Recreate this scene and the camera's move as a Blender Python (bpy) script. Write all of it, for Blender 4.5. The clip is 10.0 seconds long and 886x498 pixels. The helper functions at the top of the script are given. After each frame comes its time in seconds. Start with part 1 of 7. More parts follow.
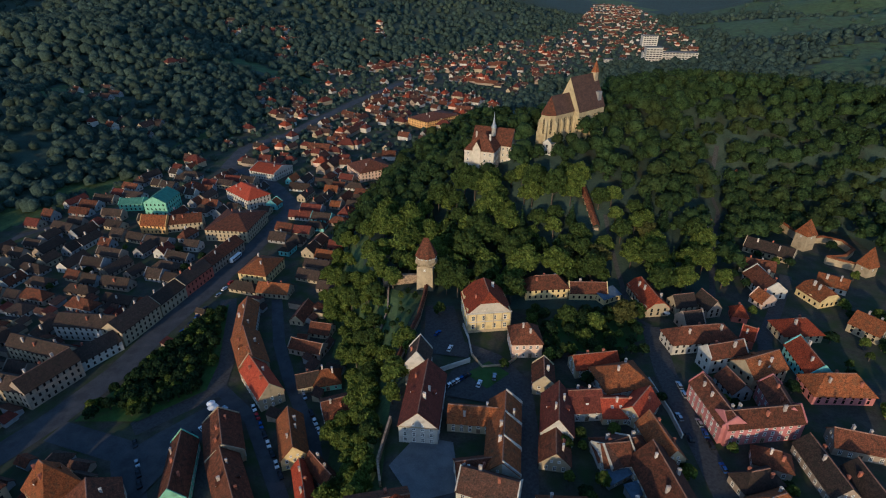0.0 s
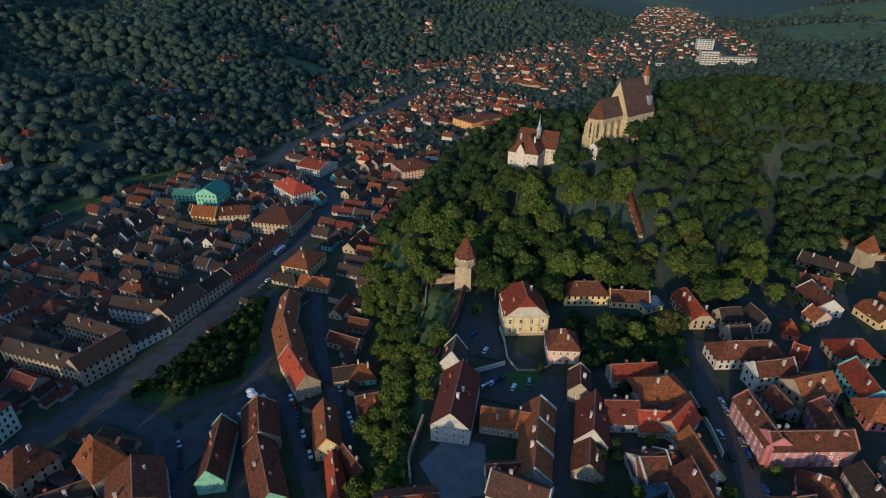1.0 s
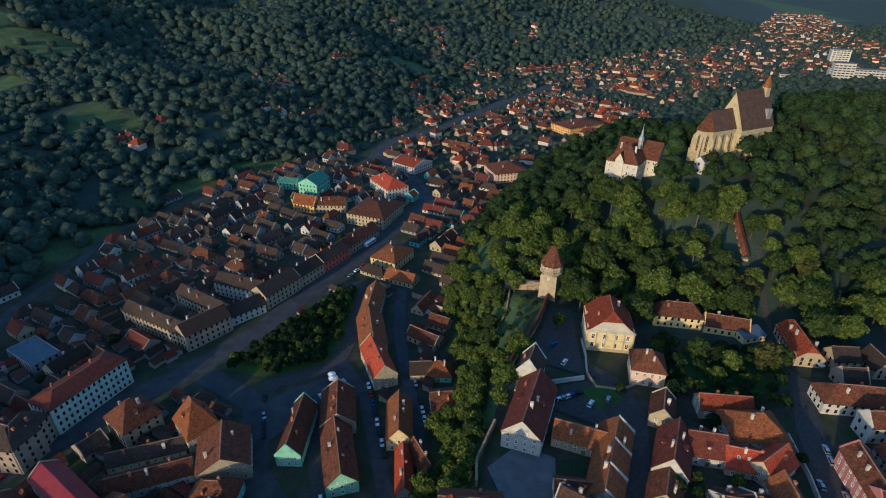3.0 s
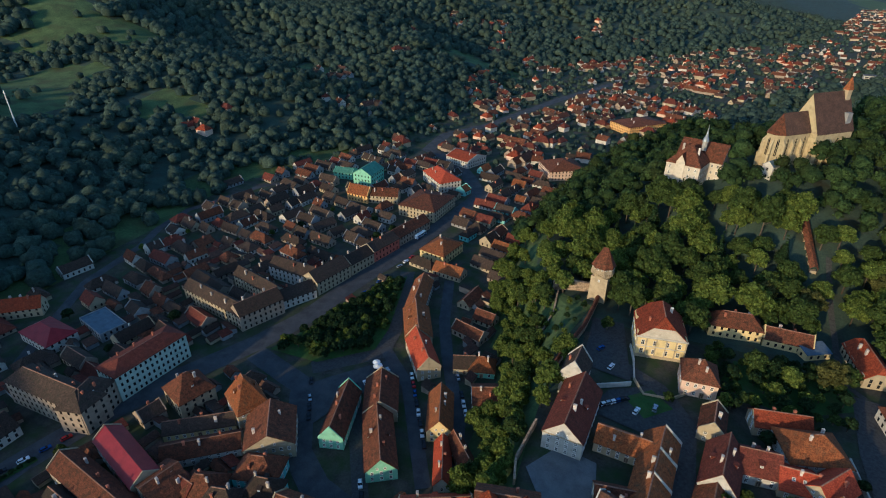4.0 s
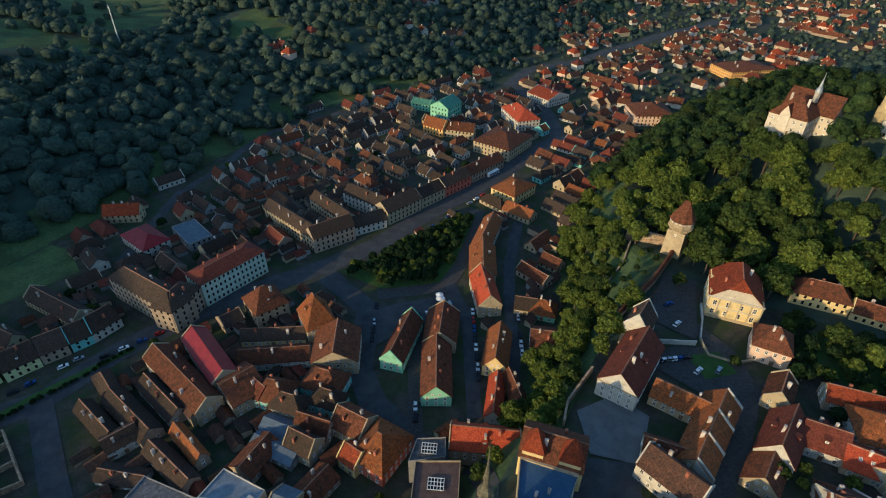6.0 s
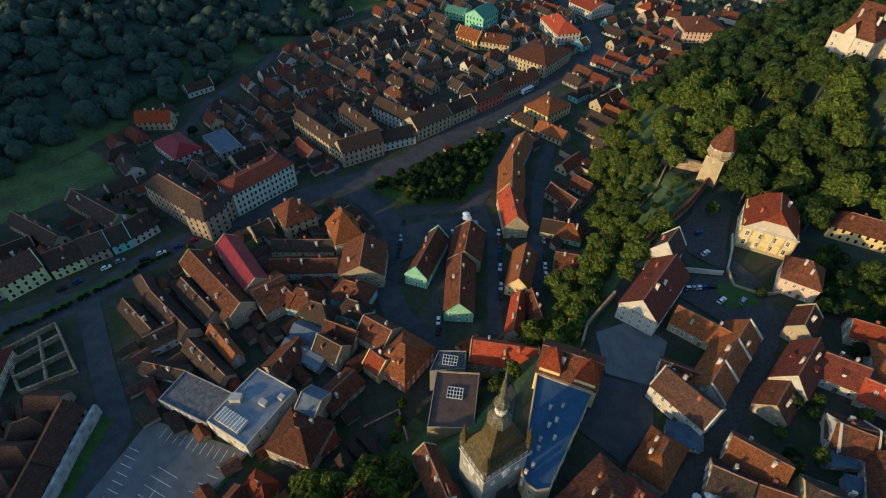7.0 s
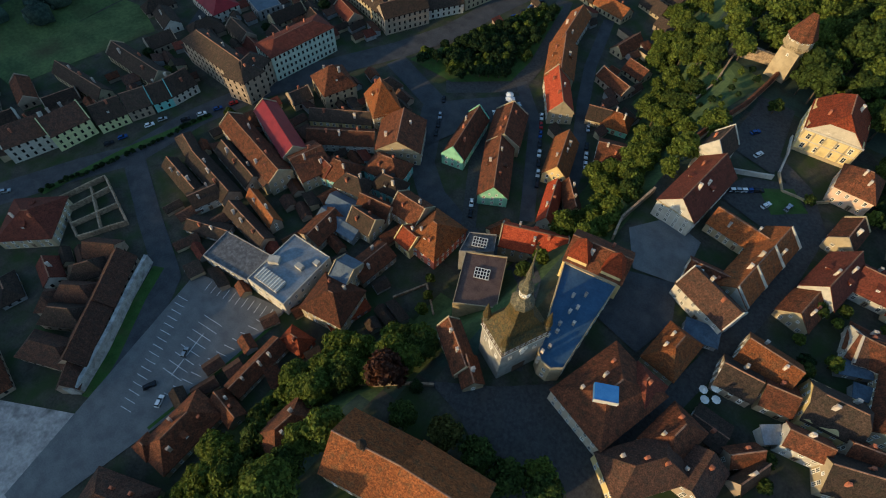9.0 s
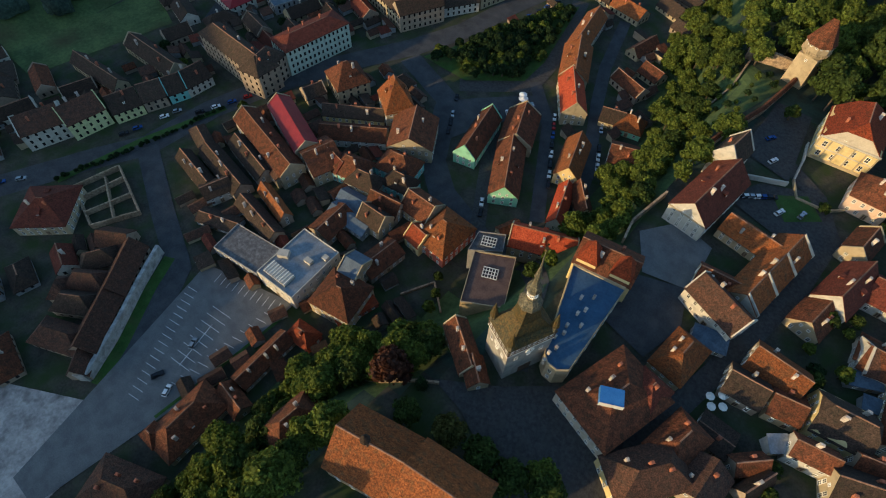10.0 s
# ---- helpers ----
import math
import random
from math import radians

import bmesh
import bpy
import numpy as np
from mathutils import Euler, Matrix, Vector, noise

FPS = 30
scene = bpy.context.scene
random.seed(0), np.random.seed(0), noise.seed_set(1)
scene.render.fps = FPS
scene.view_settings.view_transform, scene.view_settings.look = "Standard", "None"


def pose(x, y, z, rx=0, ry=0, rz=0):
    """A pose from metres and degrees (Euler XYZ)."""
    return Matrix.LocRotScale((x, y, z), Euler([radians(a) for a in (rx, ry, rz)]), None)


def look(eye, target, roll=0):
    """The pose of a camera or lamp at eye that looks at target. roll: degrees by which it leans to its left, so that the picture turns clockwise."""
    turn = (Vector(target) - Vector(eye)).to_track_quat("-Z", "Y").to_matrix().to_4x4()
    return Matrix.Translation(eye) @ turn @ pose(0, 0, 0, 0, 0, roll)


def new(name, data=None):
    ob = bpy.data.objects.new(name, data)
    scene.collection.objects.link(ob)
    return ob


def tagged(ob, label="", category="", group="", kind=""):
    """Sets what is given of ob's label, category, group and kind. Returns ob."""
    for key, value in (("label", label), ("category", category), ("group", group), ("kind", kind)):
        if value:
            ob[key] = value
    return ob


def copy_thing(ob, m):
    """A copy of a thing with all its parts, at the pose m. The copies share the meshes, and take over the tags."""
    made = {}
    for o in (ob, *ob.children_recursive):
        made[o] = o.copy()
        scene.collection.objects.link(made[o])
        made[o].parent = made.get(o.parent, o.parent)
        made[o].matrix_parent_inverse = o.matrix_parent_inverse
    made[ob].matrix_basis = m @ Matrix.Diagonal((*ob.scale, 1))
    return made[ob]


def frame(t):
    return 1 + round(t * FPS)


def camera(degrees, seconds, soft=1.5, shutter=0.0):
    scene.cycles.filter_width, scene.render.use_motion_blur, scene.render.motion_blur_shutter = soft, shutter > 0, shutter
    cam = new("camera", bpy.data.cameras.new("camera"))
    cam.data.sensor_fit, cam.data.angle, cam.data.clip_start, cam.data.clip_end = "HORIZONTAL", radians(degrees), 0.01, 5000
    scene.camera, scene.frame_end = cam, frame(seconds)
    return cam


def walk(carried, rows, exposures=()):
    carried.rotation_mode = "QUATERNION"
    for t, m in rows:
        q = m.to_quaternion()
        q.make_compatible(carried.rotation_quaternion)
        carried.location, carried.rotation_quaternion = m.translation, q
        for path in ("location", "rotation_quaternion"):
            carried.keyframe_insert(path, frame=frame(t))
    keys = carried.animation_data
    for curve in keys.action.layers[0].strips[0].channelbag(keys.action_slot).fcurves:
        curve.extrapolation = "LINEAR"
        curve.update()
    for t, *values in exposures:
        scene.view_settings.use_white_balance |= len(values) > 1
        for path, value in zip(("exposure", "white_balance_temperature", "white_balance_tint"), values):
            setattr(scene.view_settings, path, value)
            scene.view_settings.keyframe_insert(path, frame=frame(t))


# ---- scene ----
cam = camera(79.11, 10.0, soft=1.1)
walk(cam, [
    (0, pose(0, 0, 174, 62.07, -0.10, -0.07)),
    (0.5, pose(0, 0, 174, 62.10, -0.19, 2.39)),
    (1, pose(0, 0, 174, 62.11, -0.23, 4.77)),
    (1.5, pose(0, 0, 174, 62.11, -0.27, 7.18)),
    (2, pose(0, 0, 174, 62.15, -0.27, 9.70)),
    (2.5, pose(0, 0, 174, 62.18, -0.28, 12.29)),
    (4, pose(0, 0, 174, 61.68, -0.35, 21.17)),
    (4.5, pose(0, 0, 174, 60.21, -0.37, 23.82)),
    (5, pose(0, 0, 174, 58.80, -0.41, 26.12)),
    (6.5, pose(0, 0, 174, 51.32, -0.47, 31.84)),
    (7, pose(0, 0, 174, 46.27, -0.55, 33.59)),
    (7.5, pose(0, 0, 174, 41.44, -0.56, 35.03)),
    (8, pose(0, 0, 174, 35.96, -0.62, 36.70)),
    (8.5, pose(0, 0, 174, 33.66, -0.61, 38.15)),
    (9, pose(0, 0, 174, 33.58, -0.64, 39.36)),
    (9.5, pose(0, 0, 174, 33.49, -0.63, 40.30)),
    (10, pose(0, 0, 174, 33.38, -0.72, 41.20)),
], exposures=[(0, -0.42, 4480, 7), (2.5, -0.22, 4350, 5), (4.5, -0.06, 4600, 2), (6.5, 0.04, 5000, 0), (8.5, 0.10, 5300, 0), (10, 0.12, 5350, 1)])

# ---- world and sun ----
SUN_FROM = Vector((-0.37, -0.92, 0.20)).normalized()
world = bpy.data.worlds.new("sky")
scene.world = world
world.use_nodes = True
sky = world.node_tree.nodes.new("ShaderNodeTexSky")
sky.sky_type, sky.sun_disc = "NISHITA", False
sky.sun_elevation = math.asin(SUN_FROM.z)
sky.sun_rotation = math.atan2(SUN_FROM.x, SUN_FROM.y)
back = world.node_tree.nodes["Background"]
back.inputs["Strength"].default_value = 0.20
world.node_tree.links.new(sky.outputs[0], back.inputs["Color"])
sun = new("sun", bpy.data.lights.new("sun", "SUN"))
sun.data.energy, sun.data.angle, sun.data.color = 5.0, radians(0.8), (1.0, 0.61, 0.25)
sun.matrix_world = look(SUN_FROM * 900, (0, 0, 0))


# ---- materials ----
def material(name, dark, light, size=1.0, rough=0.9, bump=0.3, fine=6.0, rows=0.0, patch=None, patch_size=8.0, patch_amount=0.5, vary=0.25, metal=0.0, per_island=False, thin=0.0, relief=0.06, speck=0.0, gloss=0.25):
    """A surface with two scales of mottling, optional courses, optional patches of another colour, and some change from object to object."""
    m = bpy.data.materials.new(name)
    m.use_nodes = True
    nt = m.node_tree
    b = nt.nodes["Principled BSDF"]
    add = lambda kind: nt.nodes.new("ShaderNode" + kind)
    co = add("NewGeometry")
    big, small, ramp_node = add("TexNoise"), add("TexNoise"), add("MixRGB")
    big.inputs["Scale"].default_value, big.inputs["Detail"].default_value = 1 / size, 4
    small.inputs["Scale"].default_value, small.inputs["Detail"].default_value = fine / size, 5
    small.inputs["Roughness"].default_value = 0.65
    nt.links.new(co.outputs["Position"], big.inputs["Vector"])
    nt.links.new(co.outputs["Position"], small.inputs["Vector"])
    mean = add("Math")
    mean.operation = "ADD"
    half = add("MapRange")
    half.inputs[1].default_value, half.inputs[2].default_value = 0.76, 1.24
    nt.links.new(big.outputs[0], mean.inputs[0])
    nt.links.new(small.outputs[0], mean.inputs[1])
    nt.links.new(mean.outputs[0], half.inputs[0])
    ramp_node.inputs[1].default_value, ramp_node.inputs[2].default_value = (*dark, 1), (*light, 1)
    nt.links.new(half.outputs[0], ramp_node.inputs[0])
    colour = ramp_node.outputs[0]
    if patch:
        spot, cut, mix = add("TexNoise"), add("MapRange"), add("MixRGB")
        spot.inputs["Scale"].default_value, spot.inputs["Detail"].default_value = 1 / patch_size, 6
        cut.inputs[1].default_value, cut.inputs[2].default_value = 0.62 - 0.3 * patch_amount, 0.90 - 0.3 * patch_amount
        nt.links.new(co.outputs["Position"], spot.inputs["Vector"])
        nt.links.new(spot.outputs[0], cut.inputs[0])
        nt.links.new(cut.outputs[0], mix.inputs[0])
        nt.links.new(colour, mix.inputs[1])
        mix.inputs[2].default_value = (*patch, 1)
        colour = mix.outputs[0]
    if rows and not speck:
        speck = 0.55
    # on leaf materials its dark spots paint the shaded gaps between clumps
    if speck:
        dots, reach, times = add("TexNoise"), add("MapRange"), add("MixRGB")
        dots.inputs["Scale"].default_value, dots.inputs["Detail"].default_value, dots.inputs["Roughness"].default_value = (2.6 if rows else fine / size), 3, 0.7
        reach.inputs[1].default_value, reach.inputs[2].default_value = 0.34, 0.66
        reach.inputs[3].default_value, reach.inputs[4].default_value = 1 - speck, 1 + speck
        times.blend_type, times.inputs[0].default_value = "MULTIPLY", 1.0
        nt.links.new(co.outputs["Position"], dots.inputs["Vector"])
        nt.links.new(dots.outputs[0], reach.inputs[0])
        nt.links.new(reach.outputs[0], times.inputs[2])
        nt.links.new(colour, times.inputs[1])
        colour = times.outputs[0]
    if vary:
        info, span, hsv = add("ObjectInfo"), add("MapRange"), add("HueSaturation")
        span.inputs[3].default_value, span.inputs[4].default_value = 1 - vary, 1 + vary
        nt.links.new(co.outputs["Random Per Island"] if per_island else info.outputs["Random"], span.inputs[0])
        nt.links.new(span.outputs[0], hsv.inputs["Value"])
        nt.links.new(colour, hsv.inputs["Color"])
        colour = hsv.outputs[0]
    nt.links.new(colour, b.inputs["Base Color"])
    b.inputs["Roughness"].default_value, b.inputs["Metallic"].default_value = rough, metal
    if "Specular IOR Level" in b.inputs:
        b.inputs["Specular IOR Level"].default_value = gloss
    if bump:
        bn = add("Bump")
        bn.inputs["Strength"].default_value, bn.inputs["Distance"].default_value = bump, relief
        source = small.outputs[0]
        if rows:
            split, wave, both = add("SeparateXYZ"), add("Math"), add("Math")
            scale = add("Math")
            scale.operation, wave.operation, both.operation = "MULTIPLY", "FRACT", "ADD"
            scale.inputs[1].default_value = 1 / rows
            nt.links.new(co.outputs["Position"], split.inputs[0])
            nt.links.new(split.outputs["Z"], scale.inputs[0])
            nt.links.new(scale.outputs[0], wave.inputs[0])
            nt.links.new(wave.outputs[0], both.inputs[0])
            nt.links.new(small.outputs[0], both.inputs[1])
            source = both.outputs[0]
        nt.links.new(source, bn.inputs["Height"])
        nt.links.new(bn.outputs[0], b.inputs["Normal"])
    if thin:
        tr, mx = add("BsdfTranslucent"), add("MixShader")
        mx.inputs[0].default_value = thin
        nt.links.new(colour, tr.inputs["Color"])
        nt.links.new(b.outputs[0], mx.inputs[1])
        nt.links.new(tr.outputs[0], mx.inputs[2])
        nt.links.new(mx.outputs[0], nt.nodes["Material Output"].inputs["Surface"])
    return m


ROOF = {
    "red": material("red_tiles", (0.1434, 0.0256, 0.0076), (0.2575, 0.0503, 0.0152), 1.4, 0.85, 0.7, 2.4, 0.3, (0.128, 0.034, 0.012), 2.0, 0.4, 0.22),
    "brightred": material("new_red_tiles", (0.30, 0.046, 0.018), (0.40, 0.075, 0.026), 1.6, 0.8, 0.6, 2.4, 0.3, (0.210, 0.032, 0.010), 2.0, 0.3, 0.1),
    "orange": material("orange_tiles", (0.132, 0.043, 0.013), (0.265, 0.087, 0.024), 1.2, 0.88, 0.8, 2.4, 0.3, (0.110, 0.060, 0.026), 1.6, 0.45, 0.25),
    "brown": material("brown_tiles", (0.082, 0.029, 0.014), (0.155, 0.054, 0.024), 1.2, 0.9, 0.8, 2.4, 0.3, (0.050, 0.026, 0.014), 1.6, 0.6, 0.25),
    "darkbrown": material("old_dark_tiles", (0.030, 0.022, 0.017), (0.066, 0.042, 0.029), 1.2, 0.9, 0.8, 2.4, 0.3, (0.031, 0.028, 0.018), 1.6, 0.45, 0.25),
    "umber": material("umber_tiles", (0.052, 0.028, 0.019), (0.104, 0.050, 0.031), 1.2, 0.9, 0.8, 2.4, 0.3, (0.045, 0.032, 0.024), 1.6, 0.5, 0.2),
    "darkred": material("dark_red_tiles", (0.080, 0.020, 0.012), (0.136, 0.036, 0.020), 1.4, 0.85, 0.7, 2.4, 0.3, (0.072, 0.023, 0.012), 2.0, 0.4, 0.2),
    "metalred": material("red_sheet_metal", (0.17, 0.014, 0.018), (0.24, 0.022, 0.026), 3.0, 0.45, 0.15, 5, 0, None, 1, 0, 0.1),
    "metal": material("pale_sheet_metal", (0.17, 0.19, 0.215), (0.30, 0.33, 0.365), 3.0, 0.4, 0.15, 5, 0, (0.22, 0.22, 0.22), 2.0, 0.35, 0.1, 0.3),
    "slate": material("blue_grey_sheet", (0.055, 0.075, 0.105), (0.11, 0.145, 0.19), 3.0, 0.45, 0.15, 5, 0, None, 1, 0, 0.15),
    "green": material("green_copper", (0.045, 0.12, 0.085), (0.08, 0.19, 0.13), 2.0, 0.7, 0.2),
    "gravel": material("flat_roof_gravel", (0.060, 0.060, 0.063), (0.17, 0.17, 0.178), 1.2, 0.95, 0.6, 5, 0, (0.08, 0.08, 0.08), 1.5, 0.6),
    "terrace": material("brown_terrace", (0.07, 0.045, 0.04), (0.13, 0.085, 0.07), 3.0, 0.9, 0.3),
    "blue": material("blue_sheet_roof", (0.035, 0.075, 0.14), (0.06, 0.115, 0.20), 4.0, 0.5, 0.12, 5, 0, None, 1, 0, 0.05),
}


def plaster(name, c, dirt=0.4):
    return material(name, tuple(v * 0.82 for v in c), c, 3.0, 0.92, 0.25, 7, 0, tuple(v * 0.6 for v in c), 2.2, dirt, 0.08)


WALL = {
    "white": plaster("white_plaster", (0.534, 0.497, 0.423)),
    "cream": plaster("cream_plaster", (0.410, 0.336, 0.213)),
    "yellow": plaster("yellow_plaster", (0.68, 0.53, 0.24), 0.25),
    "lemon": plaster("lime_yellow_plaster", (0.62, 0.62, 0.32)),
    "peach": plaster("peach_plaster", (0.70, 0.50, 0.36), 0.25),
    "pink": plaster("rose_plaster", (0.46, 0.18, 0.165), 0.3),
    "teal": plaster("turquoise_plaster", (0.24, 0.50, 0.46)),
    "green": plaster("green_plaster", (0.28, 0.56, 0.38)),
    "tan": plaster("tan_plaster", (0.344, 0.271, 0.197)),
    "grey": plaster("grey_render", (0.306, 0.297, 0.289), 0.5),
    "stone": plaster("weathered_stone", (0.414, 0.329, 0.203), 0.5),
    "greystone": plaster("pale_grey_stone", (0.340, 0.315, 0.272), 0.55),
    "peach_white": plaster("ivory_plaster", (0.54, 0.47, 0.36), 0.3),
    "redwall": plaster("brick_red_plaster", (0.48, 0.14, 0.09)),
    "orangewall": plaster("orange_plaster", (0.72, 0.42, 0.14)),
    "grid": plaster("pale_green_concrete", (0.50, 0.56, 0.46)),
}
CHURCH_STONE = plaster("pale_yellow_sandstone", (0.47, 0.38, 0.21), 0.45)
WHITE_FRAME = material("white_frame", (0.66, 0.64, 0.58), (0.76, 0.74, 0.68), 1, 0.7, 0.1)
GLASS = material("window_glass", (0.008, 0.009, 0.010), (0.022, 0.024, 0.026), 1.5, 0.2, 0.0, 3, 0, None, 1, 0, 0.3)
CHIMNEY = material("chimney_render", (0.42, 0.36, 0.30), (0.66, 0.60, 0.52), 0.8, 0.95, 0.4, 6, 0, (0.22, 0.12, 0.08), 0.8, 0.5)
BRICK = material("chimney_brick", (0.26, 0.09, 0.05), (0.42, 0.16, 0.09), 0.6, 0.95, 0.4, 6)
PALE_RENDER = material("worn_pale_render", (0.30, 0.29, 0.27), (0.50, 0.48, 0.45), 2.2, 0.95, 0.5, 5, 0, (0.17, 0.16, 0.15), 2.6, 0.5, 0.05)
RUBBLE = material("rubble_wall", (0.20, 0.14, 0.09), (0.46, 0.34, 0.22), 0.9, 0.97, 0.9, 4, 0, (0.13, 0.10, 0.07), 1.4, 0.5)
WOOD = material("dark_wood", (0.06, 0.04, 0.028), (0.14, 0.09, 0.06), 0.8, 0.85, 0.3)
ASPHALT = material("asphalt", (0.038, 0.040, 0.044), (0.068, 0.070, 0.075), 6.0, 0.9, 0.2, 12, 0, (0.085, 0.082, 0.08), 5.0, 0.35, 0.0)
WORN_ASPHALT = material("worn_asphalt", (0.11, 0.112, 0.115), (0.17, 0.17, 0.168), 5.0, 0.9, 0.2, 12, 0, (0.10, 0.10, 0.10), 4.0, 0.35, 0.0)
COBBLE = material("cobbles", (0.034, 0.034, 0.034), (0.078, 0.075, 0.072), 1.0, 0.88, 0.5, 5, 0, (0.06, 0.06, 0.055), 4.0, 0.4, 0.0)
PALE_PAVING = material("pale_paving", (0.24, 0.22, 0.205), (0.46, 0.42, 0.39), 7.0, 0.9, 0.3, 6, 0, (0.13, 0.12, 0.11), 4.0, 0.4, 0.0)
PAINT = material("road_paint", (0.55, 0.55, 0.55), (0.75, 0.75, 0.75), 0.6, 0.8, 0.1, 6, 0, (0.25, 0.25, 0.25), 0.7, 0.35, 0)
MEADOW = material("meadow", (0.040, 0.064, 0.022), (0.095, 0.135, 0.046), 14.0, 0.95, 0.6, 9, 0, (0.05, 0.045, 0.02), 22.0, 0.35, 0)
# bluish like the far leaves, with their haze put into the floor colour
WOODFLOOR = material("wood_floor", (0.026, 0.044, 0.034), (0.055, 0.078, 0.054), 9.0, 0.97, 0.8, 9, 0, (0.03, 0.025, 0.012), 12.0, 0.4, 0)
YARD = material("yard_ground", (0.032, 0.033, 0.026), (0.078, 0.07, 0.055), 5.0, 0.95, 0.5, 6, 0, (0.03, 0.05, 0.015), 9.0, 0.75, 0)
LAWN = material("lawn", (0.03, 0.065, 0.012), (0.06, 0.115, 0.025), 4.0, 0.95, 0.5, 9, 0, (0.07, 0.08, 0.03), 6.0, 0.4, 0)
LEAF = [material("leaves_" + n, d, l, 3.0, 0.8, 0.8, 4, 0, None, 1, 0, 0.35, 0, True, 0.34, 0.35, 0.28, 0.15) for n, d, l in (
    ("deep", (0.030, 0.052, 0.011), (0.070, 0.096, 0.019)), ("fresh", (0.062, 0.096, 0.015), (0.138, 0.166, 0.026)), ("olive", (0.050, 0.056, 0.013), (0.110, 0.105, 0.026)), ("dark", (0.012, 0.028, 0.010), (0.032, 0.055, 0.016)))]
# darker than leaves_deep: the far slope's shade is put into the colour
HILL_SHADE_LEAF = material("hill_shade_leaves", (0.020, 0.038, 0.013), (0.048, 0.074, 0.021), 5.0, 0.85, 0.9, 5, 0, (0.05, 0.058, 0.016), 26.0, 0.4, 0.35, 0, True, 0.3, 0.4, 0.3, 0.1)
COPPER_LEAF = material("copper_leaves", (0.035, 0.014, 0.008), (0.085, 0.03, 0.014), 3.0, 0.75, 0.0, 5, 0, None, 1, 0, 0.3, 0, True, 0.2)
# distance haze is put into this colour: a paler, bluer green
HAZE_LEAF = material("haze_tinted_leaves", (0.038, 0.060, 0.050), (0.066, 0.094, 0.070), 12.0, 0.9, 0.8, 7, 0, (0.070, 0.088, 0.050), 70.0, 0.4, 0.24, 0, True, 0.3, 0.6, 0.25, 0.1)
BARK = material("bark", (0.045, 0.035, 0.025), (0.10, 0.08, 0.06), 0.5, 0.95, 0.5)
CAR_PAINT = [material("car_paint_" + n, c, tuple(min(1, v * 1.1) for v in c), 2, 0.25, 0, 5, 0, None, 1, 0, 0.05, m) for n, c, m in (
    ("white", (0.72, 0.72, 0.72), 0), ("silver", (0.38, 0.40, 0.42), 0.6), ("dark", (0.02, 0.022, 0.028), 0.2), ("blue", (0.03, 0.07, 0.22), 0.2), ("red", (0.30, 0.02, 0.02), 0.1))]
TYRE = material("tyre", (0.012, 0.012, 0.012), (0.025, 0.025, 0.025), 0.5, 0.9, 0.1)
GOLD_TILE = material("glazed_tower_tiles", (0.030, 0.029, 0.015), (0.120, 0.074, 0.020), 0.9, 0.6, 0.6, 6, 0.3, (0.04, 0.045, 0.022), 1.2, 0.5, 0)
SPIRE_TILE = material("weathered_spire_tiles", (0.06, 0.055, 0.04), (0.17, 0.145, 0.085), 0.8, 0.6, 0.5, 6, 0.3, (0.05, 0.06, 0.05), 1.0, 0.5, 0)
DARK_TILE = material("dark_church_tiles", (0.058, 0.034, 0.024), (0.105, 0.058, 0.040), 3.0, 0.85, 0.4, 8, 0.3, None, 1, 0, 0)


# ---- mesh helpers ----
def mesh_object(name, verts, faces, mat, parent=None, label="", smooth=False):
    me = bpy.data.meshes.new(name)
    me.from_pydata([tuple(v) for v in verts], [], faces)
    for m in (mat if isinstance(mat, (list, tuple)) else [mat]):
        me.materials.append(m)
    if smooth:
        me.shade_smooth()
    ob = new(name, me)
    if parent is not None:
        ob.parent = parent
    if label:
        ob["label"] = label
    return ob


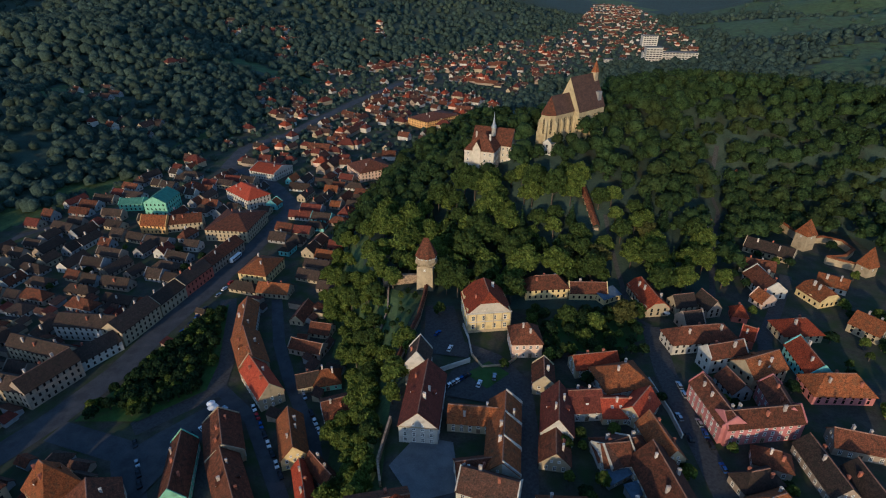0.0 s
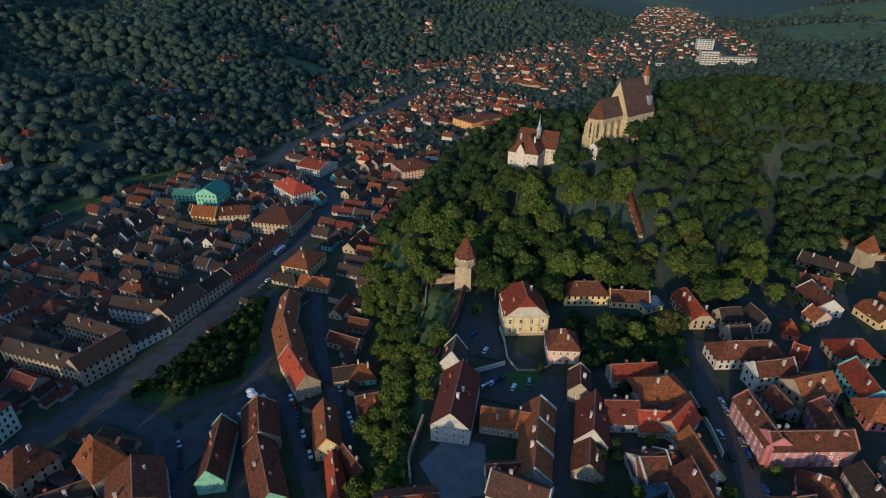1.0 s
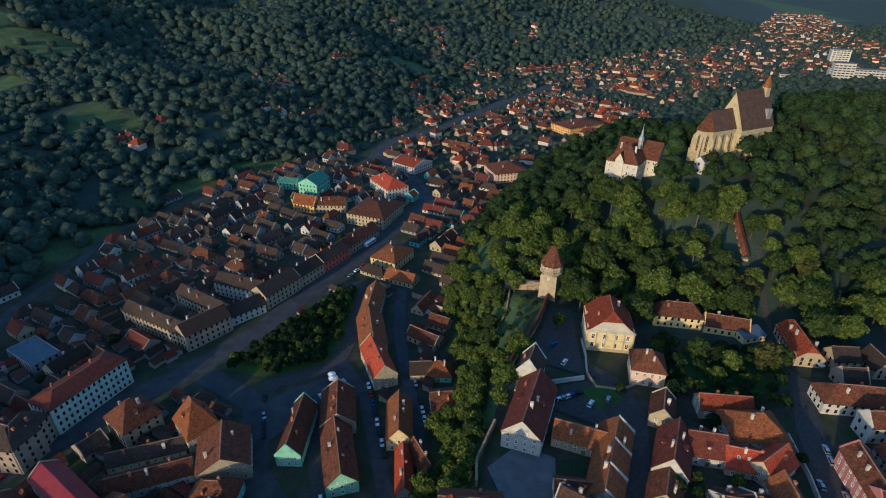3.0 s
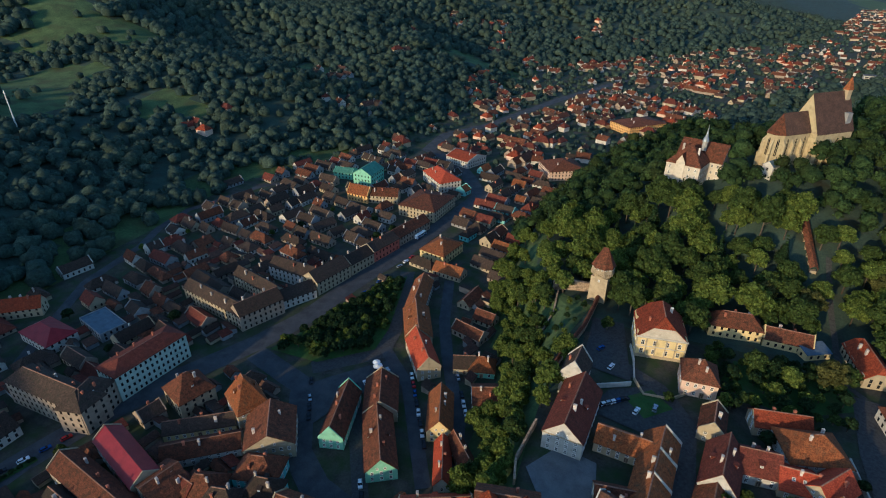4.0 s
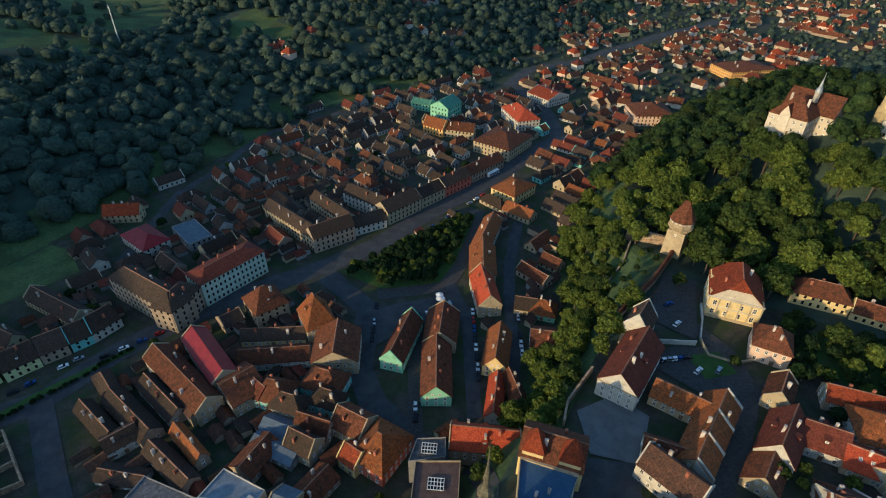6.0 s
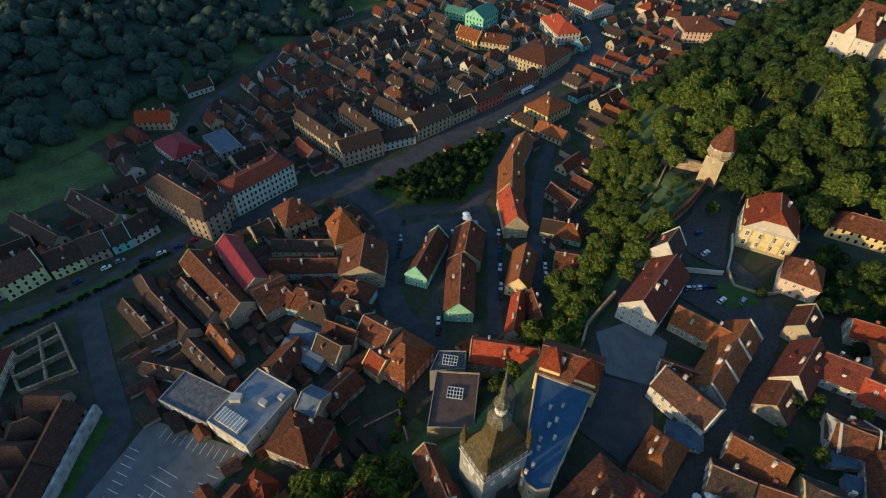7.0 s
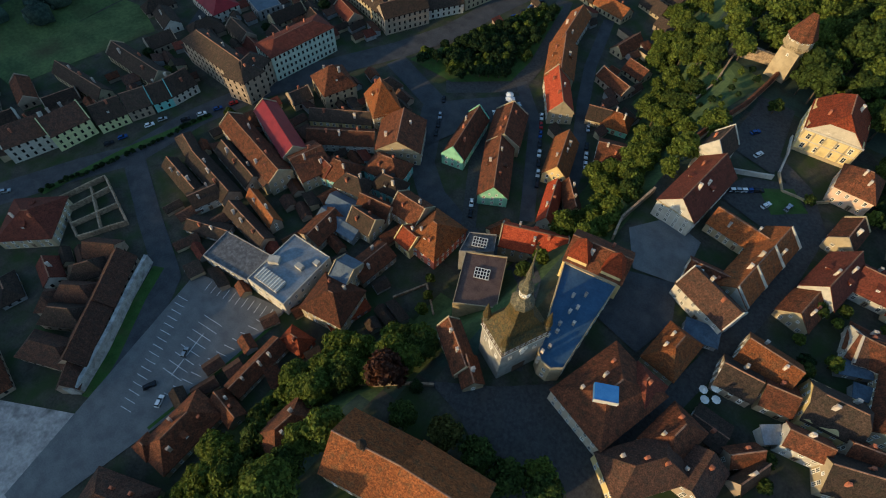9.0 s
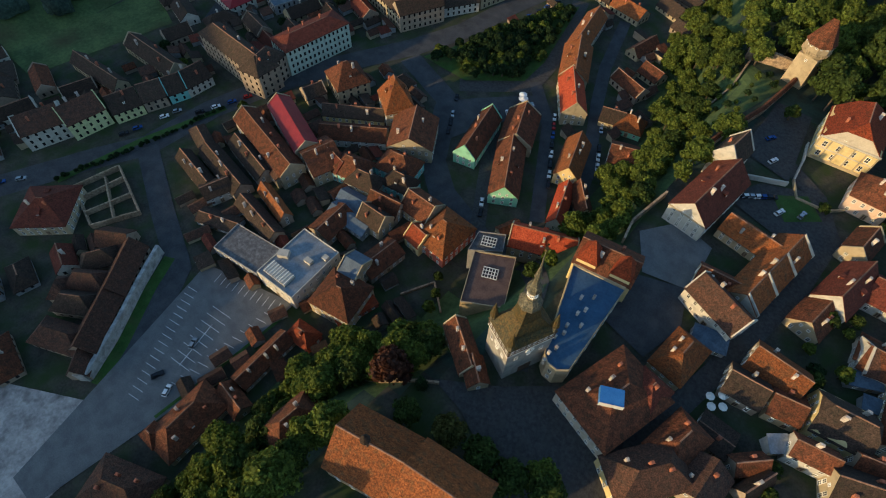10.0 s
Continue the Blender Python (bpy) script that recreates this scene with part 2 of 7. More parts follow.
class Build:
    """Gathers boxes, prisms and slopes into one mesh."""

    def __init__(self, seed=0):
        self.v, self.f, self.seed = [], [], seed

    def box(self, x0, x1, y0, y1, z0, z1):
        return self.prism([(x0, y0), (x1, y0), (x1, y1), (x0, y1)], z0, z1)

    def prism(self, ring, z0, z1, ring2=None):
        n, k = len(ring), len(self.v)
        self.v += [(x, y, z0) for x, y in ring] + [(x, y, z1) for x, y in (ring2 or ring)]
        self.f += [tuple(k + i for i in reversed(range(n))), tuple(k + n + i for i in range(n))]
        self.f += [(k + i, k + (i + 1) % n, k + n + (i + 1) % n, k + n + i) for i in range(n)]
        return self

    def poly(self, pts):
        k = len(self.v)
        self.v += [tuple(p) for p in pts]
        self.f.append(tuple(range(k, k + len(pts))))
        return self

    def cone(self, ring, z0, apex):
        k, n = len(self.v), len(ring)
        self.v += [(x, y, z0) for x, y in ring] + [tuple(apex)]
        self.f += [(k + i, k + (i + 1) % n, k + n) for i in range(n)] + [tuple(k + i for i in reversed(range(n)))]
        return self

    def slope(self, a, b, c, d, thick=0.28, step=1.6, rough=0.07, lifts=0):
        """An uneven roof slope over the corners a b (eave) c d (ridge), with its edge thickness."""
        a, b, c, d = (Vector(p) for p in (a, b, c, d))
        nu = max(1, min(14, round((b - a).length / step)))
        nv = lifts or max(1, min(7, round((d - a).length / step)))
        k = len(self.v)
        for j in range(nv + 1):
            for i in range(nu + 1):
                u, v = i / nu, j / nv
                p = (a * (1 - u) + b * u) * (1 - v) + (d * (1 - u) + c * u) * v
                p.z += rough * noise.noise(Vector((p.x * 0.35 + 7.3 * self.seed, p.y * 0.35, p.z * 0.35)))
                self.v.append(tuple(p))
        w = nu + 1
        self.f += [(k + j * w + i, k + j * w + i + 1, k + (j + 1) * w + i + 1, k + (j + 1) * w + i) for j in range(nv) for i in range(nu)]
        edge = [k + i for i in range(w)] + [k + j * w + nu for j in range(1, nv + 1)] + [k + nv * w + i for i in reversed(range(nu))] + [k + j * w for j in reversed(range(1, nv))]
        q = len(self.v)
        self.v += [(self.v[i][0], self.v[i][1], self.v[i][2] - thick) for i in edge]
        n = len(edge)
        self.f += [(edge[(i + 1) % n], edge[i], q + i, q + (i + 1) % n) for i in range(n)]
        self.f.append(tuple(q + i for i in reversed(range(n))))
        return self

    def weld(self):
        """Joins corners that meet, so that the slopes of a roof are one skin."""
        seen, index = {}, []
        verts = []
        for p in self.v:
            key = (round(p[0], 2), round(p[1], 2), round(p[2], 2))
            if key not in seen:
                seen[key] = len(verts)
                verts.append(p)
            index.append(seen[key])
        faces = []
        for f in self.f:
            g = [index[i] for i in f]
            g = [v for i, v in enumerate(g) if v != g[i - 1]]
            if len(set(g)) > 2 and len(set(g)) == len(g):
                faces.append(tuple(g))
        self.v, self.f = verts, faces
        return self

    def put(self, name, mat, parent=None, label=""):
        return mesh_object(name, self.v, self.f, mat, parent, label)


def thing(name, x, y, z, turn=0, label="", category="", group="", kind=""):
    ob = new(name)
    ob.empty_display_size = 0.5
    ob.matrix_basis = pose(x, y, z, 0, 0, turn)
    return tagged(ob, label, category, group, kind)


# ---- the lie of the land ----
def ramp(a, b, x):
    t = np.clip((np.asarray(x, float) - a) / (b - a), 0.0, 1.0)
    return t * t * (3 - 2 * t)
PLATEAU = ((-47, -90), (-50, -8), (-52, 14), (-43, 31), (-35, 56), (-30, 84), (-27, 108), (-20, 121), (-21, 146), (-20, 177), (-24, 224),
           (-46, 270), (-48, 330), (-30, 420), (0, 520), (80, 640), (230, 660), (400, 560), (430, 400), (270, 330), (272, 250), (250, 150), (230, 40), (180, -90))
RIDGE = ((78, 352), (100, 375), (160, 430), (250, 430), (345, 380))
LEFT_FOOT = ((-330, -400), (-312, 119), (-319, 216), (-330, 341), (-264, 480), (-221, 727), (-197, 973), (60, 1330), (309, 1560), (600, 2400), (760, 2900), (900, 4700))
RIGHT_FOOT = ((1000, 4700), (900, 2600), (680, 1500), (600, 1150), (640, 750), (620, 400), (600, -400))
def line_distance(x, y, pts, closed=False):
    """Distance to a polyline, and on which side of it (positive: right of its way)."""
    x, y = np.asarray(x, float), np.asarray(y, float)
    best, side = np.full(x.shape, 1e9), np.zeros(x.shape)
    ring = list(zip(pts, pts[1:] + (pts[:1] if closed else ())))
    for (ax, ay), (bx, by) in ring:
        dx, dy = bx - ax, by - ay
        t = np.clip(((x - ax) * dx + (y - ay) * dy) / (dx * dx + dy * dy), 0, 1)
        d = np.hypot(x - ax - t * dx, y - ay - t * dy)
        s = np.sign((x - ax) * -dy + (y - ay) * dx) * -1
        s = np.where(s == 0, 1, s)
        side = np.where(d < best - 1e-6, s, side)
        best = np.minimum(best, d)
    return best, side
def inside(x, y, pts):
    x, y = np.asarray(x, float), np.asarray(y, float)
    c = np.zeros(x.shape, bool)
    for (ax, ay), (bx, by) in zip(pts, pts[1:] + pts[:1]):
        c ^= ((ay > y) != (by > y)) & (x < (bx - ax) * (y - ay) / (by - ay + 1e-9) + ax)
    return c
def height(x, y):
    x, y = np.asarray(x, float), np.asarray(y, float)
    low = 0.006 * np.clip(y, 0, 1500)
    d, _ = line_distance(x, y, PLATEAU, True)
    sd = np.where(inside(x, y, PLATEAU), d, -d)
    h = low + (24 - low) * ramp(-24, 3, sd)
    d, _ = line_distance(x, y, RIDGE)
    h = h + (48 + 13 * ramp(100, 165, x) - 7 * ramp(220, 360, x)) * (1 - ramp(8, 122, d))
    d, s = line_distance(x, y, LEFT_FOOT)
    d = np.where(s < 0, d, 0) * ramp(-420, -60, y)
    wave = 1 + 0.25 * np.sin(x * 0.011 + 1.3 * np.sin(y * 0.007)) + 0.15 * np.sin(y * 0.019 + x * 0.004)
    cap = 95 + 190 * ramp(330, 800, y)
    h = h + cap * (1 - np.exp(-0.24 * d * wave / cap))
    d, s = line_distance(x, y, RIGHT_FOOT)
    d = np.where(s < 0, d, 0)
    h = h + 170 * (1 - np.exp(-0.16 * d * wave / 170))
    # an unseen eastern ridge, added toward the low sun to shade the lower town
    u, v = -(x * 0.37 + y * 0.93), x * 0.93 - y * 0.37
    h = h + (124 + 40 * ramp(-175, -320, v)) * ramp(400, 640, u) * ramp(700, 300, v) * ramp(-700, -430, v)
    return h


def axis(spans):
    out = [spans[0][0]]
    for lo, hi, step in spans:
        n = max(1, round((hi - lo) / step))
        out += list(np.linspace(lo, hi, n + 1)[1:])
    return np.array(out)


PARK = ((-157, 168), (-130, 168), (-108, 187), (-109, 205), (-122, 257), (-134, 237), (-146, 198))
LOT = ((-136, 22), (-100, 34), (-101, -20), (-108, -60), (-140, -60))
TOWN = ((-312, -90), (-318, 216), (-326, 341), (-255, 480), (-210, 727), (-190, 973), (120, 1340), (330, 1540), (700, 2700), (860, 2700), (640, 1500), (560, 1180), (330, 1060), (170, 900), (75, 720), (-8, 560), (-48, 440), (-66, 330), (-62, 240), (-44, 180), (-44, 118), (-62, 60), (-80, 10), (-80, -90))
CITADEL = ((-44, -60), (-46, 20), (-30, 60), (-22, 118), (-14, 200), (5, 222), (40, 222), (110, 216), (150, 240), (185, 292), (255, 300), (255, 150), (225, 40), (170, -60))

GLADES = ((-650, 380, 120), (-560, 230, 60), (-470, 420, 38), (-760, 560, 90), (-420, 620, 45), (-300, 900, 55), (900, 1500, 260), (820, 1000, 160), (1200, 1900, 300))


def wooded(x, y):
    """True where the valley sides carry wood rather than meadow."""
    ok = np.ones(np.shape(x), bool)
    for cx, cy, r in GLADES:
        ok &= np.hypot(x - cx, (y - cy) * 1.4) > r * (1 + 0.35 * np.sin(np.arctan2(y - cy, x - cx) * 3 + cx))
    return ok


xs = axis([(-4600, -1600, 300), (-1600, -420, 40), (-420, -330, 15), (-330, 300, 5), (300, 700, 20), (700, 1600, 60), (1600, 4600, 300)])
ys = axis([(-4600, -1200, 300), (-1200, -100, 36), (-100, 520, 5), (520, 1000, 16), (1000, 2400, 50), (2400, 4800, 200)])
gx, gy = np.meshgrid(xs, ys)
gz = height(gx, gy)
gz = gz + 0.25 * np.sin(gx * 0.21 + 2 * np.sin(gy * 0.13)) * (gz > 30)
nx, ny = len(xs), len(ys)
idx = np.arange(nx * ny).reshape(ny, nx)
quads = np.stack([idx[:-1, :-1], idx[:-1, 1:], idx[1:, 1:], idx[1:, :-1]], -1).reshape(-1, 4)
ground = mesh_object("ground", np.stack([gx, gy, gz], -1).reshape(-1, 3).tolist(), [tuple(q) for q in quads.tolist()], [MEADOW, WOODFLOOR, YARD], None, "", True)
tagged(ground, "valley ground of meadow, wood floor and town yards", "ground", kind="structure")
mx, my = (gx[:-1, :-1] + gx[1:, 1:]) / 2, (gy[:-1, :-1] + gy[1:, 1:]) / 2
mh = height(mx, my)
town = inside(mx, my, TOWN)
cit = inside(mx, my, CITADEL)
dr, _ = line_distance(mx, my, RIDGE)
wood = (dr < 118) | (inside(mx, my, PLATEAU) & ~cit)
slot = np.where(cit | town, 2, np.where(wood, 1, 0))
edge_d, _ = line_distance(mx, my, PLATEAU, True)
slot = np.where((slot == 2) & (edge_d < 22) & ~inside(mx, my, PLATEAU), 1, slot)
far_wood = (mh > 9) & (np.hypot(mx, my) > 330) & wooded(mx, my)
slot = np.where(far_wood & (slot == 0), 1, slot)
ground.data.polygons.foreach_set("material_index", slot.reshape(-1).astype(np.int32))


def drape(name, pts, width, mat, lift=0.18, label="", category="road", step=5.0, kind="structure"):
    """A paved strip that follows the ground along a line."""
    v, f = [], []
    line = [Vector(p) for p in pts]
    fine_pts = []
    for a, b in zip(line, line[1:]):
        n = max(1, round((b - a).length / step))
        fine_pts += [a.lerp(b, i / n) for i in range(n)]
    fine_pts.append(line[-1])
    for i, p in enumerate(fine_pts):
        d = (fine_pts[min(i + 1, len(fine_pts) - 1)] - fine_pts[max(i - 1, 0)]).normalized()
        nrm = Vector((-d.y, d.x))
        m = max(2, round(width / 4) + 1)
        for j in range(m):
            q = p + nrm * width * (j / (m - 1) - 0.5)
            v.append((q.x, q.y, float(height(q.x, q.y)) + lift))
    for i in range(len(fine_pts) - 1):
        f += [(i * m + j, (i + 1) * m + j, (i + 1) * m + j + 1, i * m + j + 1) for j in range(m - 1)]
    ob = mesh_object(name, v, f, mat, None, "", True)
    return tagged(ob, label, category, kind=kind)


def sheet(name, ring, mat, lift=0.14, label="", category="pavement", step=4.0):
    """A paved area that follows the ground inside an outline."""
    bm = bmesh.new()
    face = bm.faces.new([bm.verts.new((x, y, 0)) for x, y in ring])
    for k in (0, 1):
        lo, hi = min(p[k] for p in ring), max(p[k] for p in ring)
        at = lo + step
        while at < hi - 0.1:
            co, no = [0, 0, 0], [0, 0, 0]
            co[k], no[k] = at, 1
            bmesh.ops.bisect_plane(bm, geom=bm.verts[:] + bm.edges[:] + bm.faces[:], plane_co=co, plane_no=no)
            at += step
    bmesh.ops.triangulate(bm, faces=bm.faces[:])
    co = np.array([v.co[:] for v in bm.verts])
    for v, z in zip(bm.verts, height(co[:, 0], co[:, 1])):
        v.co.z = z + lift
    bmesh.ops.recalc_face_normals(bm, faces=bm.faces[:])
    me = bpy.data.meshes.new(name)
    bm.to_mesh(me)
    bm.free()
    me.materials.append(mat)
    return tagged(new(name, me), label, category, kind="structure")


# ---- houses ----
FOOT = []


def window_mesh(name, w, h, rows=2, cols=2, frame_mat=None, pane_mat=None, t=0.07):
    """A casement in one piece: panes set back between the bars of a frame, with a jutting sill."""
    bar = 0.045
    xl = [-w / 2 - t]
    for i in range(cols):
        x0, x1 = -w / 2 + w * i / cols, -w / 2 + w * (i + 1) / cols
        xl += [x0 + (t if i == 0 else bar), x1 - (t if i == cols - 1 else bar)]
    xl.append(w / 2 + t)
    zl = [-t]
    for i in range(rows):
        z0, z1 = h * i / rows, h * (i + 1) / rows
        zl += [z0 + (t if i == 0 else bar), z1 - (t if i == rows - 1 else bar)]
    zl.append(h + t)
    v, f, pane = [], [], []
    nx_, nz_ = len(xl), len(zl)
    for k, z in enumerate(zl):
        v += [(x, -0.16 if k == 0 else -0.08, z) for x in xl]
    for k in range(nz_ - 1):
        for i in range(nx_ - 1):
            q = (k * nx_ + i, k * nx_ + i + 1, (k + 1) * nx_ + i + 1, (k + 1) * nx_ + i)
            if i % 2 == 1 and k % 2 == 1:
                m = len(v)
                v += [(v[c][0], -0.02, v[c][2]) for c in q]
                f += [(q[c], q[(c + 1) % 4], m + (c + 1) % 4, m + c) for c in range(4)]
                pane.append(len(f))
                f.append((m, m + 1, m + 2, m + 3))
            else:
                f.append(q)
    rim = list(range(nx_)) + [k * nx_ + nx_ - 1 for k in range(1, nz_)] + [(nz_ - 1) * nx_ + i for i in reversed(range(nx_ - 1))] + [k * nx_ for k in reversed(range(1, nz_ - 1))]
    m = len(v)
    v += [(v[c][0], 0.06, v[c][2]) for c in rim]
    f += [(rim[c], m + c, m + (c + 1) % len(rim), rim[(c + 1) % len(rim)]) for c in range(len(rim))]
    me = bpy.data.meshes.new(name)
    me.from_pydata(v, [], f)
    me.materials.append(frame_mat or WHITE_FRAME)
    me.materials.append(pane_mat or GLASS)
    for i in pane:
        me.polygons[i].material_index = 1
    return me


WINDOW = {"tall": window_mesh("window", 1.05, 1.65), "small": window_mesh("window", 0.8, 1.0), "wide": window_mesh("window", 1.9, 1.7), "large": window_mesh("window", 1.35, 2.3)}
def fix(name, me, parent, x, y, z, turn, label=""):
    ob = new(name, me)
    ob.parent = parent
    ob.matrix_basis = pose(x, y, z, 0, 0, turn)
    if label:
        ob["label"] = label
    return ob


DOOR_MESH = window_mesh("door", 1.5, 2.4, 1, 2, WALL["stone"], WOOD, 0.14)
CHIMNEY_MESH = []
for k, (cw, ch, cm) in enumerate(((0.8, 1.7, CHIMNEY), (1.1, 2.2, CHIMNEY), (0.9, 1.5, BRICK))):
    cb = Build()
    cb.box(-cw / 2, cw / 2, -0.35, 0.35, -1.6, ch).box(-cw / 2 - 0.1, cw / 2 + 0.1, -0.45, 0.45, ch, ch + 0.14).box(-cw / 2 + 0.06, cw / 2 - 0.06, -0.28, 0.28, ch + 0.14, ch + 0.36)
    me = bpy.data.meshes.new("chimney")
    me.from_pydata(cb.v, [], cb.f)
    me.materials.append(cm)
    CHIMNEY_MESH.append(me)
RIDGE_TILE = ("red", "brightred", "orange", "brown", "darkbrown", "darkred")
RIDGE_MAT = material("ridge_mortar", (0.16, 0.075, 0.045), (0.34, 0.20, 0.13), 0.8, 0.9, 0.4, 3)
COLOUR_WORD = {"white": "white", "cream": "cream", "yellow": "yellow", "lemon": "lime yellow", "peach": "peach", "pink": "rose pink", "teal": "turquoise", "green": "green", "tan": "tan", "grey": "grey", "stone": "weathered stone", "redwall": "brick-red", "orangewall": "orange", "grid": "pale green", "peach_white": "ivory", "greystone": "pale grey"}
ROOF_WORD = {"umber": "dark brown tiled", "red": "red tiled", "brightred": "bright red tiled", "orange": "mossy orange tiled", "brown": "brown tiled", "darkbrown": "old dark tiled", "darkred": "dark red tiled", "metalred": "red sheet-metal", "metal": "pale sheet-metal", "slate": "blue-grey sheet", "green": "green copper", "gravel": "flat gravel", "terrace": "flat brown", "blue": "blue sheet"}
KIND_WORD = {"g": "gabled", "h": "hipped", "j": "half-hipped", "s": "lean-to", "f": "flat"}


def roof_parts(b, L, W, e, r, kind):
    """Roof slopes over a house L long and W wide with its eaves at e, rising r."""
    o, g = 0.45, 0.25
    x, y = L / 2, W / 2
    dz = r / y * o
    lv = max(1, min(6, round(math.hypot(y, r) / 1.6)))
    if kind == "g":
        for s in (-1, 1):
            b.slope((-s * (x + g), -s * (y + o), e - dz), (s * (x + g), -s * (y + o), e - dz), (s * (x + g), 0, e + r), (-s * (x + g), 0, e + r), lifts=lv)
    elif kind == "h":
        q = max(x - y, 0.12 * x)
        for s in (-1, 1):
            b.slope((-s * (x + o), -s * (y + o), e - dz), (s * (x + o), -s * (y + o), e - dz), (s * q, 0, e + r), (-s * q, 0, e + r), lifts=lv)
            b.slope((s * (x + o), -s * (y + o), e - dz), (s * (x + o), s * (y + o), e - dz), (s * q, 0, e + r), (s * q, 0, e + r), lifts=lv)
    elif kind == "j":
        c = 0.42
        hy, hz = y * c, e + r * (1 - c)
        q = x - y * c * 0.75
        for s in (-1, 1):
            xx = x + g
            b.slope((-s * xx, -s * (y + o), e - dz), (s * xx, -s * (y + o), e - dz), (s * xx, -s * hy, hz), (-s * xx, -s * hy, hz), lifts=lv)
            b.slope((-s * xx, -s * hy, hz), (s * xx, -s * hy, hz), (s * q, 0, e + r), (-s * q, 0, e + r), lifts=2)
            b.slope((s * xx, -s * hy, hz), (s * xx, s * hy, hz), (s * q, 0, e + r), (s * q, 0, e + r), lifts=2)
    elif kind == "s":
        b.slope((-x - g, -y - o, e), (x + g, -y - o, e), (x + g, y + o, e + r), (-x - g, y + o, e + r), 0.2)
    else:
        b.slope((-x + 0.3, -y + 0.3, e), (x - 0.3, -y + 0.3, e), (x - 0.3, y - 0.3, e + 0.05), (-x + 0.3, y - 0.3, e + 0.05), 0.2, 3, 0.02)


def wall_body(b, L, W, e, r, kind, base=-3.0):
    x, y = L / 2, W / 2
    k = len(b.v)
    if kind in "gj":
        c = 0.42 if kind == "j" else 0.0
        top = [(y, e), (y * c, e + r * (1 - c) - 0.15), (-y * c, e + r * (1 - c) - 0.15), (-y, e)] if c else [(y, e - 0.1), (0, e + r - 0.25), (-y, e - 0.1)]
        ring = [(-y, base), (y, base)] + top
        n = len(ring)
        b.v += [(-x, p, z) for p, z in ring] + [(x, p, z) for p, z in ring]
        b.f += [tuple(k + i for i in reversed(range(n))), tuple(k + n + i for i in range(n))]
        b.f += [(k + i, k + (i + 1) % n, k + n + (i + 1) % n, k + n + i) for i in range(n)]
    elif kind == "s":
        b.v += [(-x, -y, base), (x, -y, base), (x, y, base), (-x, y, base), (-x, -y, e - 0.15), (x, -y, e - 0.15), (x, y, e + r - 0.25), (-x, y, e + r - 0.25)]
        b.f += [tuple(k + i for i in q) for q in ((3, 2, 1, 0), (4, 5, 6, 7), (0, 1, 5, 4), (1, 2, 6, 5), (2, 3, 7, 6), (3, 0, 4, 7))]
    elif kind == "f":
        b.box(-x, x, -y, y, base, e - 0.25)
        for x0, x1, y0, y1 in ((-x, x, -y, -y + 0.3), (-x, x, y - 0.3, y), (-x, -x + 0.3, -y + 0.3, y - 0.3), (x - 0.3, x, -y + 0.3, y - 0.3)):
            b.box(x0, x1, y0, y1, e - 0.25, e + 0.5)
    else:
        b.box(-x, x, -y, y, base, e - 0.1)


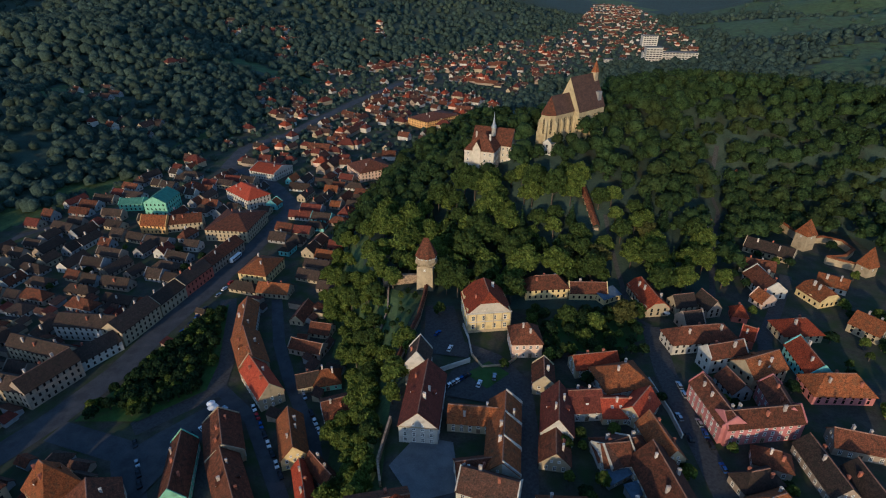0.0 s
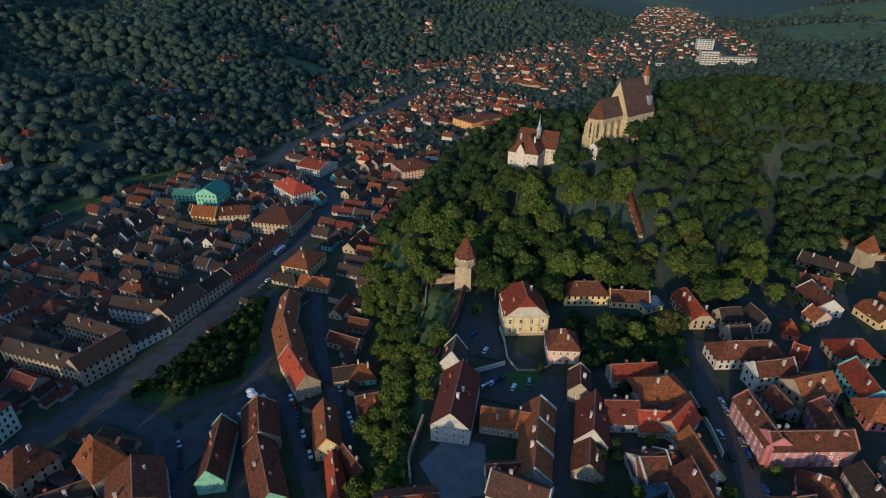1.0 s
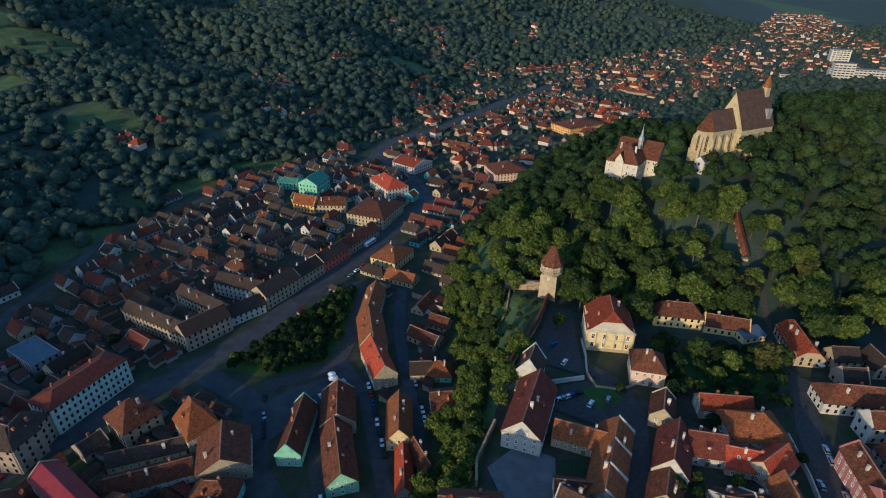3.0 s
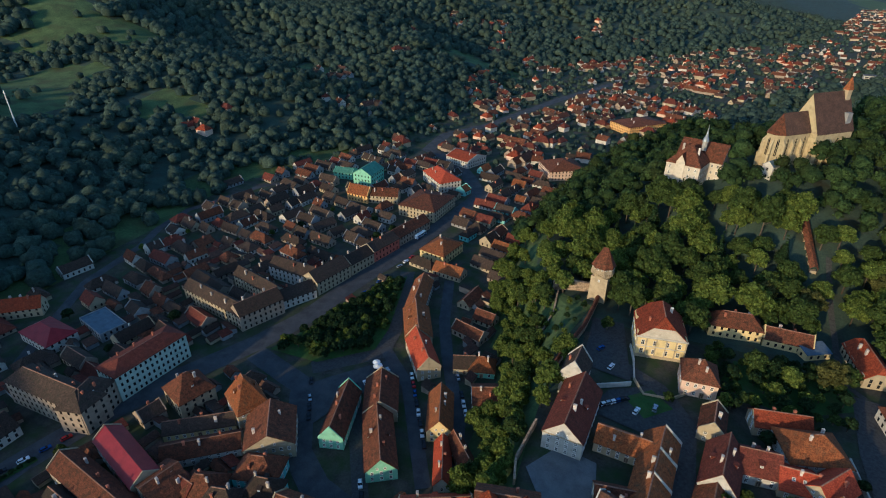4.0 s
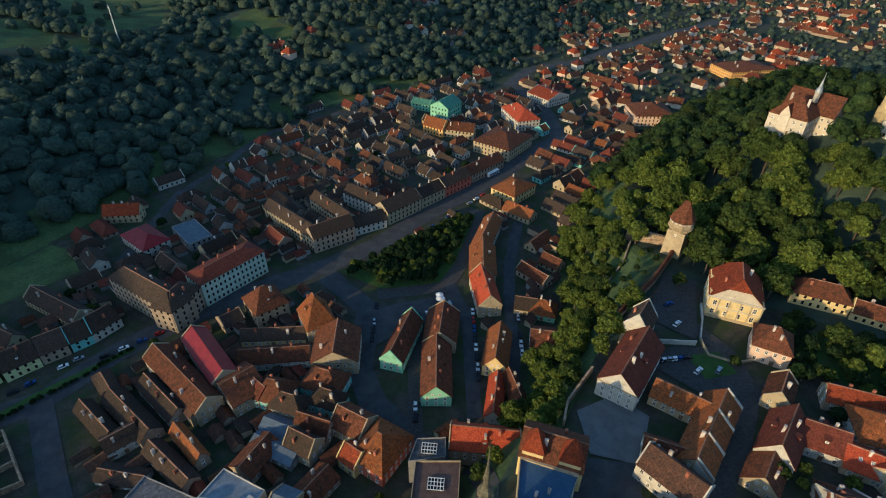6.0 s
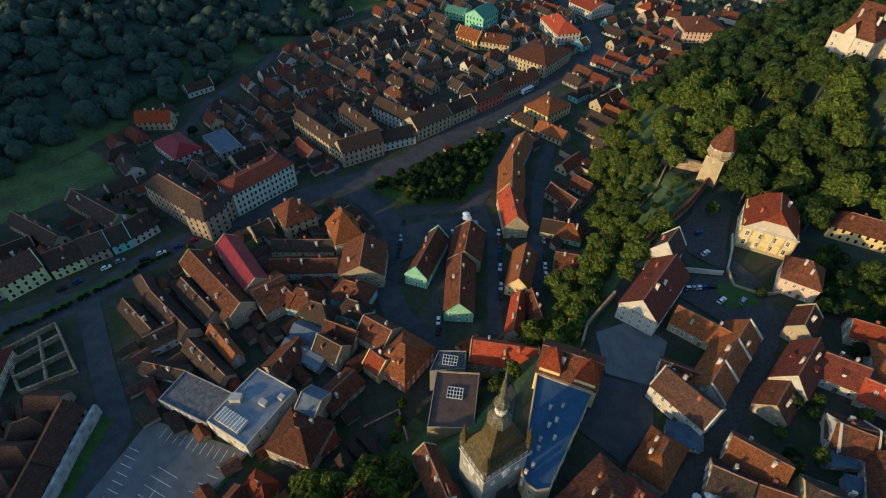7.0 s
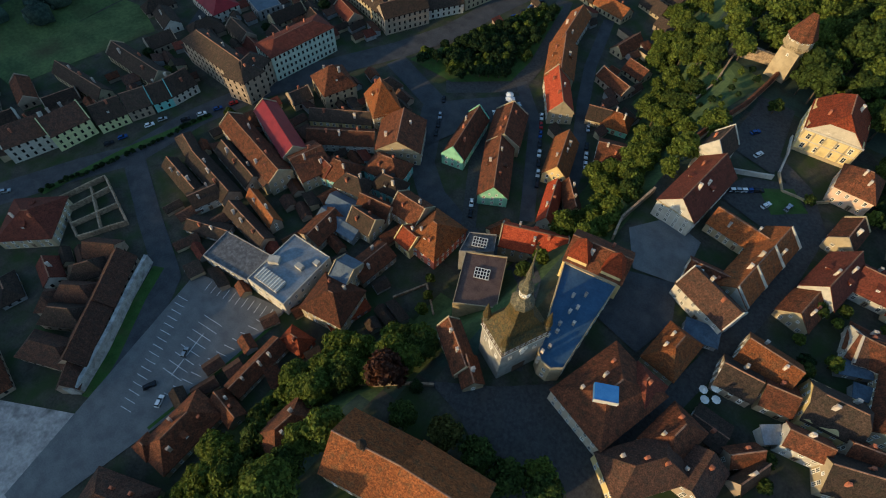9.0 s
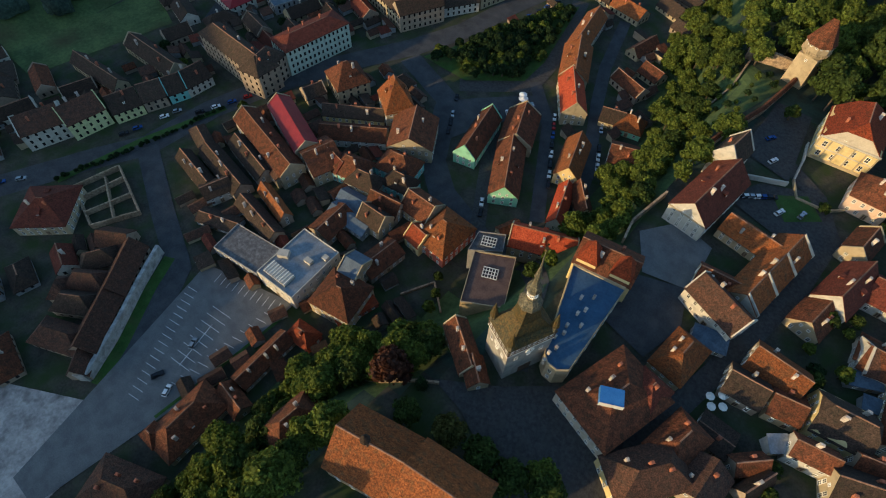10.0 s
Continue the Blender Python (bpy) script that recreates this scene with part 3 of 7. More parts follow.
def house(x, y, z, turn, L, W, e, r, kind, wall, roof, chimneys=None, windows="tall", gap=2.9, name="house", label="", frames=True, skylights=0, base=-3.0, fire=None, dormers=None):
    """A house: walls with gables, an uneven tiled roof, chimneys, and windows storey by storey."""
    rnd = random.Random(int(x * 13 + y * 7 + L * 101))
    z = z - 0.15
    FOOT.append((x, y, turn, L, W))
    h = thing(name, x, y, z, turn, label or f"{COLOUR_WORD[wall]} {KIND_WORD[kind]} house with a {ROOF_WORD[roof]} roof", "house")
    b = Build()
    wall_body(b, L, W, e, r, kind, base)
    body = b.put("wall", WALL[wall], h)
    b = Build(len(FOOT))
    roof_parts(b, L, W, e, r, kind)
    b.weld().put("roof", ROOF[roof], h)
    if kind in "ghj" and math.hypot(x, y) < 270 and roof in RIDGE_TILE:
        q = {"g": L / 2 + 0.25, "h": max(L / 2 - W / 2, 0.06 * L), "j": L / 2 - W * 0.157}[kind]
        c = Build()
        n = max(2, round(q))
        for i in range(n + 1):
            u = -q + 2 * q * i / n
            zz = e + r + 0.07 * noise.noise(Vector((u * 0.35 + 7.3 * len(FOOT), 0, (e + r) * 0.35)))
            c.v += [(u, -0.24, zz - 0.14), (u, -0.1, zz + 0.08), (u, 0.1, zz + 0.08), (u, 0.24, zz - 0.14)]
        c.f = [(4 * i + k, 4 * i + k + 1, 4 * i + k + 5, 4 * i + k + 4) for i in range(n) for k in range(3)]
        c.put("ridge_tiles", RIDGE_MAT, h)
    if kind in "ghj" and roof not in ("green", "slate", "metalred"):
        n = (1 + (L > 11) + (L > 20)) if chimneys is None else chimneys
        for i in range(n):
            px = L * ((i + 0.5) / n - 0.5) * 0.7 + rnd.uniform(-1, 1)
            py = rnd.choice((-1, 1)) * rnd.uniform(0.08, 0.3) * W
            top = e + r * (1 - abs(py) / (W / 2))
            fix("chimney", rnd.choice(CHIMNEY_MESH), h, px, py, top, rnd.choice((0, 90)))
    if fire is None:
        fire = kind == "g" and rnd.random() < 0.4 and e < 10
    if fire:
        for s in (-1, 1):
            xx = s * (L / 2 + 0.1)
            f = Build()
            y0, y1 = W / 2 + 0.15, 0.0
            ring = [(-y0, e - 0.6), (y0, e - 0.6), (y0, e + 0.45), (0, e + r + 0.55), (-y0, e + 0.45)]
            f.v = [(xx - 0.2, p, q) for p, q in ring] + [(xx + 0.2, p, q) for p, q in ring]
            f.f = [tuple(reversed(range(5))), tuple(range(5, 10))] + [(i, (i + 1) % 5, 5 + (i + 1) % 5, 5 + i) for i in range(5)]
            f.put("parapet_gable", WALL[wall], h)
    if dormers is None:
        dormers = rnd.choice((0, 0, 0, 1)) if kind in "gh" and r > 4.4 and L > 11 and math.hypot(x, y) < 260 else 0
    for i in range(dormers):
        for s in (-1, 1):
            px, py = (i - (dormers - 1) / 2) * L * 0.3, s * W * 0.27
            zt = e + r * (1 - abs(py) / (W / 2))
            d = Build()
            d.prism([(-0.7, -0.9), (0.7, -0.9), (0.7, 0.9), (-0.7, 0.9)], -0.9, 0.55)
            dm = d.put("dormer", ROOF[roof], h)
            dm.matrix_basis = pose(px, py, zt, 0, 0, 0 if s < 0 else 180)
            d = Build(i)
            d.slope((-0.95, -1.15, 0.5), (0.95, -1.15, 0.5), (0.95, 1.5, 1.0), (-0.95, 1.5, 1.0), 0.12, 2, 0.01)
            d.put("dormer_roof", ROOF[roof], dm)
            fix("dormer_window", WINDOW["small"], dm, 0, -0.92, -0.55, 0)
    for i in range(skylights):
        px, py = L * ((i + 0.5) / skylights - 0.5) * 0.6, -W * 0.27
        tilt = math.degrees(math.atan2(r, W / 2))
        s = new("skylight", WINDOW["small"])
        s.parent = h
        s.matrix_basis = pose(px, py - 0.1, e + r * (1 - abs(py) / (W / 2)) + 0.12, tilt - 90, 0, 0)
    if e >= 8 and kind in "ghj" and math.hypot(x, y) < 260:
        q = Build()
        X, Y = L / 2, W / 2
        ring = [(-X - 0.22, -Y - 0.22), (X + 0.22, -Y - 0.22), (X + 0.22, Y + 0.22), (-X - 0.22, Y + 0.22)]
        q.prism(ring, e - 0.75, e - 0.35)
        q.put("cornice", WALL["cream"], h)
    if not windows:
        return h
    if wall == "grid":
        windows, gap = "wide", 2.4
    me = WINDOW[windows]
    storeys = max(1, round(e / 3.3))
    hw = {"tall": 1.65, "small": 1.0, "wide": 1.7}[windows]
    rest = Build()
    away = Vector((-x, -y)).normalized()
    for side in range(4):
        a = side * 90
        length, depth = (L, W / 2) if side % 2 == 0 else (W, L / 2)
        out = Vector((math.sin(radians(a)), -math.cos(radians(a))))
        wout = Matrix.Rotation(radians(turn), 2) @ out
        faces = wout.dot(away) > -0.05 and math.hypot(x, y) < 205
        n = int((length - 1.2) / gap)
        for s in range(storeys):
            zz = 0.95 + s * (e - 0.3) / storeys
            if zz + hw > e - 0.25:
                zz = e - 0.3 - hw
            for i in range(n):
                u = (i - (n - 1) / 2) * (length - 1.5) / max(n, 1)
                px, py = out.x * depth - out.y * u, out.y * depth + out.x * u
                if s == 0 and i == n // 2 and side == 0 and faces:
                    fix("door", DOOR_MESH, h, px, py, 0.1, a)
                elif faces and frames:
                    fix("window", me, h, px, py, zz, a)
                else:
                    rot = Matrix.Rotation(radians(a), 2)
                    k = len(rest.v)
                    for vx, vy, vz in ((-0.5, -0.05, 0), (0.5, -0.05, 0), (0.5, -0.05, hw), (-0.5, -0.05, hw), (-0.5, 0.05, 0), (0.5, 0.05, 0), (0.5, 0.05, hw), (-0.5, 0.05, hw)):
                        p = rot @ Vector((vx, vy))
                        rest.v.append((px + p.x, py + p.y, zz + vz))
                    rest.f += [tuple(k + q for q in c) for c in ((0, 1, 2, 3), (1, 5, 6, 2), (4, 0, 3, 7), (3, 2, 6, 7), (4, 5, 1, 0))]
        if kind in "gj" and side % 2 == 1 and W > 7 and r > 3.5 and faces and frames:
            for u in (-W * 0.12, W * 0.12):
                fix("attic_window", WINDOW["small"], h, out.x * depth - out.y * u, out.y * depth + out.x * u, e + 0.4, a)
    if rest.v:
        rest.put("side_window", GLASS, h)["kind"] = "stuff"
    return h


house(36.3, 189.2, 24.0, 2, 13.1, 13.0, 8, 6, "h", "peach", "brown")  # pink cream house
house(52.6, 233.4, 24.2, 5, 21.8, 10.0, 6.5, 5, "h", "yellow", "brown")  # long yellow house
house(73.9, 231.8, 24.1, -2, 18.8, 8.0, 4.5, 4, "g", "yellow", "brown")  # low yellow house
house(84.0, 228.4, 24.0, 28, 11.4, 6.0, 3.5, 1.5, "s", "yellow", "slate")  # yellow annex
house(102.6, 225.0, 24.1, -84, 23.3, 11.4, 5, 5, "j", "cream", "red")  # half hipped house
house(114.1, 191.9, 24.0, 7, 30.4, 11.0, 6, 5, "h", "white", "brown")  # long white house
house(136.8, 193.5, 24.0, -34, 5.8, 9.0, 5, 4, "g", "redwall", "red")  # small house
house(101.0, 147.6, 24.0, -85, 23.0, 9.0, 8.5, 4, "g", "pink", "brown")  # pink wing
house(113.0, 140.6, 24.0, 6, 29.0, 9.2, 8.5, 4, "g", "pink", "brown")  # pink front
house(125.4, 149.6, 24.0, 83, 17.6, 8.6, 8, 4, "g", "pink", "brown")  # pink side
house(117.7, 178.3, 24.0, 14, 17.5, 8.0, 8, 4, "g", "white", "brown")  # pink back
house(129.0, 170.6, 24.0, 20, 17.8, 12.0, 7, 5, "g", "cream", "orange")  # white gabled
house(71.0, 164.6, 24.0, 13, 19.4, 15.4, 6, 6, "h", "white", "orange", dormers=0)  # big roof
house(63.2, 175.2, 24.0, 9, 18.9, 8.6, 5, 4, "g", "cream", "red", fire=False)  # red back
house(42.0, 144.3, 24.0, 79, 19.4, 11.4, 6, 7, "g", "white", "darkred", fire=False)  # tall gable
house(53.4, 152.4, 24.0, 4, 12.6, 12.5, 5, 5, "g", "white", "darkred", fire=False)  # dark wing
house(38.6, 129.6, 24.0, 80, 11.8, 10.3, 4, 5, "g", "cream", "brown", fire=False)  # brown gable
house(64.4, 150.2, 24.0, 0, 10.6, 11.6, 4, 4, "g", "cream", "brightred", skylights=2, fire=False)  # skylight house
house(73.6, 149.3, 24.0, 47, 14.4, 9.9, 5, 5, "g", "cream", "brightred", fire=False)  # red house
house(75.2, 132.3, 24.0, -80, 17.8, 8.6, 6, 5, "g", "cream", "orange", fire=False)  # street house
house(61.6, 130.6, 24.0, 4, 18.8, 10.0, 4, 4.5, "h", "white", "brown")  # white range
house(70.4, 114.7, 24.0, -84, 22.2, 14.2, 6, 7, "g", "cream", "brown", fire=False)  # street house
house(126.0, 121.4, 24.0, 89, 22.0, 9.0, 4.5, 4.5, "g", "tan", "darkbrown", fire=False)  # lower range
house(135.4, 113.4, 24.0, 87, 18.0, 8.4, 4.5, 4.2, "g", "tan", "darkbrown", fire=False)  # lower range
house(144.4, 132.6, 24.0, -17, 17.0, 8.6, 4.5, 4.5, "g", "tan", "brown", fire=False)  # lower range
house(110.6, 125.6, 24.0, -22, 11.7, 8.0, 4.5, 4, "h", "tan", "brown")  # lower hip
house(101.4, 117.6, 24.0, 12, 14.4, 7.6, 4.5, 4, "h", "tan", "darkbrown")  # lower hip
house(101.4, 107.4, 24.0, 16, 15.0, 9.6, 5, 4.8, "h", "tan", "orange")  # lower hip
house(151.9, 174.5, 24.0, 85, 19.9, 10.0, 6, 5, "g", "teal", "red")  # teal house
house(161.0, 198.6, 24.0, 3, 18.1, 12.0, 5, 5, "h", "cream", "red")  # hipped house
house(154.6, 160.5, 24.0, -2, 23.3, 12.0, 5, 6, "h", "pink", "orange")  # pink house
house(195.1, 199.5, 24.0, -58, 13.0, 10.0, 5, 5, "g", "cream", "orange")  # orange roof
house(190.0, 228.5, 24.0, -75, 14.1, 12.8, 4.5, 5, "j", "yellow", "orange")  # yellow gabled
house(203.8, 239.0, 24.0, -37, 13.8, 8.0, 4, 4, "g", "white", "orange")  # white walled
house(190.7, 275.7, 24.0, -42, 25.7, 9.0, 4, 4.5, "g", "cream", "darkbrown")  # long roof
house(173.7, 257.0, 24.0, -23, 17.3, 8.0, 4, 4, "g", "cream", "brown")  # low house
house(167.6, 238.1, 24.0, -89, 19.1, 12.5, 5, 5, "g", "white", "brown")  # white gabled
house(160.2, 224.8, 24.0, -70, 8.0, 8.8, 3.5, 4, "g", "peach", "orange")  # small orange
house(142.0, 212.2, 24.0, -16, 6.8, 8.0, 4, 4, "h", "redwall", "red")  # small red
house(160.8, 304.4, 31.9, 0, 10.8, 8.0, 4, 4, "h", "peach", "brown")  # hill house
house(36.4, 104.6, 24.0, -2, 15.3, 10.9, 6, 5, "g", "cream", "orange", fire=False)  # mossy house
house(31.8, 95.2, 24.0, 7, 10.5, 10.0, 5, 4, "g", "tan", "darkbrown", fire=False)  # court house
house(42.4, 97.4, 24.0, 13, 8.7, 9.4, 5, 3.5, "g", "cream", "brown", fire=False)  # low range
house(55.5, 102.0, 24.0, 9, 14.7, 13.0, 6, 6, "j", "yellow", "darkbrown")  # cream gabled
house(52.3, 88.5, 24.0, 12, 10.9, 6.4, 7, 3, "g", "white", "brown", fire=False)  # white walled house
house(45.2, 86.2, 24.0, 41, 5.2, 4.1, 4, 1, "s", "white", "metal")  # metal lean-to
# umber and darkbrown tiles on these foreground roofs stand in for shade
house(65.1, 88.1, 24.0, 22, 15.6, 11.0, 5, 6, "g", "cream", "darkbrown")  # foreground house
house(58.3, 128.3, 24.0, 21, 9.9, 12.0, 5, 5, "g", "white", "umber")  # orange house
house(24.6, 68.4, 24.0, 78, 15.2, 10.4, 6, 5, "h", "cream", "brown")  # hip house
house(22.0, 55.8, 24.0, 54, 20.5, 12.3, 7, 6, "h", "yellow", "umber")  # yellow front
house(5.7, 66.7, 24.0, 74, 24.6, 19.1, 8, 6, "h", "peach_white", "brown", dormers=0)  # square house
house(11.6, 73.9, 24.0, 82, 10.4, 9.4, 8.2, 5.4, "h", "cream", "darkred", dormers=0)  # red pyramid roof
house(13.6, 90.1, 24.0, 84, 15.4, 10.3, 6.5, 6, "h", "cream", "orange")  # square side
house(14.8, 112.7, 24.0, -19, 18.6, 10.2, 7.5, 5, "g", "white", "umber")  # white wall house
house(12.1, 145.0, 24.0, -6, 19.5, 9.4, 5, 4, "g", "cream", "orange", fire=False)  # mossy wing
house(10.4, 122.2, 24.0, 8, 12.1, 9.0, 4, 4, "g", "cream", "brown")  # small brown
house(-6.8, 149.9, 24.0, 84, 28.4, 13.9, 8.4, 6.6, "g", "white", "darkred", fire=False)  # long hall
house(-43.3, 107.6, 7.8, 24, 23.8, 11.0, 6, 5.5, "g", "cream", "brightred")  # red roof house
house(-35.7, 52.6, 20.8, -33, 16.2, 7.0, 6, 4, "g", "cream", "brown")  # tower lodge
house(-27.9, 48.5, 24.0, -37, 8.3, 6.0, 4, 3, "g", "stone", "brown")  # tower annex
house(-58.8, 5.6, 14.0, 85, 16.1, 10.4, 6, 6, "h", "cream", "brown", dormers=0)  # slope house
house(-88.3, 13.0, 0.0, -87, 21.5, 6.6, 4, 3, "g", "tan", "brown", fire=False)  # parking row
house(-84.6, -1.9, 0.0, -5, 11.4, 6.2, 4, 3, "g", "tan", "brown", fire=False)  # parking row
house(-89.6, -15.4, 0.0, -87, 22.7, 12.7, 4.5, 5.5, "h", "cream", "brown")  # parking row
house(-93.4, -24.9, 0.0, 2, 6.6, 5.0, 5, 3.4, "h", "tan", "brown", 0)  # parking row
house(-87.1, -39.2, 0.0, 22, 20.5, 12.6, 5, 5, "h", "cream", "umber")  # parking row
house(-85.0, 27.6, 0.2, 7, 9.8, 7.0, 4, 3.5, "h", "redwall", "red")  # parking row
house(-105.8, 44.4, 0.3, 4, 17.8, 23.9, 8, 0.6, "f", "white", "metal")  # flat hall
house(-126.8, 36.5, 0.2, 9, 21.7, 13.0, 5, 0.5, "f", "grey", "gravel")  # rubble roof
house(-84.8, 45.7, 0.3, 12, 16.4, 15.6, 8, 5, "h", "cream", "brown")  # brown villa
house(-89.2, 56.8, 0.3, 9, 7.8, 10.0, 9, 3, "g", "cream", "slate")  # blue roof house
house(-79.0, 46.2, 0.3, 76, 15.8, 5.0, 3, 1.5, "s", "redwall", "red")  # red shed
house(-75.5, 90.4, 0.5, -2, 15.2, 18.7, 7, 7, "h", "redwall", "orange")  # orange hip
house(-90.8, 94.4, 0.6, 1, 13.5, 12.0, 6, 5, "g", "cream", "brown")  # orange wing
house(-82.0, 83.4, 0.5, -5, 7.9, 9.0, 6, 4, "g", "yellow", "red")  # yellow end
house(-162.0, 75.4, 0.5, -11, 42.6, 10.9, 8, 4, "g", "cream", "brown", fire=True)  # firewall house
house(-161.2, 88.6, 0.6, -19, 33.4, 10.4, 9, 4, "g", "cream", "metalred", fire=True)  # red metal house
house(-140.3, 85.0, 0.5, 73, 14.0, 18.8, 7, 5, "g", "cream", "brown")  # cream gable end
house(-126.8, 90.4, 0.5, 15, 14.8, 12.0, 6, 6, "h", "teal", "brown")  # hip roof
house(-112.9, 104.5, 0.6, 13, 16.9, 12.0, 6, 6, "h", "teal", "brown")  # hip roof
house(-110.1, 80.5, 0.5, 8, 21.9, 7.0, 4, 2, "g", "grey", "slate")  # blue shed
house(-109.1, 72.6, 0.4, 4, 18.8, 8.0, 4, 2, "g", "grey", "slate")  # blue shed
house(-138.2, 129.1, 0.8, -32, 16.0, 12.9, 10, 12, "h", "cream", "orange")  # steep roof
house(-119.8, 120.5, 0.7, -57, 20.0, 19.1, 8, 6, "g", "cream", "brown")  # cream gabled
house(-141.3, 105.3, 0.6, 36, 29.5, 10.0, 5, 3.5, "g", "white", "brown")  # white range
house(-166.7, 125.9, 0.8, 69, 15.6, 16.0, 9, 8, "h", "stone", "brown")  # turreted villa
house(-199.5, 133.0, 0.8, 82, 35.6, 14.0, 14, 3, "h", "grid", "darkred")  # modern block
house(-215.7, 101.9, 0.6, -2, 47.2, 12.0, 13, 5, "h", "tan", "darkbrown")  # corner palace
house(-199.7, 103.8, 0.6, -78, 19.6, 12.0, 13, 5, "h", "tan", "darkbrown")  # corner palace
house(-245.3, 17.8, 0.1, 73, 17.9, 15.0, 9, 5, "g", "white", "umber")  # street front
house(-238.6, 32.6, 0.2, 83, 16.9, 15.0, 9, 5, "g", "lemon", "umber")  # street front
house(-233.0, 49.0, 0.3, 74, 12.9, 14.0, 6, 5, "g", "lemon", "darkbrown", fire=False)  # street front
house(-229.5, 61.1, 0.4, 69, 10.3, 14.0, 6, 5, "g", "tan", "darkbrown")  # street front
house(-226.6, 70.6, 0.4, 73, 8.7, 14.0, 5.5, 5, "g", "teal", "darkbrown")  # street front
house(-225.2, 79.7, 0.5, 87, 13.1, 14.0, 5.5, 5, "g", "white", "darkbrown")  # street front
house(-252.2, 76.9, 0.5, 2, 37.3, 10.0, 5, 4, "g", "cream", "darkbrown")  # back house
house(-261.0, 52.4, 0.3, 5, 34.6, 8.0, 5, 4, "g", "cream", "darkbrown")  # back house
house(-200.9, -3.2, 0.0, 44, 20.0, 20.0, 6, 5, "h", "cream", "darkred")  # left house
house(-266.1, 133.3, 0.8, -8, 25.0, 14.9, 6, 4, "h", "white", "metalred")  # white red house
house(-249.3, 150.8, 0.9, 74, 13.3, 24.0, 5, 1, "f", "grey", "slate")  # blue hall
house(-301.5, 144.3, 0.9, 37, 20.5, 9.0, 6, 5, "g", "cream", "red")  # edge house
house(-179.3, 188.4, 1.1, 65, 24.9, 11.0, 10, 5, "g", "tan", "darkbrown")  # palace front
house(-204.7, 186.3, 1.1, -13, 48.5, 9.0, 9, 4, "g", "cream", "darkbrown")  # palace side
house(-194.1, 208.2, 1.3, -17, 36.3, 9.0, 9, 4, "g", "cream", "darkbrown")  # palace back
house(-171.2, 211.4, 1.3, 59, 19.8, 12.0, 6, 4, "g", "white", "darkbrown")  # arcade house
house(-163.8, 233.1, 1.4, 74, 26.1, 13.0, 9, 5, "g", "cream", "darkbrown")  # arcade house
house(-182.8, 229.4, 1.4, -6, 33.0, 12.0, 9, 4, "g", "white", "darkbrown")  # parapet house
house(-157.2, 256.6, 1.5, 74, 20.0, 12.0, 8, 4, "g", "cream", "darkbrown")  # street front
house(-151.3, 278.4, 1.7, 74, 24.3, 12.0, 8, 4, "g", "redwall", "darkbrown")  # street front
house(-144.3, 308.5, 1.9, 75, 33.6, 12.0, 7, 4, "g", "tan", "brown")  # street front
house(-148.4, 352.7, 2.1, -6, 30.6, 35.4, 9, 5, "h", "cream", "brown")  # cream palace
house(-206.8, 352.3, 2.1, -5, 19.1, 10.0, 7, 6, "g", "orangewall", "orange")  # orange front
house(-187.9, 356.3, 2.1, 14, 24.9, 10.0, 7, 5, "g", "cream", "brown")  # red front
house(-219.2, 389.6, 2.3, 87, 21.9, 17.6, 11, 5, "g", "green", "green")  # green church
house(-244.5, 393.0, 2.4, 6, 17.5, 12.0, 6, 3, "g", "green", "green")  # green low
house(-157.8, 407.1, 2.4, -43, 34.9, 19.5, 9, 6, "h", "white", "brightred")  # bright red house
house(-156.6, 468.8, 2.8, -24, 27.8, 25.9, 7, 4, "g", "white", "red")  # white villa
house(-65.8, 470.4, 2.8, -59, 30.9, 33.0, 9, 6, "h", "peach", "brown")  # peach palace
house(-10.0, 647.8, 3.9, -46, 33.3, 53.6, 9, 5, "h", "orangewall", "brown")  # far yellow palace
house(-112.5, 290.8, 1.7, -13, 18.5, 23.2, 7, 5, "h", "yellow", "orange")  # lower yellow house
house(-98.4, 268.5, 1.6, -9, 19.3, 10.0, 4, 4, "g", "cream", "orange")  # orange low
house(-82.1, 187.4, 1.1, -53, 25.7, 11.2, 7, 6, "g", "cream", "brightred")  # curved row
house(-93.8, 208.1, 1.3, -63, 26.4, 13.5, 7, 6, "g", "cream", "orange")  # curved row
house(-103.4, 232.4, 1.4, -78, 31.9, 10.4, 7, 5, "g", "white", "orange")  # curved row
house(-98.9, 139.3, 0.8, -76, 28.1, 10.0, 6, 6, "g", "green", "brown")  # green house
house(-87.8, 154.9, 0.9, -66, 21.2, 14.3, 6, 6, "g", "cream", "brown")  # long brown house
house(-77.2, 132.2, 0.8, -60, 29.4, 12.1, 6, 6, "g", "green", "brown")  # long brown house
house(-60.2, 155.1, 0.9, -71, 22.2, 10.5, 6, 6, "g", "yellow", "orange")  # yellow gabled
house(-50.6, 132.9, 0.8, -70, 20.9, 6.4, 4, 4, "g", "white", "brightred")  # narrow red
house(-53.2, 191.9, 1.2, 13, 12.2, 10.0, 4, 5, "h", "green", "orange")  # green walled
house(-45.8, 172.1, 1.7, 21, 11.4, 13.0, 5, 4, "g", "cream", "brown")  # slope house
house(-45.6, 140.0, 1.6, -47, 15.0, 6.3, 4, 4, "g", "cream", "brown")  # slope house
house(44.8, 72.2, 24.0, 68, 10.0, 3.9, 4, 3.5, "g", "tan", "darkbrown", fire=False)  # yard range
house(41.5, 76.3, 24.0, 46, 9.2, 5.2, 4, 3, "g", "tan", "brown", fire=False)  # yard range
house(64.4, 87.1, 24.0, 19, 10.2, 5.6, 5, 4, "g", "cream", "orange", fire=False)  # lower house
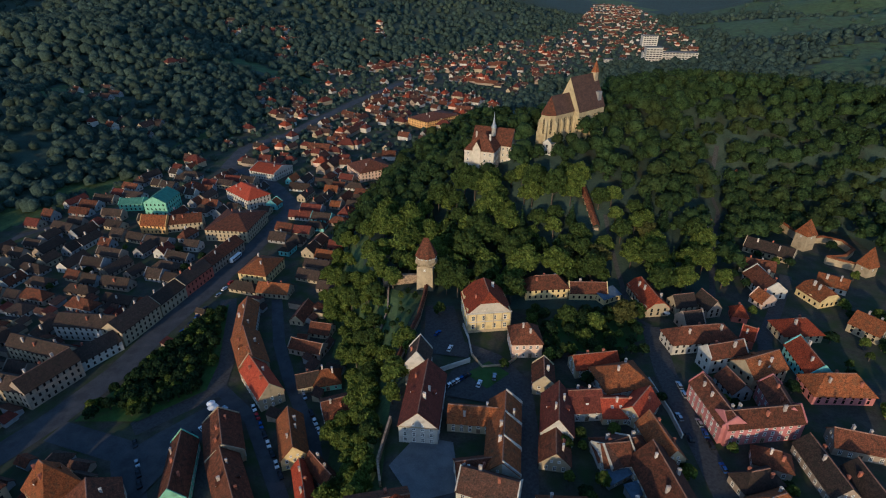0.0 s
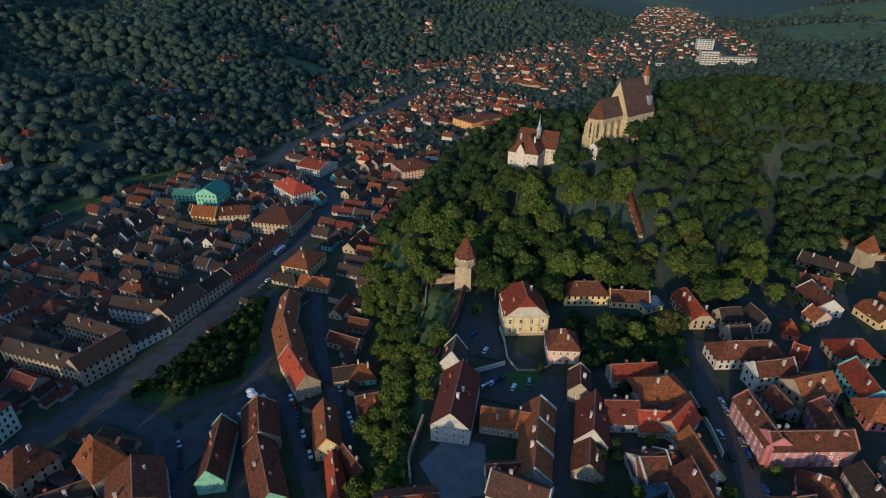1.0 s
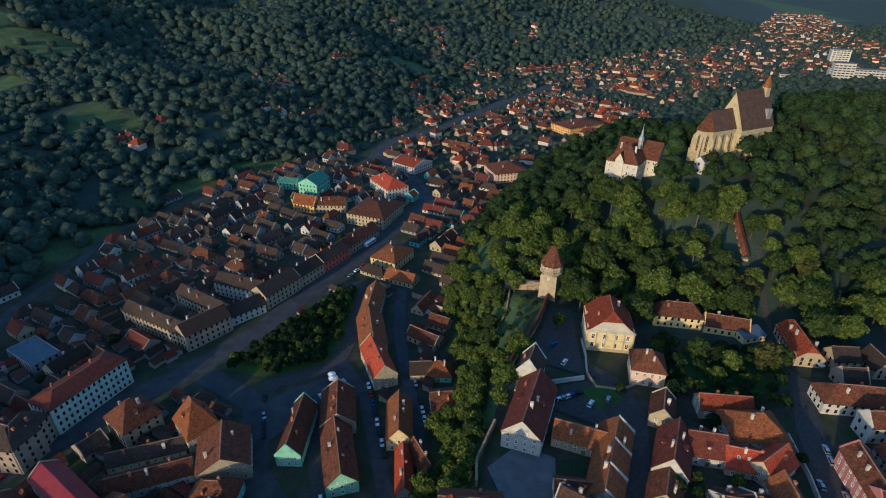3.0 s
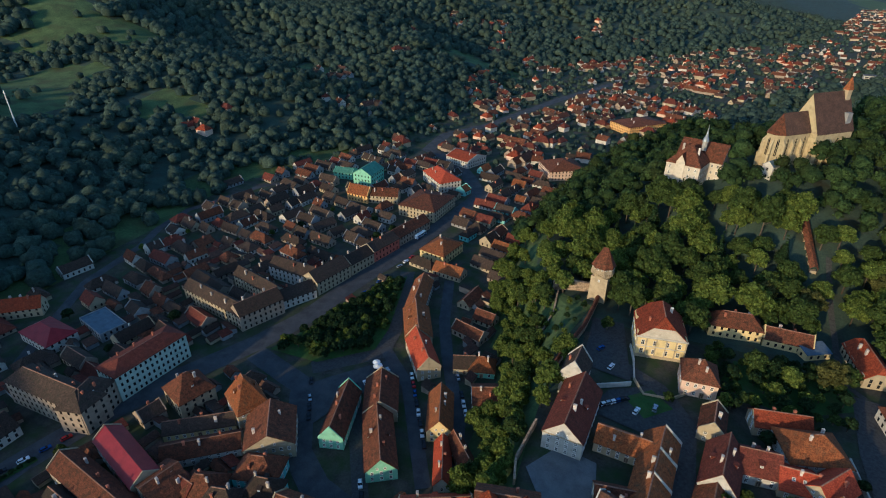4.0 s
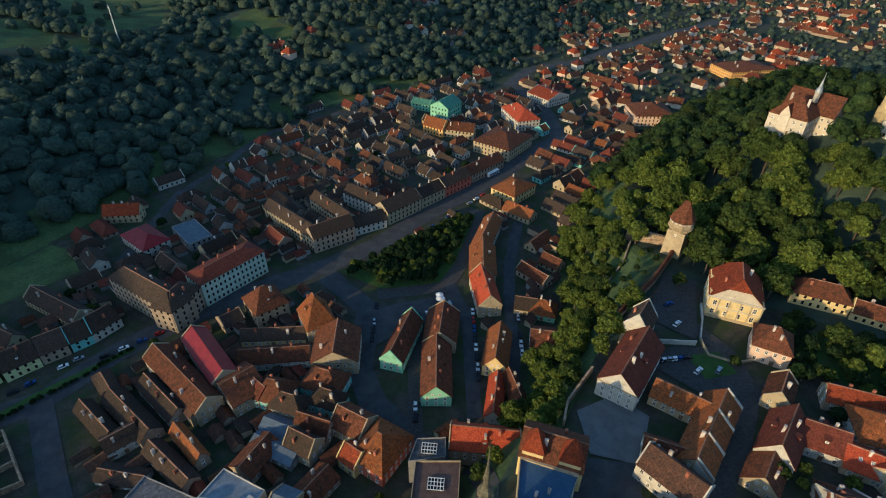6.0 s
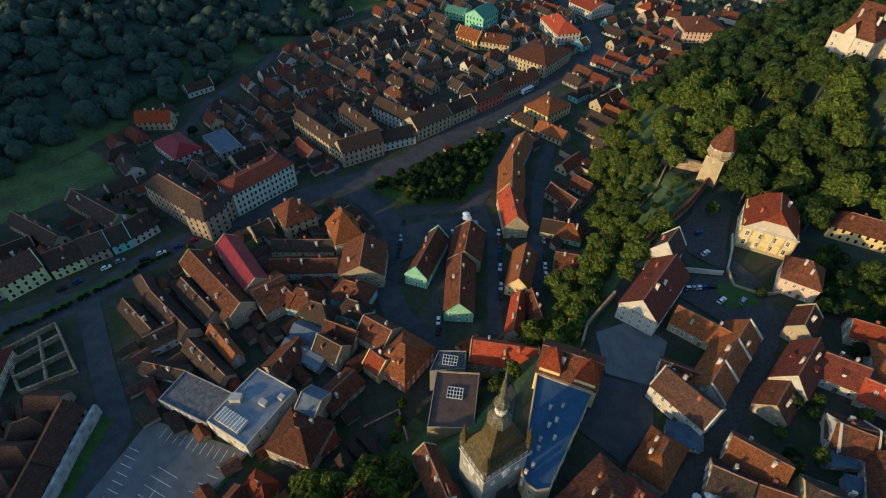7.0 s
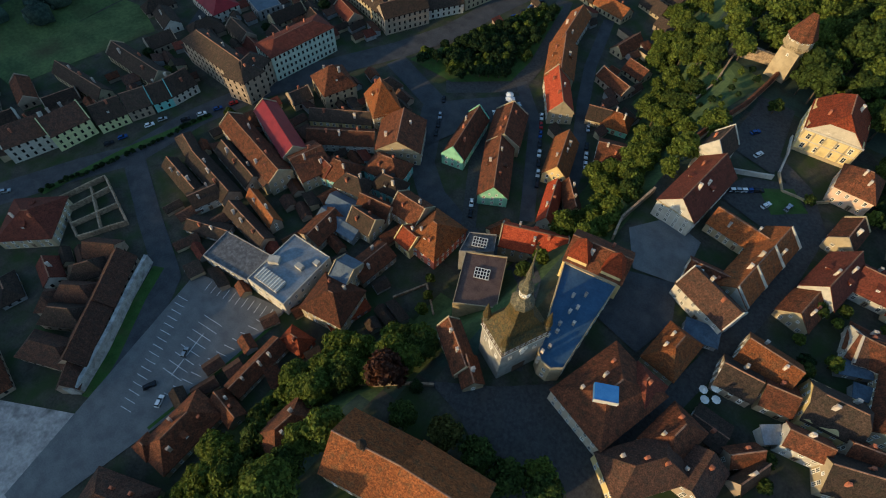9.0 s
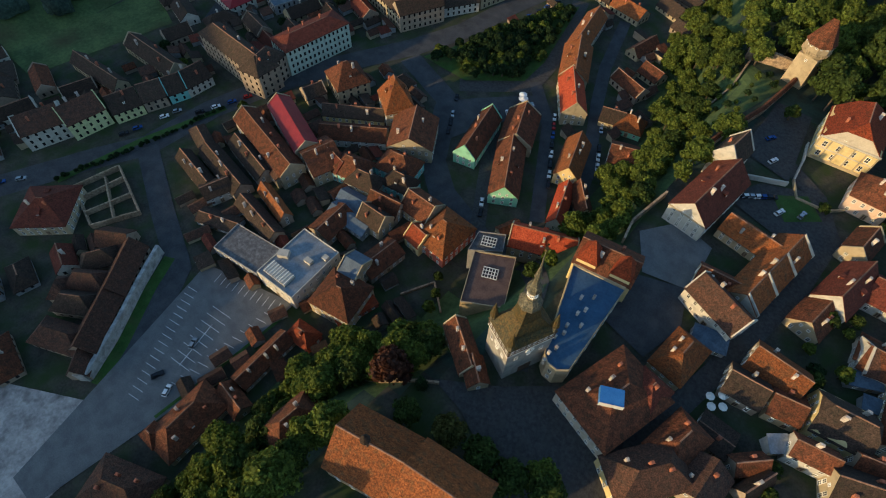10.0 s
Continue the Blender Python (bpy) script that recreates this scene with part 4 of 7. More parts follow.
house(65.0, 96.2, 24.0, 16, 7.9, 6.1, 5, 4, "g", "tan", "brown", fire=False)  # lower house
house(33.8, 63.6, 24.0, 87, 11.9, 11.6, 5, 4, "g", "tan", "umber", fire=False)  # lane house
house(57.6, 127.3, 24.0, 6, 9.6, 10.2, 5, 5, "g", "white", "brown", fire=False)  # white gabled house
house(57.2, 120.5, 24.0, 28, 9.5, 4.1, 3, 0.8, "s", "grey", "slate")  # metal shed
house(61.6, 114.6, 24.0, 17, 5.8, 3.8, 3, 0.8, "s", "grey", "slate")  # metal shed
house(18.1, 102.6, 24.0, 16, 10.0, 5.8, 3.2, 0.8, "s", "grey", "slate")  # blue lean-to
house(31.7, 77.8, 24.0, -1, 9.8, 8.7, 3.2, 1.2, "g", "tan", "darkbrown", fire=False)  # court range
house(-166.3, 55.2, 0.4, -8, 29.8, 8.6, 4.5, 3.5, "g", "tan", "darkbrown", fire=False)  # court row
house(-162.9, 66.5, 0.4, -10, 26.4, 8.8, 5, 3.5, "g", "tan", "darkbrown", fire=False)  # court row
house(-160.3, 46.6, 0.4, 73, 11.5, 9.1, 5, 3, "g", "white", "darkbrown", fire=False)  # white court house
house(-136.6, 57.4, 0.4, -12, 19.3, 5.2, 5, 3.5, "g", "tan", "orange", fire=False)  # narrow orange house
house(-135.7, 48.8, 0.4, -7, 24.8, 7.1, 4.5, 3, "g", "tan", "darkbrown", fire=False)  # court row
house(-147.4, 38.2, 0.4, 21, 17.5, 7.1, 3, 1.6, "g", "grey", "darkbrown", fire=False)  # court sheds
house(-175.5, 47.0, 0.4, -8, 23.6, 6.7, 4, 3, "g", "tan", "darkbrown", fire=False)  # court row
house(-150.8, 70.1, 0.4, -11, 14.8, 8.3, 6, 3.5, "g", "cream", "umber", fire=False)  # back range
house(-112.9, 66.5, 0.4, -86, 15.5, 10.2, 4.5, 3, "g", "tan", "brown", fire=False)  # lane range
house(-87.2, 66.8, 0.4, 85, 16.3, 9.8, 4.5, 3, "g", "tan", "brown", fire=False)  # lane range
house(-117.4, 88.9, 0.5, 12, 14.2, 9.0, 6, 5, "h", "cream", "darkbrown")  # lane house
house(-102.6, 86.2, 0.5, 11, 13.8, 9.0, 5, 5, "g", "tan", "brown")  # lane house
house(-106.0, 97.9, 0.6, 10, 13.4, 9.0, 6, 5, "h", "teal", "darkbrown")  # lane house
house(-100.6, 78.1, 0.5, 3, 11.4, 9.0, 6, 5, "g", "cream", "darkbrown")  # tower house
house(-151.2, 114.9, 0.7, 34, 28.1, 8.0, 4, 3.5, "g", "yellow", "darkbrown")  # low range
house(-136.0, 88.6, 0.5, -9, 16.1, 8.0, 6, 4, "g", "cream", "darkred")  # red lean
house(-61.8, 190.7, 1.1, 18, 10.4, 9.0, 4, 4, "g", "cream", "darkbrown")  # bank house


# ---- landmarks ----
def rect(L, W):
    return [(-L / 2, -W / 2), (L / 2, -W / 2), (L / 2, W / 2), (-L / 2, W / 2)]


def octagon(r, turn=22.5):
    return [(r * math.cos(radians(turn + 45 * i)), r * math.sin(radians(turn + 45 * i))) for i in range(8)]


def clock_tower(x, y, z, turn):
    """Tall gate tower: plain lower walls, a timber gallery, a steep glazed roof with four corner turrets, and a two-stage lantern spire."""
    t = thing("clock_tower", x, y, z, turn, "tall medieval clock tower with glazed golden tiled spire and turrets", "tower")
    FOOT.append((x, y, turn, 16, 12))
    L, W = 14.0, 10.4
    Build().box(-L / 2, L / 2, -W / 2, W / 2, -4, 16.5).put("lower_wall", WALL["greystone"], t)
    Build().box(-L / 2 - 0.35, L / 2 + 0.35, -W / 2 - 0.35, W / 2 + 0.35, 16.5, 17.0).put("cornice", WHITE_FRAME, t)
    Build().box(-L / 2 - 0.1, L / 2 + 0.1, -W / 2 - 0.1, W / 2 + 0.1, 17.0, 20.4).put("gallery_wall", WALL["greystone"], t)
    # gallery openings, posts and hoarding
    for a, ln, dp in ((0, L, W / 2), (90, W, L / 2), (180, L, W / 2), (270, W, L / 2)):
        n = int(ln / 1.7)
        o = Vector((math.sin(radians(a)), -math.cos(radians(a))))
        for i in range(n):
            u = (i - (n - 1) / 2) * 1.7
            px, py = o.x * (dp + 0.12) - o.y * u, o.y * (dp + 0.12) + o.x * u
            fix("gallery_window", WINDOW["small"], t, px, py, 18.6, a)
            fix("loophole", WINDOW["small"], t, px, py, 17.2, a)
        for k in (-0.28, 0.0, 0.28):
            px, py = o.x * dp - o.y * ln * k, o.y * dp + o.x * ln * k
            fix("window", WINDOW["tall"], t, px, py, 11.5, a)
        # clock face
        b = Build()
        ring = [(1.35 * math.cos(radians(15 * i)), 1.35 * math.sin(radians(15 * i))) for i in range(24)]
        b.v += [(c, 0.0, s) for c, s in ring] + [(c, -0.25, s) for c, s in ring]
        b.f += [tuple(range(24, 48))] + [(i, (i + 1) % 24, 24 + (i + 1) % 24, 24 + i) for i in range(24)]
        dial = b.put("clock_dial", WHITE_FRAME, t)
        dial.matrix_basis = pose(o.x * (dp + 0.05), o.y * (dp + 0.05), 14.4, 0, 0, a)
        Build().box(-0.06, 0.06, -0.32, -0.26, -0.1, 1.0).box(-0.06, 0.7, -0.32, -0.26, -0.06, 0.06).put("clock_pointers", WOOD, dial)
    for zb in (17.0, 18.35, 20.0):
        for s in (-1, 1):
            Build().box(-L / 2 - 0.3, L / 2 + 0.3, s * (W / 2 + 0.2) - 0.12, s * (W / 2 + 0.2) + 0.12, zb, zb + 0.28).put("gallery_beam", WOOD, t)
            Build().box(s * (L / 2 + 0.2) - 0.12, s * (L / 2 + 0.2) + 0.12, -W / 2 - 0.08, W / 2 + 0.08, zb, zb + 0.28).put("gallery_beam", WOOD, t)
    b = Build()
    b.box(-2.0, 2.0, -W / 2 - 0.15, -W / 2 + 0.1, 0, 4.2)
    b.put("gate_arch", WOOD, t)
    # main roof: flared pyramid in three lifts
    b = Build()
    lifts = [(20.3, L + 0.9, W + 0.9), (22.4, L - 2.8, W - 2.2), (26.4, L - 8.0, W - 5.4), (32.5, 3.8, 3.6)]
    for (z0, l0, w0), (z1, l1, w1) in zip(lifts, lifts[1:]):
        r0, r1 = rect(l0, w0), rect(l1, w1)
        for i in range(4):
            j = (i + 1) % 4
            b.slope((*r0[i], z0), (*r0[j], z0), (*r1[j], z1), (*r1[i], z1), 0.3, 1.2, 0.12)
    b.weld().put("roof", GOLD_TILE, t, "glazed golden-green tiled pyramid roof")
    # first onion lantern
    b = Build()
    prof = [(32.2, 2.9), (33.4, 3.2), (34.6, 2.6), (35.6, 1.7), (36.2, 1.5)]
    for (z0, r0), (z1, r1) in zip(prof, prof[1:]):
        b.prism(octagon(r0), z0, z1, octagon(r1))
    b.put("lower_dome", SPIRE_TILE, t)
    Build().prism(octagon(1.35), 36.2, 39.4).put("lantern", WALL["stone"], t)
    for i in range(8):
        a = 45 * i
        fix("lantern_opening", WINDOW["small"], t, 1.28 * math.sin(radians(a)), -1.28 * math.cos(radians(a)), 37.3, a)
    b = Build()
    prof = [(39.4, 1.8), (40.4, 2.0), (41.6, 1.5), (42.6, 0.9), (43.4, 0.75), (45.0, 0.7), (45.3, 0.95), (46.6, 0.7), (49.0, 0.38), (54.0, 0.12), (56.5, 0.06)]
    for (z0, r0), (z1, r1) in zip(prof, prof[1:]):
        b.prism(octagon(r0), z0, z1, octagon(r1))
    b.put("spire", SPIRE_TILE, t, "slender tiled upper spire")
    b = Build()
    b.prism(octagon(0.42), 56.3, 56.9, octagon(0.42)).box(-0.05, 0.05, -0.05, 0.05, 56.9, 59.0).box(-0.5, 0.5, -0.03, 0.03, 57.9, 58.3)
    b.put("weathervane", GOLD_TILE, t)
    for sx in (-1, 1):
        for sy in (-1, 1):
            cx, cy = sx * (L / 2 - 0.5), sy * (W / 2 - 0.5)
            b = Build()
            b.prism([(cx + p, cy + q) for p, q in octagon(0.95)], 20.2, 23.2)
            tur = b.put("corner_turret", SPIRE_TILE, t)
            b = Build()
            b.cone([(cx + p, cy + q) for p, q in octagon(1.25)], 23.2, (cx, cy, 29.8))
            b.put("turret_roof", GOLD_TILE, tur)
    return t


def tinsmith_tower(x, y, z, turn):
    """Square shaft that widens into an eight-sided gun storey under a pyramid roof."""
    t = thing("wall_tower", x, y, z, turn, "tall stone guild tower with corbelled gallery and steep red tiled roof", "tower")
    FOOT.append((x, y, turn, 12, 12))
    Build().prism(rect(8.8, 8.8), -6, 9.5, rect(8.2, 8.2)).put("shaft", WALL["stone"], t)
    b = Build()
    b.prism(octagon(4.7), 9.5, 11.2, octagon(5.4)).prism(octagon(5.4), 11.2, 15.2)
    b.put("gun_storey", WALL["stone"], t)
    for i in range(8):
        a = 45 * i
        for u in (-1.1, 1.1):
            px, py = 4.99 * math.sin(radians(a)) + u * math.cos(radians(a)), -4.99 * math.cos(radians(a)) + u * math.sin(radians(a))
            fix("embrasure", WINDOW["small"], t, px, py, 13.9, a)
        for u in (-1.5, -0.5, 0.5, 1.5):
            px, py = 5.07 * math.sin(radians(a)) + u * math.cos(radians(a)), -5.07 * math.cos(radians(a)) + u * math.sin(radians(a))
            b = Build()
            b.box(-0.18, 0.18, -0.35, 0.3, 10.6, 11.9)
            c = b.put("corbel", WALL["stone"], t)
            c.matrix_basis = pose(px, py, 0, 0, 0, a)
    for a in (0, 90, 180, 270):
        fix("window", WINDOW["small"], t, 4.25 * math.sin(radians(a)), -4.25 * math.cos(radians(a)), 7.2, a)
    b = Build()
    o8 = octagon(5.9)
    for i in range(8):
        j = (i + 1) % 8
        a, c = (-1.2 if o8[i][0] < 0 else 1.2), (-1.2 if o8[j][0] < 0 else 1.2)
        b.slope((*o8[i], 15.0), (*o8[j], 15.0), (c, 0, 24.4), (a, 0, 24.4), 0.25, 1.3, 0.08)
    b.weld().put("roof", ROOF["brown"], t)
    return t


def hill_church(x, y, z, turn):
    """Gothic church: a high nave, a lower choir with a five-sided apse, stepped buttresses and tall windows. Its choir points along -x."""
    t = thing("hill_church", x, y, z, turn, "gothic hilltop church of pale stone with steep dark tiled roofs", "church")
    FOOT.append((x + 3 * math.cos(radians(turn)), y + 3 * math.sin(radians(turn)), turn, 54, 22))
    e = 18.5
    st = CHURCH_STONE
    # nave
    b = Build()
    wall_body(b, 28, 19, e, 20, "g", -6)
    nave = b.put("nave_wall", CHURCH_STONE, t)
    nave.matrix_basis = pose(14, 0, 0)
    b = Build()
    roof_parts(b, 28, 19, e, 20, "g")
    b.weld().put("nave_roof", DARK_TILE, t).matrix_basis = pose(14, 0, 0)
    # choir and apse
    c, w = 19.0, 5.6
    ring = [(0.2, -w), (0.2, w), (-c, w), (-c - 4.2, w * 0.45), (-c - 4.2, -w * 0.45), (-c, -w)]
    Build().prism(ring, -6, e).put("choir_wall", CHURCH_STONE, t)
    b = Build()
    o = 0.5
    er = [(0, -w - o), (0, w + o), (-c, w + o), (-c - 4.2 - o, w * 0.45 + o / 2), (-c - 4.2 - o, -w * 0.45 - o / 2), (-c, -w - o)]
    r = 10.5
    b.slope((-c, -w - o, e - 0.4), (0, -w - o, e - 0.4), (0, 0, e + r), (-c + 1, 0, e + r))
    b.slope((0, w + o, e - 0.4), (-c, w + o, e - 0.4), (-c + 1, 0, e + r), (0, 0, e + r))
    b.weld().put("choir_roof", DARK_TILE, t)
    b = Build()
    for i in (2, 3, 4):
        b.slope((*er[i], e - 0.4), (*er[i + 1], e - 0.4), (-c + 1, 0, e + r), (-c + 1, 0, e + r))
    # lighter tiles than the choir: the apse's sunlit look is put into the colour
    b.weld().put("apse_roof", ROOF["brown"], t)
    Build().box(-0.3, 0.4, -9.3, 9.3, e - 0.6, e + 0.2).put("string_course", WALL["stone"], t)

    def buttress(px, py, a, h):
        b = Build()
        b.box(-0.55, 0.55, -2.6, 0.4, -5, h * 0.45).box(-0.5, 0.5, -1.8, 0.4, h * 0.45, h * 0.8)
        k = len(b.v)
        b.v += [(-0.5, -1.8, h * 0.8), (0.5, -1.8, h * 0.8), (0.5, 0.4, h * 0.8), (-0.5, 0.4, h * 0.8), (0.5, 0.4, h), (-0.5, 0.4, h)]
        b.f += [(k, k + 1, k + 4, k + 5), (k + 1, k + 2, k + 4), (k, k + 5, k + 3), (k + 2, k + 3, k + 5, k + 4)]
        b.put("buttress", st, t).matrix_basis = pose(px, py, 0, 0, 0, a)

    def lancet(px, py, a, h0, h1, wd=1.3):
        b = Build()
        pts = [(-wd / 2, h0), (wd / 2, h0), (wd / 2, h1 - wd), (0, h1), (-wd / 2, h1 - wd)]
        k = 5
        b.v += [(u, -0.08, v) for u, v in pts] + [(u, 0.2, v) for u, v in pts]
        b.f += [tuple(range(5))] + [(i, (i + 1) % 5, 5 + (i + 1) % 5, 5 + i) for i in range(5)]
        g = b.put("lancet_window", GLASS, t)
        g.matrix_basis = pose(px, py, 0, 0, 0, a)
        Build().box(-0.07, 0.07, -0.16, -0.08, h0, h1 - 0.5).box(-wd / 2 - 0.15, -wd / 2, -0.16, 0, h0, h1 - wd).box(wd / 2, wd / 2 + 0.15, -0.16, 0, h0, h1 - wd).put("tracery", st, g)

    for s, a in ((-1, 0), (1, 180)):
        for i in range(4):
            buttress(-c * (i / 3), s * w, a, e - 2.5)
            if i < 3:
                lancet(-c * ((i + 0.5) / 3), s * w, a, 6, e - 2.5)
        for i in range(5):
            buttress(1.2 + 25.6 * i / 4, s * 9.5, a, e - 4)
            if i < 4:
                lancet(1.2 + 25.6 * (i + 0.5) / 4, s * 9.5, a, 5.5, e - 4, 1.7)
    for i in (2, 3, 4):
        (ax, ay), (bx, by) = ring[i], ring[i + 1]
        a = math.degrees(math.atan2(by - ay, bx - ax))
        lancet((ax + bx) / 2, (ay + by) / 2, a + 0, 6, e - 2.5)
    for i in (3, 4):
        buttress(ring[i][0], ring[i][1], -90 - (20 if i == 4 else -20) * -1, e - 2.5)
    # west turret and side porch
    b = Build()
    b.box(23.6, 26.8, -2.4, 0.8, e + 10, e + 20.5)
    b.put("west_turret", WALL["stone"], t)
    Build().cone([(23.3, -2.7), (27.1, -2.7), (27.1, 1.1), (23.3, 1.1)], e + 20.5, (25.2, -0.8, e + 28)).put("turret_roof", ROOF["orange"], t)
    b = Build()
    b.box(22, 25.6, -8.0, -4.4, e + 2.4, e + 9)
    b.put("roof_dormer", WALL["grey"], t)
    return t


def school(x, y, z, turn):
    """Pale three-storey school with crossed gabled roofs, a small front gable and a slim white roof spire."""
    t = thing("hill_school", x, y, z, turn, "pale plastered hill school with red-brown gabled roofs and white spire", "school")
    FOOT.append((x + 4, y + 4, turn, 28, 30))
    w = WALL["peach_white"]
    b = Build()
    wall_body(b, 19, 18, 12.5, 9, "h", -8)
    b.put("front_wall", w, t)
    b = Build()
    roof_parts(b, 19, 18, 12.5, 9, "h")
    b.weld().put("front_roof", ROOF["brown"], t)
    b = Build()
    wall_body(b, 26, 15, 12.5, 9, "g", -8)
    o = b.put("rear_wall", w, t)
    o.matrix_basis = pose(3.5, 14, 0)
    b = Build()
    roof_parts(b, 26, 15, 12.5, 9, "g")
    b.weld().put("rear_roof", ROOF["brown"], t).matrix_basis = pose(3.5, 14, 0)
    b = Build()
    wall_body(b, 6, 5, 13.5, 4.5, "g", 4)
    b.put("front_gable", w, t).matrix_basis = pose(-1.5, -6.6, 0, 0, 0, 90)
    b = Build()
    roof_parts(b, 6, 5, 13.5, 4.5, "g")
    b.weld().put("gable_roof", ROOF["brown"], t).matrix_basis = pose(-1.5, -6.6, 0, 0, 0, 90)
    for s in range(3):
        for i in range(5):
            fix("window", WINDOW["tall"], t, -7.2 + 3.6 * i, -9, 1.2 + 3.9 * s, 0)
        for i in range(4):
            fix("window", WINDOW["tall"], t, 9.5, -6.5 + 3.8 * i, 1.2 + 3.9 * s, 90)
        for i in range(4):
            fix("window", WINDOW["tall"], t, 16.5, 8.8 + 3.5 * i, 1.2 + 3.9 * s, 90)
        for i in range(2):
            fix("window", WINDOW["tall"], t, 11.5 + 3 * i, 6.5, 1.2 + 3.9 * s, 0)
    b = Build()
    b.prism(octagon(1.4), 17.5, 22.6).prism(octagon(1.8), 22.6, 23.0)
    b.put("spire_drum", WALL["greystone"], t).matrix_basis = pose(4.6, 7.5, 0)
    b = Build()
    for (z0, r0), (z1, r1) in zip([(23, 1.8), (24.2, 1.6), (25.6, 0.9), (29.5, 0.25), (33, 0.06)], [(24.2, 1.6), (25.6, 0.9), (29.5, 0.25), (33, 0.06)]):
        b.prism(octagon(r0), z0, z1, octagon(r1))
    b.put("spire", ROOF["metal"], t, "slim pale metal roof spire").matrix_basis = pose(4.6, 7.5, 0)
    for px, py in ((-5, 2), (5, -2), (8, 14), (-5, 14)):
        fix("chimney", CHIMNEY_MESH[1], t, px, py, 18.5, 0)
    return t


clock_tower(-23.4, 61.5, 24, 66)
tinsmith_tower(-8.0, 241, 28.2, -12)


def yellow_mansion():
    """The big yellow house: a half-hipped front with cornice, pilasters and framed windows."""
    h = house(20.5, 211.0, 24.8, -83, 19.0, 20.0, 10, 9, "j", "yellow", "red", 2, None, label="large yellow mansion with half-hipped red tiled roof and white cornice")
    for s in (0, 1):
        for i in range(4):
            fix("window", WINDOW["large"], h, 9.5, -7.4 + 4.9 * i, 1.5 + 4.4 * s, 90)
        for i in range(4):
            fix("window", WINDOW["large"], h, -6.6 + 4.4 * i, -10, 1.5 + 4.4 * s, 0)
    for i in (-1, 1):
        fix("attic_window", WINDOW["tall"], h, 9.5, 2.6 * i, 11.2, 90)
    for i in range(6):
        u = -9.85 + 3.94 * i
        b = Build()
        b.box(9.5, 9.66, u - 0.25, u + 0.25, 0.6, 9.6)
        b.put("pilaster", WALL["cream"], h)
    Build().box(9.5, 9.95, -10.3, 10.3, 9.6, 10.2).put("cornice", WALL["white"], h)
    Build().box(9.5, 9.72, -10.0, 10.0, 5.0, 5.3).put("string_course", WALL["white"], h)
    Build().box(9.5, 9.75, -10.05, 10.05, -2.5, 0.6).put("plinth", WALL["stone"], h)
    b = Build()
    b.v = [(9.62, -9.7, 10.2), (9.62, 9.7, 10.2), (9.62, 4.3, 15.0), (9.62, -4.3, 15.0), (9.5, -9.7, 10.2), (9.5, 9.7, 10.2), (9.5, 4.3, 15.0), (9.5, -4.3, 15.0)]
    b.f = [(0, 1, 2, 3), (0, 4, 5, 1), (1, 5, 6, 2), (2, 6, 7, 3), (3, 7, 4, 0)]
    b.put("gable_field", WALL["peach_white"], h)


yellow_mansion()
house(-9.3, 170.5, 24, 84, 11, 9.5, 11, 6.5, "g", "white", "darkbrown", 1, "small", fire=True)  # tall end of the long hall
house(21.5, 134.5, 24, 82, 33.0, 11.4, 6, 5.2, "g", "cream", "orange", 3, fire=False)  # court range beside the street
for k in (-16.4, -5.5, 5.5, 16.4):
    firewall = thing("fire_wall", 21.5 + k * math.cos(radians(82)), 134.5 + k * math.sin(radians(82)), 24, 82, "white rendered fire wall rising above brown tiles", "wall", "fire walls")
    fb = Build()
    fb.v = [(u, p, q) for u in (-0.22, 0.22) for p, q in ((-6.3, 4.6), (0.0, 4.6), (0.0, 11.9), (-6.3, 6.3))]
    fb.f = [(3, 2, 1, 0), (4, 5, 6, 7), (0, 1, 5, 4), (1, 2, 6, 5), (2, 3, 7, 6), (3, 0, 4, 7)]
    fb.put("parapet", WALL["white"], firewall)
house(40.6, 166.0, 24, 82, 12.5, 8.5, 5.5, 4.2, "g", "cream", "brown", 1, fire=True)
house(-32.0, 13.2, 24, 14, 19.0, 17, 11.5, 8, "g", "stone", "orange", 0, "tall", 3.6, "monastery_church", "old stone monastery church with a steep mossy orange tiled roof", fire=False, dormers=0)
house(-12.8, 16.8, 24, 9, 20.0, 18.4, 12.2, 8.8, "g", "stone", "orange", 0, "tall", 3.6, "monastery_hall", "stone monastery hall with a steep mossy orange tiled roof", fire=False, dormers=0)
turret = thing("ridge_turret", -33.2, 12.9, 43.2, 14, "small wooden bell turret astride the church ridge", "turret")
Build().box(-0.8, 0.8, -0.8, 0.8, -1.6, 2.2).put("body", WOOD, turret)
Build().cone(octagon(1.35), 2.2, (0, 0, 5.4)).put("cap", ROOF["darkbrown"], turret)
hill_church(82.5, 355, 72, 41)
school(26, 331, 60, -20)


